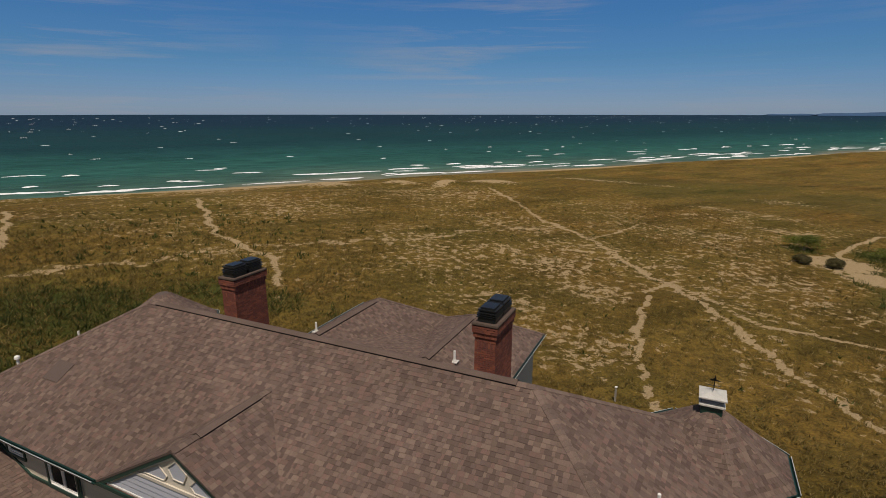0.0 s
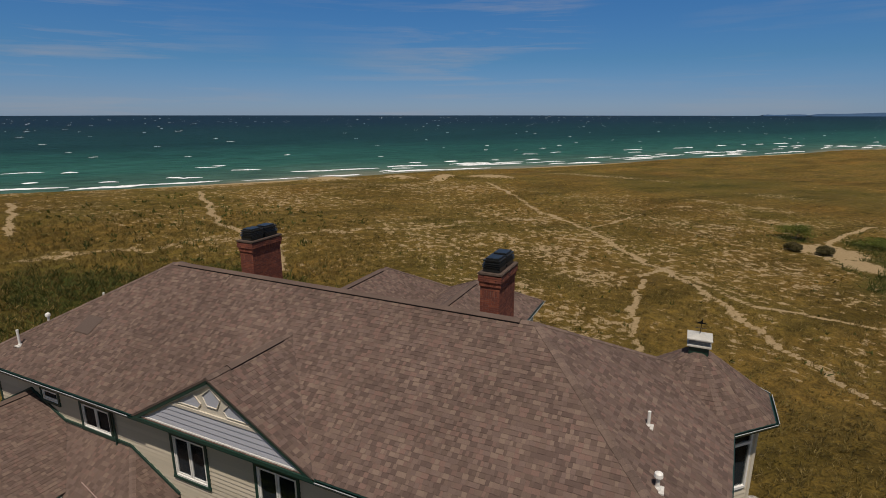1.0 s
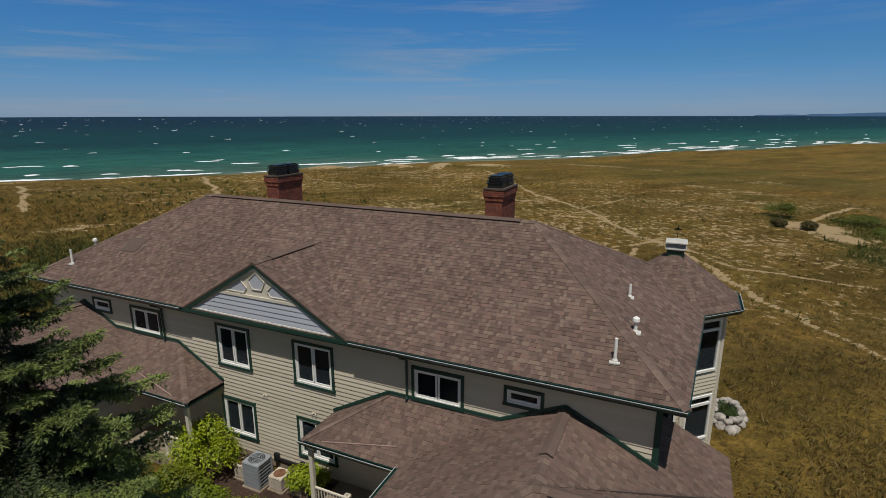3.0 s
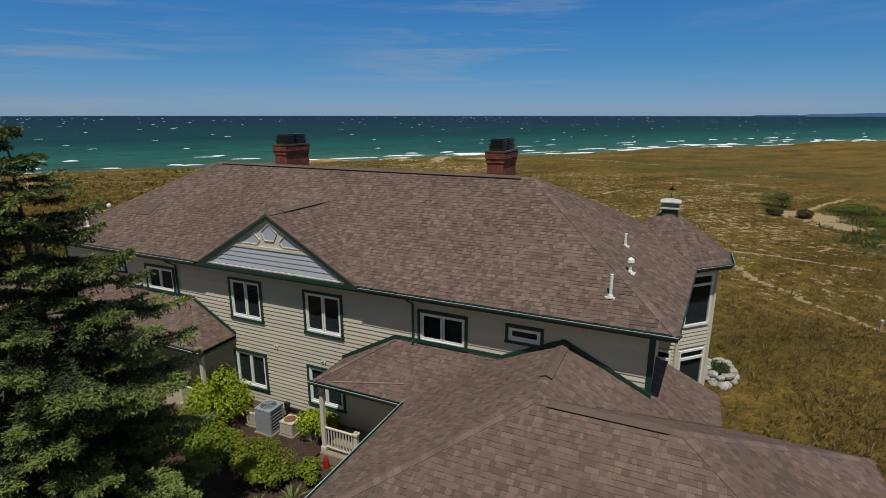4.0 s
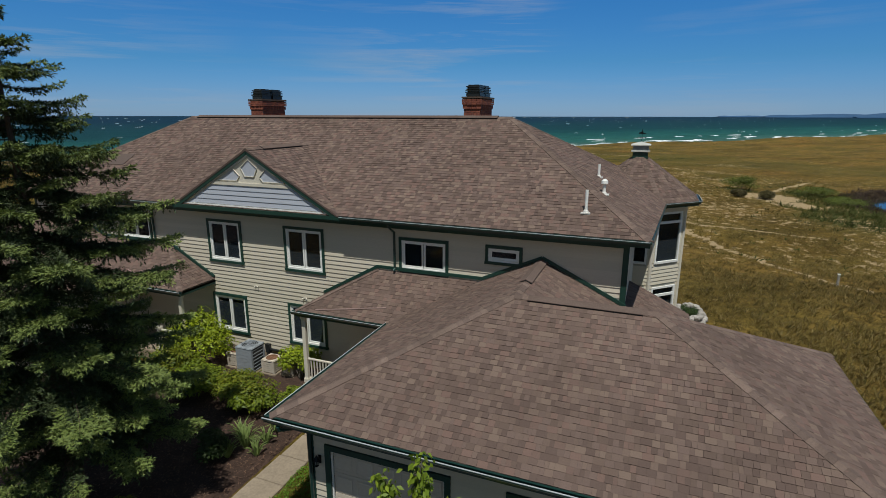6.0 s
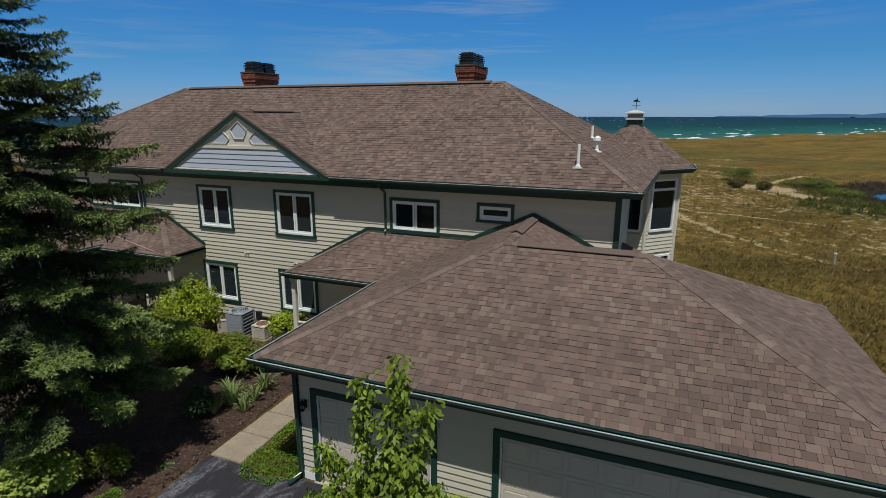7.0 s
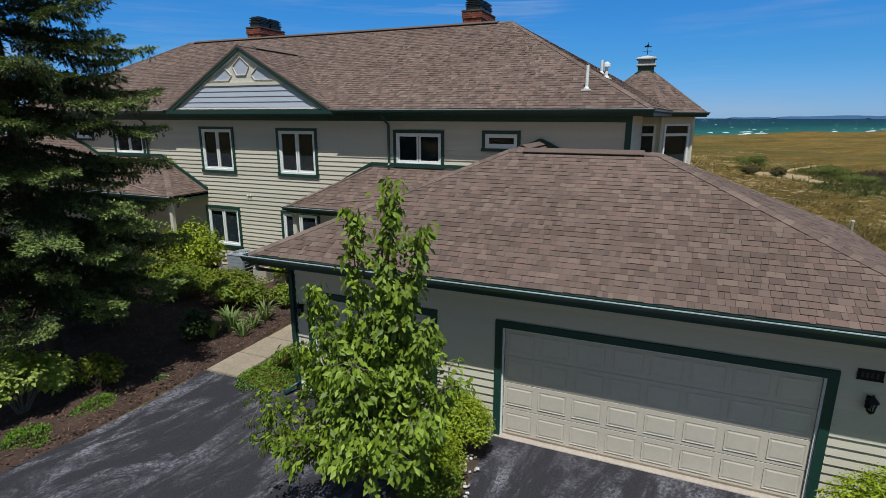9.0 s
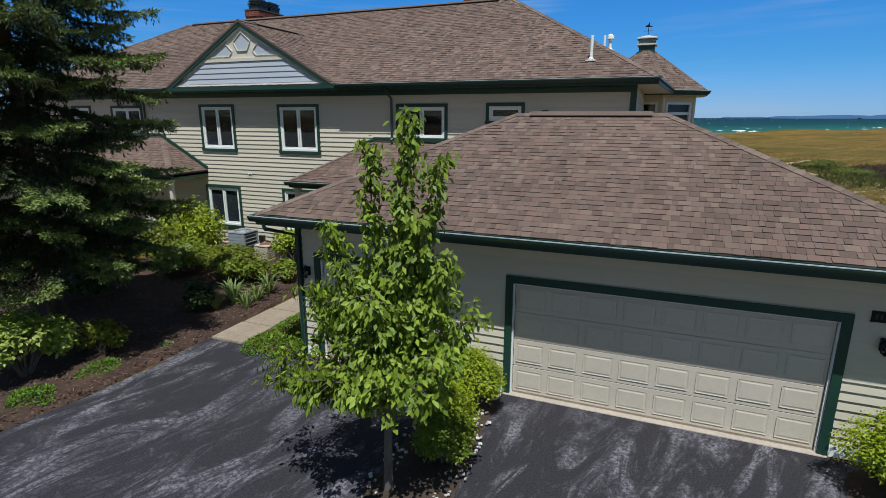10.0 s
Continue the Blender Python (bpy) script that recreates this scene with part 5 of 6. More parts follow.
    ds = thing("downspout", (X0 - 0.06, GY - 0.06, GB), "dark green downspout at the garage corner", "downspout", "garage downspouts")
    mesh_ob("pipe", *tube([(ex0 + 0.25, ey0 - 0.06, 2.93), (ex0 + 0.25, ey0 - 0.04, 2.84), (X0 + 0.04, GY - 0.1, 2.62), (X0 + 0.04, GY - 0.09, 0.12), (X0 - 0.02, GY - 0.3, 0.02), (X0 - 0.06, GY - 0.42, 0.0)], [0.045] * 6, 6), M_GUTTER, ds)
    if detail:
        wall_lantern(-4.20, GY - 0.03, 1.86)
        wall_lantern(5.62, GY - 0.03, 1.86)
        sg = thing("house_number_plaque", (5.6, GY, 2.25), "dark bronze house number plaque with raised bars", "plaque")
        mesh_ob("plate", *bevelled(5.42, 5.73, GY - 0.05, GY - 0.027, 2.19, 2.34, 0.006), M_IRON, sg)
        for k in range(4):
            mesh_ob("bar", *bx(5.465 + k * 0.058, 5.495 + k * 0.058, GY - 0.053, GY - 0.049, 2.225, 2.305), M_METAL, sg)
        mesh_ob("rim", *join([bx(5.415, 5.735, GY - 0.056, GY - 0.03, 2.335, 2.347), bx(5.415, 5.735, GY - 0.056, GY - 0.03, 2.183, 2.195)]), M_IRON, sg)


for mir in (False, True):
    MIRROR[0] = mir
    garage(not mir)
MIRROR[0] = False

# ---------------- yard: drive, walk, beds ----------------
DZ = -0.07
M_ASPHALT = bpy.data.materials.new("worn_asphalt")
M_ASPHALT.use_nodes = True
t = M_ASPHALT.node_tree
b = t.nodes["Principled BSDF"]
b.inputs["Roughness"].default_value, b.inputs["Specular IOR Level"].default_value = 0.85, 0.2
tc = node(t, "ShaderNodeTexCoord").outputs["Object"]
n1 = node(t, "ShaderNodeTexNoise", {"Vector": tc, "Scale": 45.0, "Detail": 4.0}).outputs[0]
mp = node(t, "ShaderNodeMapping", {0: tc, "Rotation": (0, 0, radians(-76))}).outputs[0]
mp = node(t, "ShaderNodeMapping", {0: mp, "Scale": (0.55, 1.7, 1.0)}).outputs[0]
n2 = node(t, "ShaderNodeTexNoise", {"Vector": mp, "Scale": 0.85, "Detail": 12.0, "Roughness": 0.76, "Distortion": 0.9}).outputs[0]
n3 = node(t, "ShaderNodeTexNoise", {"Vector": tc, "Scale": 0.35, "Detail": 3.0}).outputs[0]
n5 = node(t, "ShaderNodeTexNoise", {"Vector": tc, "Scale": 16.0, "Detail": 6.0, "Roughness": 0.75}).outputs[0]
basec = ramp(t, n1, [(0.3, (0.015, 0.0142, 0.0165)), (0.7, (0.040, 0.037, 0.043))]).outputs[0]
scuff = ramp(t, n2, [(0.48, (0, 0, 0)), (0.54, (0.35,) * 3), (0.60, (1, 1, 1))]).outputs[0]
area = ramp(t, n3, [(0.32, (0.18,) * 3), (0.54, (1, 1, 1))]).outputs[0]
fleck = ramp(t, n5, [(0.42, (0.15,) * 3), (0.56, (1, 1, 1))]).outputs[0]
fac = math_node(t, "MULTIPLY", math_node(t, "MULTIPLY", scuff, area), math_node(t, "MULTIPLY", fleck, 0.72))
c = mix(t, fac, basec, (0.26, 0.243, 0.275))
t.links.new(c, b.inputs["Base Color"])
bp = node(t, "ShaderNodeBump", {"Strength": 0.35, "Distance": 0.01, "Height": n1})
t.links.new(bp.outputs[0], b.inputs["Normal"])

drive_outline = [(-7.05, 0.80), (-6.0, 0.88), (-5.2, 0.62), (-4.5, 0.90), (6.4, 0.90), (16.0, 0.90), (16.0, -30.0), (-9.5, -30.0), (-8.3, -7.0), (-7.45, -4.0), (-7.08, -2.2), (-7.0, -0.8)]
tagged(mesh_ob("driveway", *prism([(x, y, -0.2) for x, y in drive_outline][::-1][::-1], (0, 0, 0.2 + DZ)), M_ASPHALT), "dark worn asphalt driveway with pale scuffs", "driveway", kind="structure")
M_APRON = material("pale_concrete", (0.38, 0.32, 0.27), 0.9, 0.15, 14, 1.2, 0.15, 60)
sill = tagged(mesh_ob("door_apron", *bevelled(0.06, 5.23, 0.90, 1.05, -0.2, DZ + 0.012, 0.006), M_APRON), "narrow concrete strip at the garage door", "apron", kind="structure")
tagged(mesh_ob("door_apron", *bevelled(-4.06, -1.09, 0.90, 1.05, -0.2, DZ + 0.012, 0.006), M_APRON), "narrow concrete strip at the garage door", "apron", kind="structure")
walk_path = thing("walkway", (-6.5, 3, 0), "tan concrete walkway of cast slabs leading to the porch", "walkway", kind="structure")
for k in range(5):
    y0 = 0.80 + k * 1.04
    mesh_ob("slab", *bevelled(-6.98 + 0.02 * k, -6.04 - 0.01 * k, y0 + 0.006, y0 + 1.034, -0.15, DZ + 0.045, 0.012), M_CONCRETE, walk_path)

M_MULCH = material("bark_mulch", (0.050, 0.028, 0.019), 0.95, 0.4, 22, 1.5, 0.8, 45, tint=((0.095, 0.055, 0.036), 14.0, 0.56))
M_SOIL = material("garden_soil", (0.05, 0.033, 0.022), 0.95, 0.35, 18, 1.5, 0.6, 30)


def bed(name, label, x0, x1, y0, y1, inside, mat, lift=0.06, step=0.16):
    """A mounded bed over a plan area."""
    xs, ys = np.arange(x0, x1 + step, step), np.arange(y0, y1 + step, step)
    keep, vs, fs = {}, [], []
    r = random.Random(5)

    def vid(i, j):
        if (i, j) not in keep:
            x, y = xs[i] + r.uniform(-0.03, 0.03), ys[j] + r.uniform(-0.03, 0.03)
            e = min(1.0, max(0.0, inside(x, y)) / 0.3)
            keep[(i, j)] = len(vs)
            vs.append((x, y, -0.10 + (0.10 + DZ + lift) * e + (0.035 * r.random() if e > 0.5 else 0)))
        return keep[(i, j)]
    for i in range(len(xs) - 1):
        for j in range(len(ys) - 1):
            if inside(xs[i] + step / 2, ys[j] + step / 2) > -0.05:
                fs.append((vid(i, j), vid(i + 1, j), vid(i + 1, j + 1), vid(i, j + 1)))
    return tagged(mesh_ob(name, vs, fs, mat, smooth=True), label, "garden bed", kind="structure")


def left_edge(y):
    return -7.05 if y > -1.0 else -7.05 - 0.028 * (y + 1.0) ** 2


def in_left_bed(x, y):
    return min(left_edge(y) - x, 7.64 - y if x > -14.6 else 5.0 - y, x + 17.0, y + 9.0, 9 if not (x > -8.6 and y > 5.8) else -1)


bed("planting_bed", "dark bark mulch bed beside the driveway and house", -17, -7, -9, 7.7, in_left_bed, M_MULCH)


def in_island(x, y):
    cx = -0.5 + 0.04 * (0.9 - y)
    return min(0.62 + 0.03 * (0.9 - y) - abs(x - cx), 0.93 - y, y + 3.35)


bed("planting_island", "gravelly mulch strip between the two garage doors", -1.6, 0.8, -3.5, 0.95, in_island, M_SOIL, 0.05, 0.1)


def in_right(x, y):
    return min(0.95 - math.hypot((x - 6.1), (y - 0.1)), 0.93 - y)


bed("planting_bed", "small mulch bed at the garage corner", 5.0, 7.2, -1.0, 0.95, in_right, M_SOIL, 0.05, 0.1)

# loose chips and stones on the beds
r = random.Random(21)
chips = []
M_CHIP = material("bark_chip", (0.09, 0.05, 0.03), 0.9, 0.3, 20, island=[(0.11, 0.06, 0.04), (0.06, 0.033, 0.022), (0.16, 0.095, 0.06), (0.045, 0.025, 0.017)])
for k in range(9000):
    x, y = r.uniform(-12, -7.0), r.uniform(-6, 6)
    if in_left_bed(x, y) < 0.02:
        continue
    a, l, w = r.uniform(0, 6.3), r.uniform(0.03, 0.08), r.uniform(0.01, 0.025)
    dx, dy = math.cos(a) * l / 2, math.sin(a) * l / 2
    ex, ey = -math.sin(a) * w / 2, math.cos(a) * w / 2
    z = DZ + 0.075 + r.uniform(0, 0.03)
    tl = r.uniform(-0.02, 0.02)
    chips.append(([(x - dx - ex, y - dy - ey, z - tl), (x + dx - ex, y + dy - ey, z + tl), (x + dx + ex, y + dy + ey, z + tl), (x - dx + ex, y - dy + ey, z - tl)], [(0, 1, 2, 3)]))
tagged(mesh_ob("mulch_chips", *join(chips), M_CHIP), "loose bark chips on the bed", "mulch", kind="stuff")


def stone_mesh(cx, cy, cz, rx, ry, rz_, r, sub=2):
    bm = bmesh.new()
    bmesh.ops.create_icosphere(bm, subdivisions=sub, radius=1.0)
    off = Vector((r.uniform(0, 50), r.uniform(0, 50), 0))
    for v in bm.verts:
        k = 1 + 0.38 * noise.noise(v.co * 1.1 + off) + 0.12 * noise.noise(v.co * 3 + off)
        v.co = Vector((cx + v.co.x * rx * k, cy + v.co.y * ry * k, cz + v.co.z * rz_ * k))
    bm.verts.index_update()
    out = [tuple(v.co) for v in bm.verts], [tuple(v.index for v in f.verts) for f in bm.faces]
    bm.free()
    return out


M_GRAVEL = material("pale_gravel", (0.40, 0.37, 0.33), 0.9, 0.3, 30, island=[(0.45, 0.41, 0.36), (0.30, 0.27, 0.24), (0.52, 0.49, 0.45), (0.36, 0.28, 0.23)])
gr = []
for k in range(420):
    x, y = r.uniform(-1.2, 0.3), r.uniform(-3.3, 0.9)
    if 0.02 < in_island(x, y) < 0.35:
        gr.append(stone_mesh(x, y, DZ + 0.06, r.uniform(0.02, 0.045), r.uniform(0.02, 0.04), 0.02, r, 1))
tagged(mesh_ob("gravel", *join(gr), M_GRAVEL), "pale pebbles edging the planting island", "gravel", kind="stuff")
M_BOULDER = material("pale_boulder", (0.38, 0.345, 0.31), 0.9, 0.35, 5, 1.5, 0.5, 12, tint=((0.24, 0.20, 0.17), 3.0, 0.60))
for k in range(26):           # a ring of stones, two courses high, round a low plant
    a = k * 0.483
    ring = 1.0 if k < 13 else 0.82
    x, y = 4.30 + 0.62 * ring * math.cos(a) + r.uniform(-0.08, 0.08), 18.6 + 1.15 * ring * math.sin(a) + r.uniform(-0.1, 0.1)
    s = r.uniform(0.20, 0.32) if k < 13 else r.uniform(0.16, 0.24)
    zb_ = max(gz(x, y), -0.1) + (s * 0.35 if k < 13 else 0.34)
    tagged(mesh_ob("boulder", *stone_mesh(x, y, zb_, s, s * r.uniform(0.7, 1), s * 0.75, r), M_BOULDER), "pale weathered boulder in a ring beside the turret", "boulder", "boulders by the turret")

# ---------------- condensers ----------------


def condenser(x, y, w, h, mat, top, big):
    a = thing("air_conditioner", (x, y, 0), "grey air conditioning condenser beside the house wall" if big else "old cream condenser with a rusty fan grille", "air conditioner", "condensers")
    z0 = 0.02
    mesh_ob("pad", *bevelled(x - w / 2 - 0.06, x + w / 2 + 0.06, y - w / 2 - 0.06, y + w / 2 + 0.06, -0.12, z0 + 0.03, 0.01), M_CONCRETE, a)
    mesh_ob("cabinet", *bevelled(x - w / 2 + 0.02, x + w / 2 - 0.02, y - w / 2 + 0.02, y + w / 2 - 0.02, z0 + 0.03, z0 + h - 0.06, 0.03), M_METAL if big else mat, a)
    for sx in (-1, 1):
        for sy in (-1, 1):
            px, py = x + sx * (w / 2 - 0.04), y + sy * (w / 2 - 0.04)
            mesh_ob("corner_post", *bevelled(px - 0.045, px + 0.045, py - 0.045, py + 0.045, z0 + 0.03, z0 + h - 0.05, 0.012), mat, a)
    n = 7 if big else 5
    for k in range(n):
        z = z0 + 0.1 + k * (h - 0.22) / (n - 1)
        mesh_ob("louvre", *join([bx(x - w / 2 + 0.06, x + w / 2 - 0.06, y - w / 2 - 0.002, y - w / 2 + 0.02, z - (h - 0.22) / (n - 1) / 2 + 0.006, z + (h - 0.22) / (n - 1) / 2 - 0.006), bx(x + w / 2 - 0.02, x + w / 2 + 0.002, y - w / 2 + 0.06, y + w / 2 - 0.06, z - 0.012, z + 0.012)]), mat, a)
    mesh_ob("lid", *bevelled(x - w / 2 - 0.015, x + w / 2 + 0.015, y - w / 2 - 0.015, y + w / 2 + 0.015, z0 + h - 0.06, z0 + h, 0.025), mat, a)
    rings = [tube([(x + rr * math.cos(q * math.pi / 12), y + rr * math.sin(q * math.pi / 12), z0 + h + 0.012) for q in range(25)], [0.012] * 25, 5) for rr in ((0.10, 0.17, 0.24, 0.3) if big else (0.08, 0.14, 0.2))]
    mesh_ob("fan_grille", *join(rings + [tube([(x - w * 0.4, y, z0 + h + 0.012), (x + w * 0.4, y, z0 + h + 0.012)], [0.01, 0.01], 5), tube([(x, y - w * 0.4, z0 + h + 0.012), (x, y + w * 0.4, z0 + h + 0.012)], [0.01, 0.01], 5)]), top, a)
    mesh_ob("fan_well", *tube([(x, y, z0 + h - 0.002), (x, y, z0 + h + 0.004)], [w * 0.4, w * 0.4], 20), top if not big else M_METAL, a)


condenser(-11.24, 6.68, 0.72, 1.0, M_ACGREY, M_ACGREY, True)
condenser(-12.02, 6.80, 0.52, 0.56, M_ACCREAM, M_RUST, False)
condenser(-10.40, 6.85, 0.56, 0.54, M_ACCREAM, M_RUST, False)
condenser(-9.66, 6.98, 0.5, 0.48, M_ACCREAM, M_ACCREAM, False)

M_RED = material("red_enamel", (0.35, 0.02, 0.02), 0.4, 0.2, 12)
red = thing("garden_lantern", (-8.0, 5.75, 0), "small red metal garden lantern by the porch post", "lantern")
mesh_ob("body", *tube([(-8.0, 5.75, 0.0), (-8.0, 5.75, 0.08), (-8.0, 5.75, 0.3), (-8.0, 5.75, 0.36)], [0.1, 0.11, 0.09, 0.05], 10), M_RED, red)
mesh_ob("lid", *tube([(-8.0, 5.75, 0.36), (-8.0, 5.75, 0.44)], [0.08, 0.03], 10), M_RED, red)

# ---------------- plants ----------------


def leaf_material(name, cols, rough=0.55, trans=0.25):
    m = bpy.data.materials.new(name)
    m.use_nodes = True
    t = m.node_tree
    b = t.nodes["Principled BSDF"]
    rnd = node(t, "ShaderNodeNewGeometry").outputs["Random Per Island"]
    cr = ramp(t, rnd, [(i / max(1, len(cols) - 1), c) for i, c in enumerate(cols)]).outputs[0]
    n = node(t, "ShaderNodeTexNoise", {"Scale": 1.3, "Detail": 3.0}).outputs[0]
    cr = mix(t, 1.0, cr, ramp(t, n, [(0.3, (0.72,) * 3), (0.7, (1.25,) * 3)]).outputs[0], "MULTIPLY")
    t.links.new(cr, b.inputs["Base Color"])
    b.inputs["Roughness"].default_value, b.inputs["Specular IOR Level"].default_value = rough, 0.35
    tr = node(t, "ShaderNodeBsdfTranslucent", {0: cr})
    ms = node(t, "ShaderNodeMixShader", {0: trans, 1: b.outputs[0], 2: tr.outputs[0]})
    t.links.new(ms.outputs[0], t.nodes["Material Output"].inputs[0])
    return m


M_BARK = material("grey_bark", (0.13, 0.11, 0.09), 0.95, 0.3, 25, 3.0, 0.6, 30, stretch=(1, 1, 0.3))
M_SPRUCE_BARK = material("spruce_bark", (0.085, 0.06, 0.045), 0.95, 0.3, 25, 3.0, 0.6, 30)
M_LEAF_MAPLE = leaf_material("maple_leaf", [(0.085, 0.130, 0.012), (0.180, 0.255, 0.020), (0.275, 0.355, 0.030), (0.13, 0.190, 0.015)])
M_LEAF_LIME = leaf_material("lime_shrub_leaf", [(0.13, 0.18, 0.006), (0.25, 0.32, 0.009), (0.36, 0.42, 0.014), (0.19, 0.25, 0.007)])
M_LEAF_MID = leaf_material("green_shrub_leaf", [(0.075, 0.115, 0.008), (0.15, 0.20, 0.011), (0.21, 0.26, 0.014), (0.11, 0.155, 0.010)])
M_LEAF_GOLD = leaf_material("gold_green_shrub_leaf", [(0.12, 0.14, 0.008), (0.21, 0.22, 0.012), (0.16, 0.20, 0.012), (0.08, 0.12, 0.010)])
M_LEAF_DARK = leaf_material("dark_shrub_leaf", [(0.025, 0.045, 0.010), (0.05, 0.08, 0.014), (0.035, 0.06, 0.012)])
M_LEAF_VAR = leaf_material("variegated_shrub_leaf", [(0.18, 0.26, 0.02), (0.30, 0.38, 0.04), (0.44, 0.48, 0.12), (0.14, 0.21, 0.014)])
M_IRIS = leaf_material("iris_blade", [(0.10, 0.15, 0.04), (0.18, 0.24, 0.07), (0.27, 0.33, 0.10)])
M_COVER = leaf_material("groundcover_leaf", [(0.07, 0.14, 0.010), (0.13, 0.22, 0.014), (0.095, 0.17, 0.012)])
# inner needles darkened for the shade between boughs; paler new tips brightened as sunlit
M_NEEDLE = leaf_material("spruce_shaded_needles", [(0.024, 0.037, 0.014), (0.044, 0.064, 0.021), (0.066, 0.090, 0.028), (0.034, 0.051, 0.017)], 0.65, 0.05)
M_NEEDLE_TIP = leaf_material("spruce_lit_new_growth", [(0.092, 0.128, 0.031), (0.152, 0.195, 0.048), (0.205, 0.250, 0.061), (0.114, 0.156, 0.037)], 0.6, 0.10)


def leaves_mesh(name, pos, along, up, size, aspect, mat, parent):
    """Many folded diamond leaves: arrays of places, directions, ups and sizes."""
    along = along / np.linalg.norm(along, axis=1, keepdims=True)
    sidev = np.cross(along, up)
    sidev /= np.maximum(1e-6, np.linalg.norm(sidev, axis=1, keepdims=True))
    nrm = np.cross(sidev, along)
    s = size[:, None]
    a = pos
    tip = pos + along * s
    mid_ = pos + along * s * 0.45
    l = mid_ + sidev * s * aspect * 0.5 + nrm * s * 0.08
    r_ = mid_ - sidev * s * aspect * 0.5 + nrm * s * 0.08
    n = len(pos)
    vs = np.stack([a, r_, tip, l], 1).reshape(-1, 3)
    me = bpy.data.meshes.new(name)
    me.vertices.add(4 * n)
    me.vertices.foreach_set("co", vs.ravel())
    idx = np.arange(4 * n).reshape(n, 4)
    tri = np.concatenate([idx[:, [0, 1, 2]], idx[:, [0, 2, 3]]], 1).reshape(-1)
    me.loops.add(6 * n)
    me.loops.foreach_set("vertex_index", tri)
    me.polygons.add(2 * n)
    me.polygons.foreach_set("loop_start", np.arange(0, 6 * n, 3))
    me.polygons.foreach_set("loop_total", np.full(2 * n, 3))
    me.update(calc_edges=True)
    me.materials.append(mat)
    ob = new(name, me)
    if parent is not None:
        ob.parent = parent
        ob.matrix_parent_inverse = Matrix.Translation(-parent.matrix_basis.translation)
    return ob


def shrub(x, y, z, rx, ry, h, mat, label, n=2600, leaf=0.07, seed=1, droop=0.1, lumps=14, aspect=0.55):
    """A shrub: stems, and leaves on lumpy sprays with gaps between."""
    g = np.random.default_rng(seed)
    n = int(n * 1.35)
    ob = thing("shrub", (x, y, z), label, "shrub", "shrubs")
    cen = []
    for k in range(lumps):
        a, el = g.uniform(0, 2 * np.pi), np.arcsin(g.uniform(-0.1, 0.98))
        q = g.uniform(0.62, 0.92) if lumps < 25 else g.uniform(0.55, 0.72)
        cen.append((x + rx * q * math.cos(a) * math.cos(el), y + ry * q * math.sin(a) * math.cos(el), z + 0.12 * h + h * 0.80 * (0.42 + 0.52 * math.sin(el) * q)))
        mesh_ob("stem", *tube([(x + g.uniform(-0.06, 0.06), y + g.uniform(-0.06, 0.06), z - 0.08), (x + (cen[-1][0] - x) * 0.45, y + (cen[-1][1] - y) * 0.45, z + (cen[-1][2] - z) * 0.6), cen[-1]], [0.018, 0.013, 0.006], 5), M_BARK, ob)
    C = np.array(cen)
    which = g.integers(0, lumps, n)
    lr = np.array([rx, ry, h * 0.5]) * 0.44
    d = g.normal(size=(n, 3))
    d /= np.linalg.norm(d, axis=1, keepdims=True)
    rad = (g.uniform(0.55, 1.08, n) if lumps < 25 else g.uniform(0.5, 0.95, n))[:, None]
    pos = C[which] + d * lr * rad
    pos[:, 2] = np.maximum(pos[:, 2], z + 0.03)
    face = d * 0.75 + np.array([0, 0, 0.75]) + g.normal(size=(n, 3)) * 0.28
    al = np.cross(face, g.normal(size=(n, 3))) + d * 0.25 + np.array([0, 0, -droop])
    up = face
    leaves_mesh("foliage", pos, al, up, g.uniform(0.7, 1.35, n) * leaf * 1.3, aspect, mat, ob)
    return ob


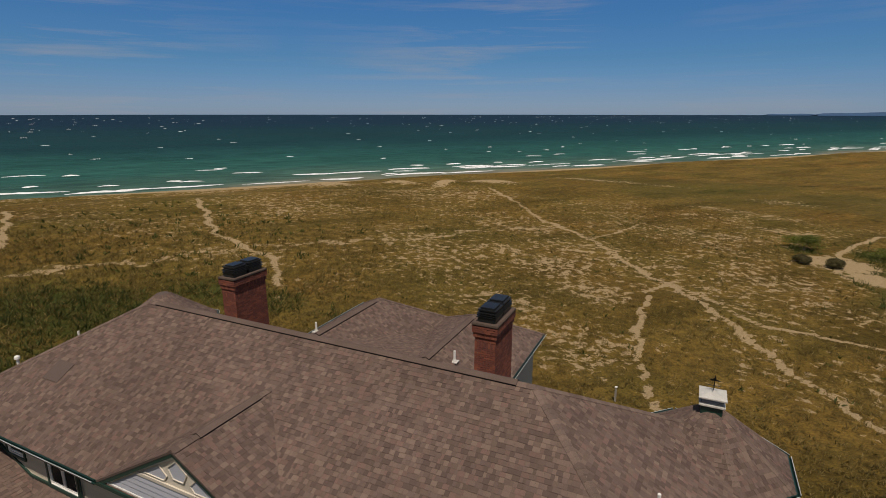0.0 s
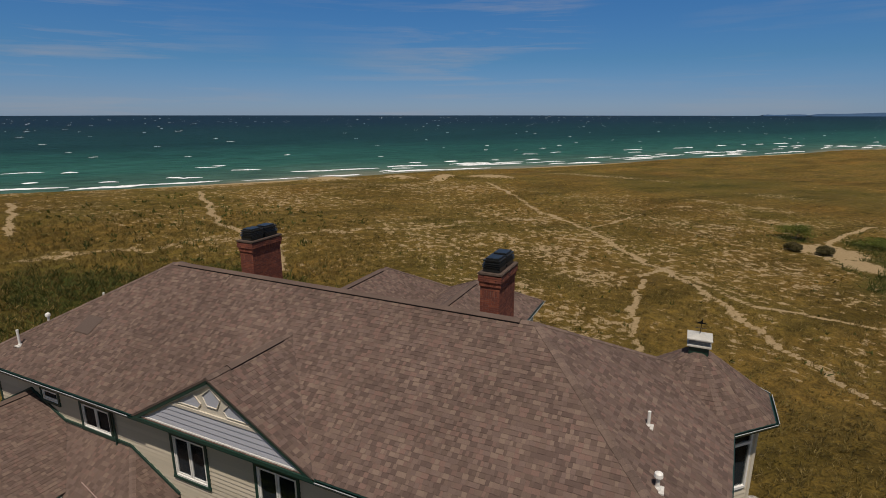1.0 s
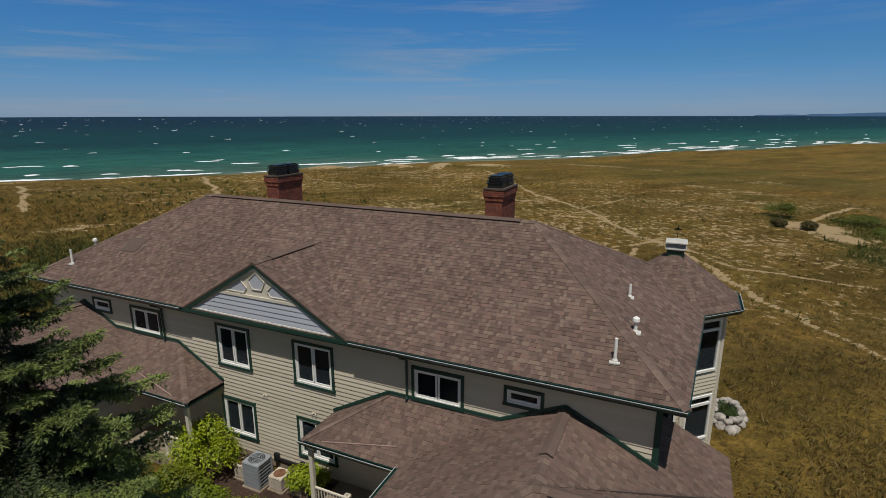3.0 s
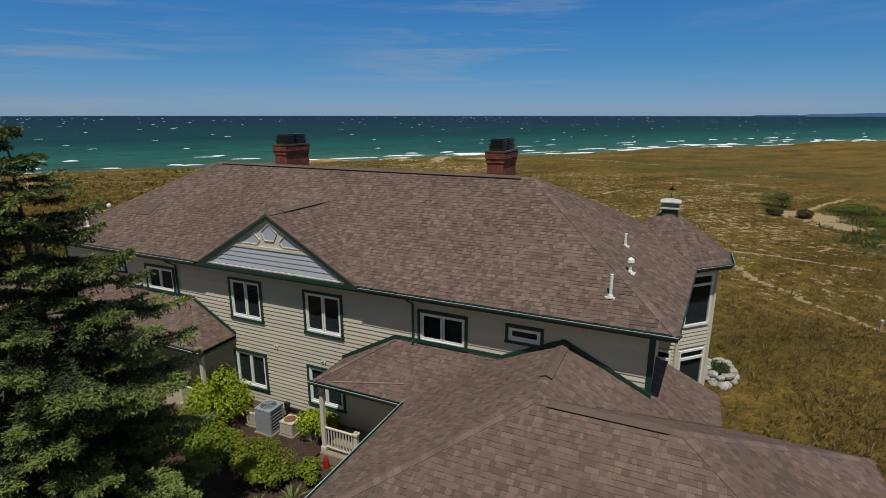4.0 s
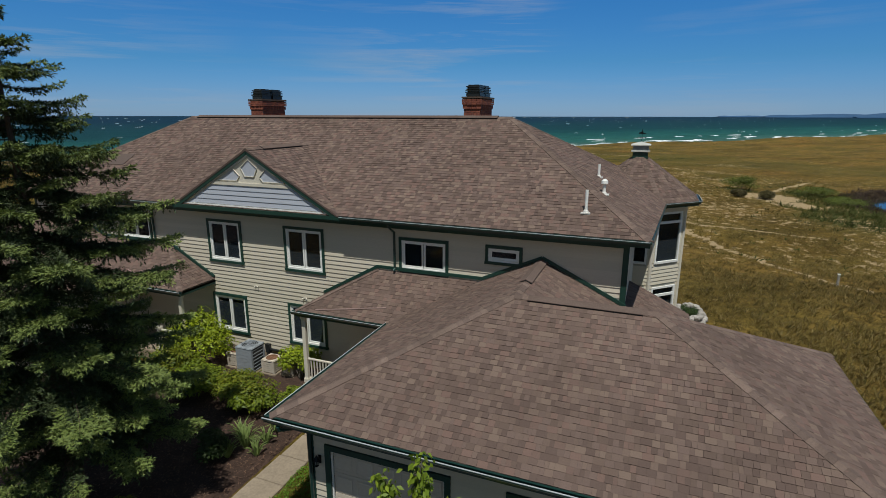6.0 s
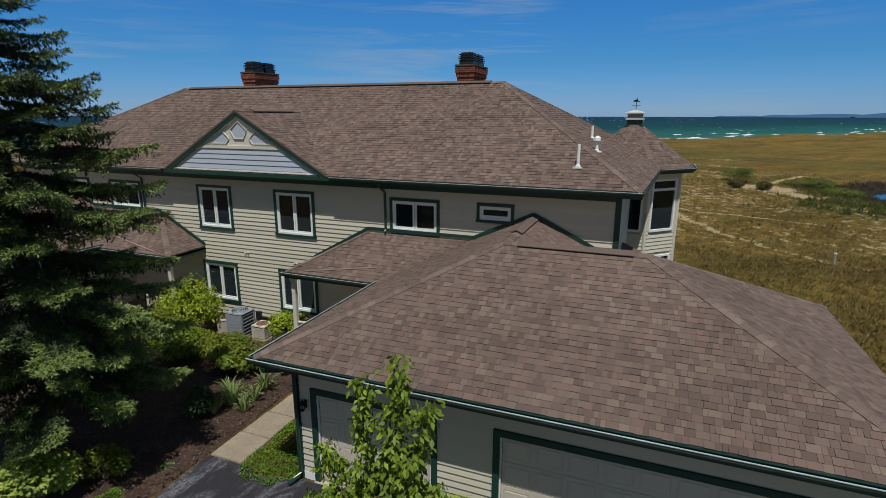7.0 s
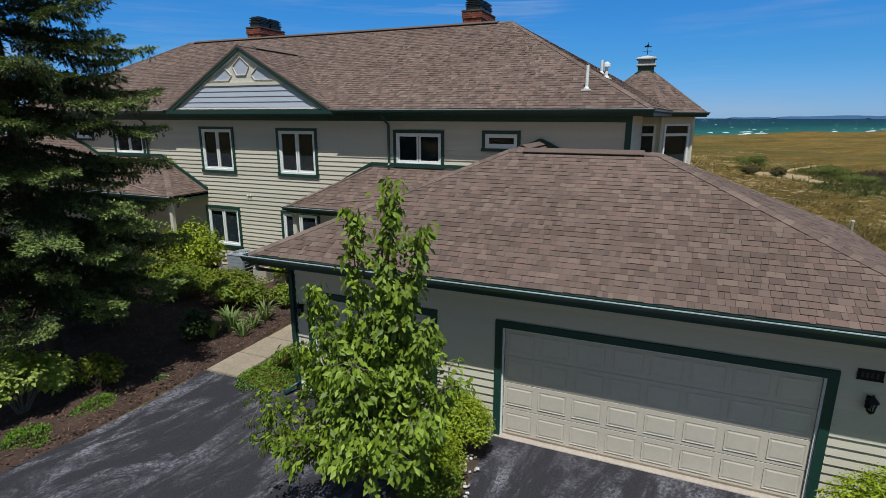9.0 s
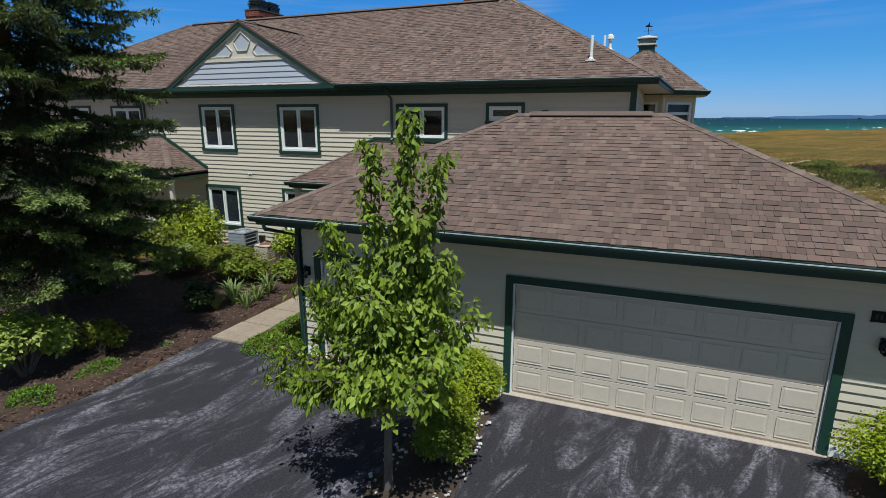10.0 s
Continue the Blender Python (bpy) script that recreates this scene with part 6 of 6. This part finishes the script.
def maple(x, y, z):
    g = np.random.default_rng(4)
    tr = thing("young_tree", (x, y, z), "slender young tree with bright drooping green leaves on the island", "tree")
    mesh_ob("trunk", *tube([(x, y, z - 0.1), (x + 0.01, y, 0.5), (x + 0.03, y + 0.01, 1.3), (x + 0.08, y + 0.02, 2.4), (x + 0.20, y, 3.6), (x + 0.32, y, 4.9)], [0.075, 0.058, 0.05, 0.04, 0.024, 0.008], 9), M_BARK, tr)
    P, A, S = [], [], []
    # main shoots: start height, direction, reach, tip height
    shoots = [(2.0, 180, 0.18, 4.70), (2.3, 0, 0.35, 5.03), (2.0, 0, 0.70, 4.55), (1.8, 185, 0.80, 3.66), (2.2, 345, 0.55, 3.85), (1.7, 195, 0.98, 2.92), (1.8, 355, 0.86, 3.38),
              (1.7, 5, 1.12, 2.66), (1.5, 190, 1.62, 1.98), (1.5, 202, 1.42, 1.72), (1.5, 165, 1.30, 2.25), (1.5, 215, 1.15, 1.80), (1.5, 238, 0.95, 1.95), (1.6, 270, 0.70, 2.10), (1.6, 300, 0.75, 2.00), (1.5, 325, 0.80, 1.90),
              (1.6, 340, 0.95, 2.30), (1.7, 80, 0.90, 2.40), (1.7, 120, 0.90, 2.50), (1.8, 150, 0.80, 2.90), (1.8, 40, 0.80, 2.70), (2.0, 275, 0.50, 3.00), (2.0, 200, 0.50, 3.10), (2.0, 20, 0.50, 3.20), (2.2, 90, 0.40, 3.40)]
    for h0, az, reach, h1 in shoots:
        a = radians(az)
        q0 = np.array([x + 0.05 * h0 / 2, y, h0])
        q2 = np.array([x + 0.05 + reach * math.cos(a), y + reach * math.sin(a), h1])
        q1 = (q0 + q2) / 2 + np.array([0.12 * math.cos(a), 0.12 * math.sin(a), 0.08])
        pts = [tuple((1 - u) ** 2 * q0 + 2 * u * (1 - u) * q1 + u * u * q2) for u in np.linspace(0, 1, 6)]
        limbs = [tube(pts, [0.022, 0.018, 0.015, 0.011, 0.008, 0.004], 6)]
        upright = (h1 - h0) > 1.1
        for u in np.linspace(0.22, 1.0, 15 if upright else 11):
            c0 = (1 - u) ** 2 * q0 + 2 * u * (1 - u) * q1 + u * u * q2
            sp_ = (0.085 if upright else 0.19) * (1.2 - 0.5 * u)
            for k in range(3):
                tw = c0 + g.normal(size=3) * sp_ * np.array([1, 1, 0.55])
                limbs.append(tube([tuple(c0), tuple(tw)], [0.006, 0.003], 4, False))
                m = g.integers(13, 20)
                P.append(tw + g.normal(size=(m, 3)) * 0.055)
                dd = g.normal(size=(m, 3)) * 0.55 + (tw - c0) * 1.5
                dd[:, 2] -= 0.95
                A.append(dd)
                S.append(g.uniform(0.085, 0.135, m))
        mesh_ob("limb", *join(limbs), M_BARK, tr)
    P, A, S = np.concatenate(P), np.concatenate(A), np.concatenate(S)
    leaves_mesh("crown", P, A, (P - np.array([x, y, 0])) * np.array([0.8, 0.8, 0.0]) + np.array([0, -0.25, 0.55]) + g.normal(size=P.shape) * 0.25, S, 0.50, M_LEAF_MAPLE, tr)


def spruce(x, y, z, H, R):
    """Tiers of boughs; each bough is a flat lobed fan of twigs and sprigs, all set with needles."""
    g = np.random.default_rng(9)
    tr = thing("spruce_tree", (x, y, z), "tall dense spruce tree with drooping dark boughs beside the drive", "tree")
    mesh_ob("trunk", *tube([(x, y, z - 0.2), (x, y, H * 0.3), (x + 0.03, y, H * 0.7), (x, y, H)], [0.19, 0.15, 0.07, 0.012], 9), M_SPRUCE_BARK, tr)
    sprigs = {"needles": [], "new_growth": []}      # foot, reach, needle count

    def sprig(p, d, n, lit_tip):
        sprigs["new_growth" if lit_tip else "needles"].append((*p, *d, n))
    h = 2.2
    up_v = np.array([0, 0, 1.0])
    while h < H - 0.10:
        f = 1 - h / H
        rr = R * min(1.0, (f / 0.39) ** 0.90) * (1.0 if f < 0.62 else 1.0 - 0.36 * (f - 0.62) / 0.38)
        nb = int(6 + 2 * min(1, f * 1.8))
        a0 = g.uniform(0, 6.28)
        for k in range(nb):
            a = a0 + 2 * math.pi * k / nb + g.normal() * 0.16
            L = max(0.14, rr * g.uniform(0.58, 1.02))
            hh = h + g.normal() * 0.13
            n = max(3, int(L / 0.15))
            dirv = np.array([math.cos(a), math.sin(a), 0.0])
            sidev = np.array([-math.sin(a), math.cos(a), 0.0])
            low = 0.10 + 0.36 * min(1, f * 1.4)
            pts = []
            for i in range(n + 1):
                u = i / n
                zz = hh + 0.28 * max(0, 0.35 - f) * L * u - low * L * (u ** 1.3) + 0.20 * L * u ** 3
                pts.append(np.array([x, y, zz]) + dirv * L * u + sidev * 0.05 * L * math.sin(3 * u + k))
            mesh_ob("bough", *tube([tuple(p) for p in pts], [0.028 * f + 0.006 - (0.022 * f + 0.004) * i / n for i in range(n + 1)], 4, False), M_SPRUCE_BARK, tr)
            broad = (0.08 + 0.21 * min(L, 2.6)) * g.uniform(0.7, 1.15)
            lobes = g.uniform(0, 6.28)
            tilt = g.normal() * 0.12
            for i in range(1, n + 1):
                u = i / n
                if u < 0.12 and L > 0.8:
                    continue
                ax = pts[i] - pts[i - 1]
                sprig(pts[i - 1], ax, 14, u > 0.7)
                for sg in (-1, 1):
                    wl = broad * math.sin(math.pi * min(1.0, 0.12 + 0.80 * u)) * (0.82 + 0.28 * math.sin(lobes + 9 * u * max(1.0, L / 1.6))) * g.uniform(0.85, 1.15) + 0.06
                    d = dirv * 0.72 + sidev * sg * 0.78 + up_v * (-0.10 - 0.25 * wl + sg * tilt + 0.10 * g.normal())
                    d /= np.linalg.norm(d)
                    m = max(1, int(wl / 0.085))
                    for q in range(m):
                        v = (q + 0.5) / m
                        foot = pts[i] + d * wl * v - up_v * 0.10 * wl * v * v
                        # outer sprigs take the paler, sunlit-looking tip colour
                        lit_tip = u > 0.5 and v > 0.4 or u > 0.78
                        sprig(foot, d * 0.10, 7, lit_tip)
                        for s2 in (-1, 1):
                            d2 = d * 0.75 + np.cross(up_v, d) * s2 * 0.7 + up_v * (0.05 + 0.12 * g.normal())
                            sprig(foot, d2 * 0.13 * g.uniform(0.7, 1.2), 8, lit_tip)
                        if f > 0.12 and g.random() < 0.45:       # twiglets hanging below the fan
                            sprig(foot, np.array([0.2 * d[0], 0.2 * d[1], -1.0]) * g.uniform(0.10, 0.24), 9, False)
            sprig(pts[-1], dirv * 0.16 + up_v * 0.03, 20, True)
        h += 0.23 + 0.30 * min(1, f * 1.9)
    sprig(np.array([x, y, H - 0.5]), up_v * 0.55, 60, True)
    for nm, mat in (("needles", M_NEEDLE), ("new_growth", M_NEEDLE_TIP)):
        q = np.array(sprigs[nm])
        q = np.repeat(q, q[:, 6].astype(int), axis=0)
        P = q[:, :3] + q[:, 3:6] * g.uniform(0, 1, (len(q), 1))
        A = q[:, 3:6] / np.linalg.norm(q[:, 3:6], axis=1, keepdims=True) * 0.8 + g.normal(size=P.shape) * 0.42
        leaves_mesh(nm, P, A, g.normal(size=P.shape) * 0.32 + up_v, g.uniform(0.7, 1.25, len(P)) * 0.085, 0.34, mat, tr)


def blades(x, y, z, n, ln, mat, seed, label, category="plant", group="strap-leaved plants", spread=0.75):
    g = np.random.default_rng(seed)
    ob = thing("iris_clump", (x, y, z), label, category, group)
    for k in range(n):
        a, t0 = g.uniform(0, 6.28), g.uniform(0.15, spread)
        d = Vector((math.cos(a), math.sin(a), 0))
        sd = Vector((-math.sin(a), math.cos(a), 0)) * 0.016
        L = ln * g.uniform(0.65, 1.15)
        b0 = Vector((x, y, z)) + d * 0.05
        p1 = b0 + d * L * t0 * 0.45 + Vector((0, 0, L * 0.55))
        p2 = b0 + d * L * t0 * 1.05 + Vector((0, 0, L * (0.92 - 0.5 * t0)))
        vs = [b0 - sd, b0 + sd, p1 + sd * 1.3, p1 - sd * 1.3, p2]
        mesh_ob("blade", [tuple(v) for v in vs], [(0, 1, 2, 3), (3, 2, 4)], mat, ob)


def cover(x0, x1, y0, y1, inside, n, leaf, mat, label, seed, z=DZ + 0.03, h=0.1):
    g = np.random.default_rng(seed)
    P = np.column_stack([g.uniform(x0, x1, n), g.uniform(y0, y1, n), np.zeros(n)])
    k = np.array([inside(p[0], p[1]) for p in P])
    P, k = P[k > 0], k[k > 0]
    P[:, 2] = z + h * np.minimum(1, k / 0.25) * g.uniform(0.3, 1.0, len(P))
    A = g.normal(size=P.shape) + np.array([0, 0, 0.4])
    ob = leaves_mesh("groundcover", P, A, np.array([0, 0, 1.0]) + g.normal(size=P.shape) * 0.5, g.uniform(0.6, 1.3, len(P)) * leaf, 0.6, mat, None)
    return tagged(ob, label, "groundcover", kind="stuff")


maple(-0.66, -2.30, DZ)
shrub(4.3, 18.55, -0.05, 0.42, 0.7, 0.62, M_LEAF_DARK, "dark green plant inside the ring of boulders", 1500, 0.05, 48, 0.1, 10)
spruce(-9.85, -0.75, 0.0, 11.15, 3.2)
shrub(-0.32, 0.25, DZ, 0.62, 0.50, 1.30, M_LEAF_LIME, "dense lime-green shrub against the garage wall", 9000, 0.036, 31, 0.1, 34)
shrub(-0.42, -0.85, DZ, 0.55, 0.60, 1.10, M_LEAF_LIME, "lime-green shrub on the planting island", 8000, 0.036, 32, 0.1, 30)
shrub(-0.12, -1.45, DZ, 0.50, 0.55, 0.95, M_LEAF_MID, "low green shrub at the foot of the young tree", 6500, 0.036, 33, 0.1, 26)
shrub(6.0, 0.20, DZ, 0.90, 0.66, 1.50, M_LEAF_LIME, "rounded lime-green shrub beside the garage door", 11000, 0.038, 34, 0.1, 38)
shrub(-13.5, 6.45, 0.0, 1.25, 0.95, 2.1, M_LEAF_LIME, "large bright green shrub by the house windows", 4200, 0.085, 35, 0.35, 20, 0.5)
shrub(-9.05, 6.75, 0.0, 0.72, 0.60, 1.35, M_LEAF_LIME, "bright green shrub beside the porch post", 2400, 0.08, 36, 0.3, 13, 0.5)
shrub(-11.7, 4.5, 0.0, 0.85, 0.8, 1.15, M_LEAF_MID, "leafy green shrub in the mulch bed", 3000, 0.085, 37, 0.3, 15, 0.55)
shrub(-12.9, 4.8, 0.0, 0.8, 0.8, 1.55, M_LEAF_GOLD, "yellow-green shrub in the mulch bed", 2400, 0.08, 38, 0.3, 13)
shrub(-9.75, 4.75, 0.0, 1.0, 0.8, 1.12, M_LEAF_GOLD, "spreading gold-green shrub in front of the condensers", 3400, 0.075, 39, 0.2, 17)
shrub(-9.15, 4.25, 0.0, 0.70, 0.6, 0.95, M_LEAF_MID, "loose green shrub in the mulch bed", 1600, 0.085, 40, 0.3, 10)
shrub(-8.1, 5.0, 0.0, 0.45, 0.4, 0.7, M_LEAF_MID, "small green shrub near the walkway", 900, 0.08, 41, 0.2, 8)
shrub(-8.85, -2.1, 0.0, 0.75, 0.75, 1.35, M_LEAF_VAR, "pale variegated shrub at the edge of the drive", 3200, 0.085, 42, 0.1, 16)
shrub(-8.55, -0.75, 0.0, 0.5, 0.45, 0.75, M_LEAF_GOLD, "small yellow-green shrub under the spruce", 900, 0.07, 43, 0.1, 9)
shrub(-8.75, 2.0, 0.0, 0.55, 0.5, 0.8, M_LEAF_DARK, "dark low shrub in the shade of the spruce", 1100, 0.08, 44, 0.1, 9)
shrub(-14.6, 3.6, 0.0, 1.5, 1.3, 2.0, M_LEAF_DARK, "dark shrub behind the spruce", 2600, 0.1, 45, 0.1, 16)
shrub(-12.2, 1.8, 0.0, 1.2, 1.1, 1.3, M_LEAF_DARK, "dark shrub in the shade of the spruce", 2200, 0.09, 46, 0.1, 14)
for k, (x, y, n, ln) in enumerate(((-8.05, 2.75, 46, 0.62), (-7.75, 3.75, 40, 0.6), (-8.45, 3.05, 34, 0.55), (-7.5, 2.55, 24, 0.45), (-7.65, 3.15, 26, 0.45), (-8.2, 2.2, 26, 0.5))):
    blades(x, y, 0.0, int(n * 1.2), ln * 1.25, M_IRIS, 60 + k, "clump of strap-leaved iris in the mulch")


def in_lawn(x, y):
    return min(0.95 - math.hypot((x + 5.25) / 1.0, 0) if y > 1.1 else 0.80 - math.hypot((x + 5.3), (y - 1.1) / 0.9), x + 6.03, -4.52 - x, 4.2 - y) + 0.06 * math.sin(9 * x + 5 * y)


cover(-6.1, -4.45, 0.1, 4.2, in_lawn, 9000, 0.05, M_COVER, "mat of low green groundcover beside the walkway", 71)
cover(-8.6, -7.2, -3.2, -1.9, lambda x, y: 0.42 - math.hypot((x + 7.85) / 1.1, (y + 2.6) / 0.9) + 0.05 * math.sin(11 * x), 3800, 0.05, M_COVER, "low green groundcover patch at the bed's edge", 72, 0.0, 0.16)
cover(-8.4, -7.2, -2.0, -0.6, lambda x, y: 0.36 - math.hypot((x + 7.75) / 0.9, (y + 1.35) / 1.25) + 0.05 * math.sin(11 * x), 3000, 0.05, M_COVER, "low green groundcover patch at the bed's edge", 73, 0.0, 0.16)
cover(-7.9, -7.2, -0.3, 0.3, lambda x, y: 0.16 - math.hypot(x + 7.55, y) + 0.03 * math.sin(15 * x), 900, 0.045, M_IRIS, "small grey-green seedling in the mulch", 74, 0.0, 0.16)

# ---------------- dune plants and pond ----------------
M_TUFT = leaf_material("dry_beach_grass", [(0.15, 0.105, 0.026), (0.25, 0.175, 0.05), (0.19, 0.145, 0.032), (0.34, 0.25, 0.10), (0.12, 0.10, 0.022)], 0.8, 0.3)
M_TUFT_GREEN = leaf_material("green_marsh_grass", [(0.055, 0.068, 0.014), (0.095, 0.108, 0.022), (0.072, 0.084, 0.018)], 0.8, 0.25)
gen = np.random.default_rng(77)


def tufts(name, label, n, x0, x1, y0, y1, h0, h1, blade_w, mat, want):
    x, y = gen.uniform(x0, x1, n), gen.uniform(y0, y1, n)
    keep = want(x, y) > gen.random(n)
    x, y = x[keep], y[keep]
    m = len(x)
    if not m:
        return
    k = 6
    sz = gen.uniform(h0, h1, m)
    px = np.repeat(x, k) + gen.normal(size=m * k) * np.repeat(sz, k) * 0.28
    py = np.repeat(y, k) + gen.normal(size=m * k) * np.repeat(sz, k) * 0.28
    pz = ground_height(px, py) - 0.03
    P = np.column_stack([px, py, pz])
    A = gen.normal(size=P.shape) * 0.75
    A[:, 2] = 1.0
    A[:, 0] += 0.25
    S = np.repeat(sz, k) * gen.uniform(0.6, 1.15, m * k)
    ob = leaves_mesh(name, P, A, gen.normal(size=P.shape) + np.array([0, 0, 0.2]), S, blade_w, mat, None)
    tagged(ob, label, "grass", kind="stuff")


def clear(x, y):
    """1 on open dune ground, 0 on buildings, yard, trails and water."""
    ok = ((y > 19) | (x > 8) | (x < -27) | ((x > 4.0) & (y > 10.8))) & ~((y < 1.2) & (x > -7)) & (shore(x, y) > 24)
    return ok * np.clip(1.05 - 1.25 * sand_mask(x, y), 0.0, 1) * (np.hypot((x - POND[0]) / 7.5, (y - POND[1]) / 11.0) > 1.0)


patchy = lambda x, y: 0.35 + 0.65 * (np.sin(x * 0.31 + 2 * np.sin(y * 0.17)) * np.sin(y * 0.27 + 1.5 * np.sin(x * 0.13)) > -0.25)
tufts("dune_grass", "dry tan-green beach grass on the near dunes", 26000, -34, 30, 10.8, 50, 0.16, 0.40, 0.13, M_TUFT, lambda x, y: clear(x, y) * patchy(x, y))
tufts("dune_grass", "dry beach grass over the middle dunes", 26000, -75, 48, 45, 130, 0.22, 0.5, 0.13, M_TUFT, lambda x, y: clear(x, y) * patchy(x, y) * (1 - sstep(75, 125, y)) * (1 - sstep(50, 75, -x)))
tufts("dune_grass", "rough grass at the side of the house", 9000, 7.2, 34, 3, 20, 0.16, 0.38, 0.13, M_TUFT, lambda x, y: clear(x, y) * 0.9)
tufts("marsh_grass", "dense green grass in the damp hollows", 30000, -62, 48, 14, 100, 0.4, 0.9, 0.10, M_TUFT_GREEN, lambda x, y: clear(x, y) * np.clip(lush_mask(x, y) * 1.3 - 0.2, 0, 1))
tufts("dune_grass", "dry beach grass on the far dunes", 12000, -100, -30, 14, 60, 0.3, 0.6, 0.12, M_TUFT, lambda x, y: clear(x, y) * (1 - sstep(60, 95, -x)) * (1 - sstep(40, 60, y)))

M_SEDGE = leaf_material("brown_sedge", [(0.060, 0.040, 0.030), (0.095, 0.065, 0.050), (0.075, 0.055, 0.035)], 0.8, 0.2)
tufts("brown_sedge", "dull brown sedge round the pond", 9000, 24, 48, 60, 100, 0.4, 0.8, 0.12, M_SEDGE, lambda x, y: clear(x, y) * (1 - sstep(1.15, 1.5, np.hypot((x - POND[0]) / 8.5, (y - POND[1]) / 13.0))))

M_POND = material("pond_water", (0.02, 0.035, 0.05), 0.06, 0.1, 0.5, 0.2, 0.05, 3, spec=0.6)
pts = [(POND[0] + 8.5 * math.cos(k * 0.2094) * (1 + 0.10 * math.sin(3 * k * 0.2094)), POND[1] + 13.5 * math.sin(k * 0.2094)) for k in range(30)]
tagged(mesh_ob("pond", [(x, y, -3.02) for x, y in pts], [tuple(range(30))], M_POND), "small still pond among the dunes", "pond", kind="structure")

M_LEAF_DUNE = leaf_material("juniper_leaf", [(0.07, 0.09, 0.012), (0.14, 0.165, 0.020), (0.10, 0.125, 0.016)])
M_LEAF_BROWN = leaf_material("brown_olive_leaf", [(0.07, 0.058, 0.018), (0.12, 0.095, 0.03), (0.09, 0.08, 0.02)])
for k, (x, y, rx, ry, h, m) in enumerate(((15.0, 85.2, 2.5, 1.7, 2.5, M_LEAF_DUNE), (13.6, 77.0, 0.9, 0.8, 1.2, M_LEAF_BROWN), (17.0, 76.6, 1.0, 0.8, 1.3, M_LEAF_BROWN), (25.0, 86, 2.8, 2.6, 1.4, M_LEAF_DUNE), (27.0, 79, 2.4, 2.6, 1.2, M_LEAF_DUNE))):
    shrub(x, y, gz(x, y) - 0.1, rx, ry, h, m, "low brown-olive bush beside bare sand" if m == M_LEAF_BROWN else "wind-shaped green juniper thicket on the dunes", 3400, 0.12, 90 + k, 0.0, 18, 0.5)

M_WOOD = material("weathered_wood", (0.30, 0.27, 0.23), 0.9, 0.25, 10, 2.0, 0.4, 30, stretch=(1, 1, 0.2))
for x, y, h in ((-2.65, 30.3, 1.0), (13.3, 30.2, 0.8)):
    ps = thing("wooden_stake", (x, y, gz(x, y)), "weathered pale wooden stake standing in the dune grass", "stake", "dune stakes")
    mesh_ob("shaft", *bevelled(x - 0.06, x + 0.06, y - 0.06, y + 0.06, gz(x, y) - 0.2, gz(x, y) + h - 0.08, 0.012), M_WOOD, ps)
    mesh_ob("cap", *bevelled(x - 0.075, x + 0.075, y - 0.075, y + 0.075, gz(x, y) + h - 0.08, gz(x, y) + h - 0.02, 0.01), M_WHITE, ps)
tufts("dark_tussocks", "scattered dark tussocks on the pale dune flat", 900, -80, -38, 28, 62, 0.45, 0.8, 0.22, M_TUFT_GREEN, lambda x, y: clear(x, y) * 0.35)
tufts("dark_tussocks", "scattered dark tussocks among the bare sand", 1500, -35, 30, 34, 95, 0.25, 0.48, 0.22, M_TUFT_GREEN, lambda x, y: clear(x, y) * 0.4)

# ---------------- shingles nearest to the walk, one by one ----------------
for s, rf in SINGLES[:300]:
    o = mesh_ob("shingle", s, TILE_F, M_SHINGLE_ONE, rf)
if len(SINGLES) > 300:
    tagged(mesh_ob("shingles", *join([(s, TILE_F) for s, _ in SINGLES[300:]]), M_SHINGLE, SINGLES[0][1]), kind="stuff")
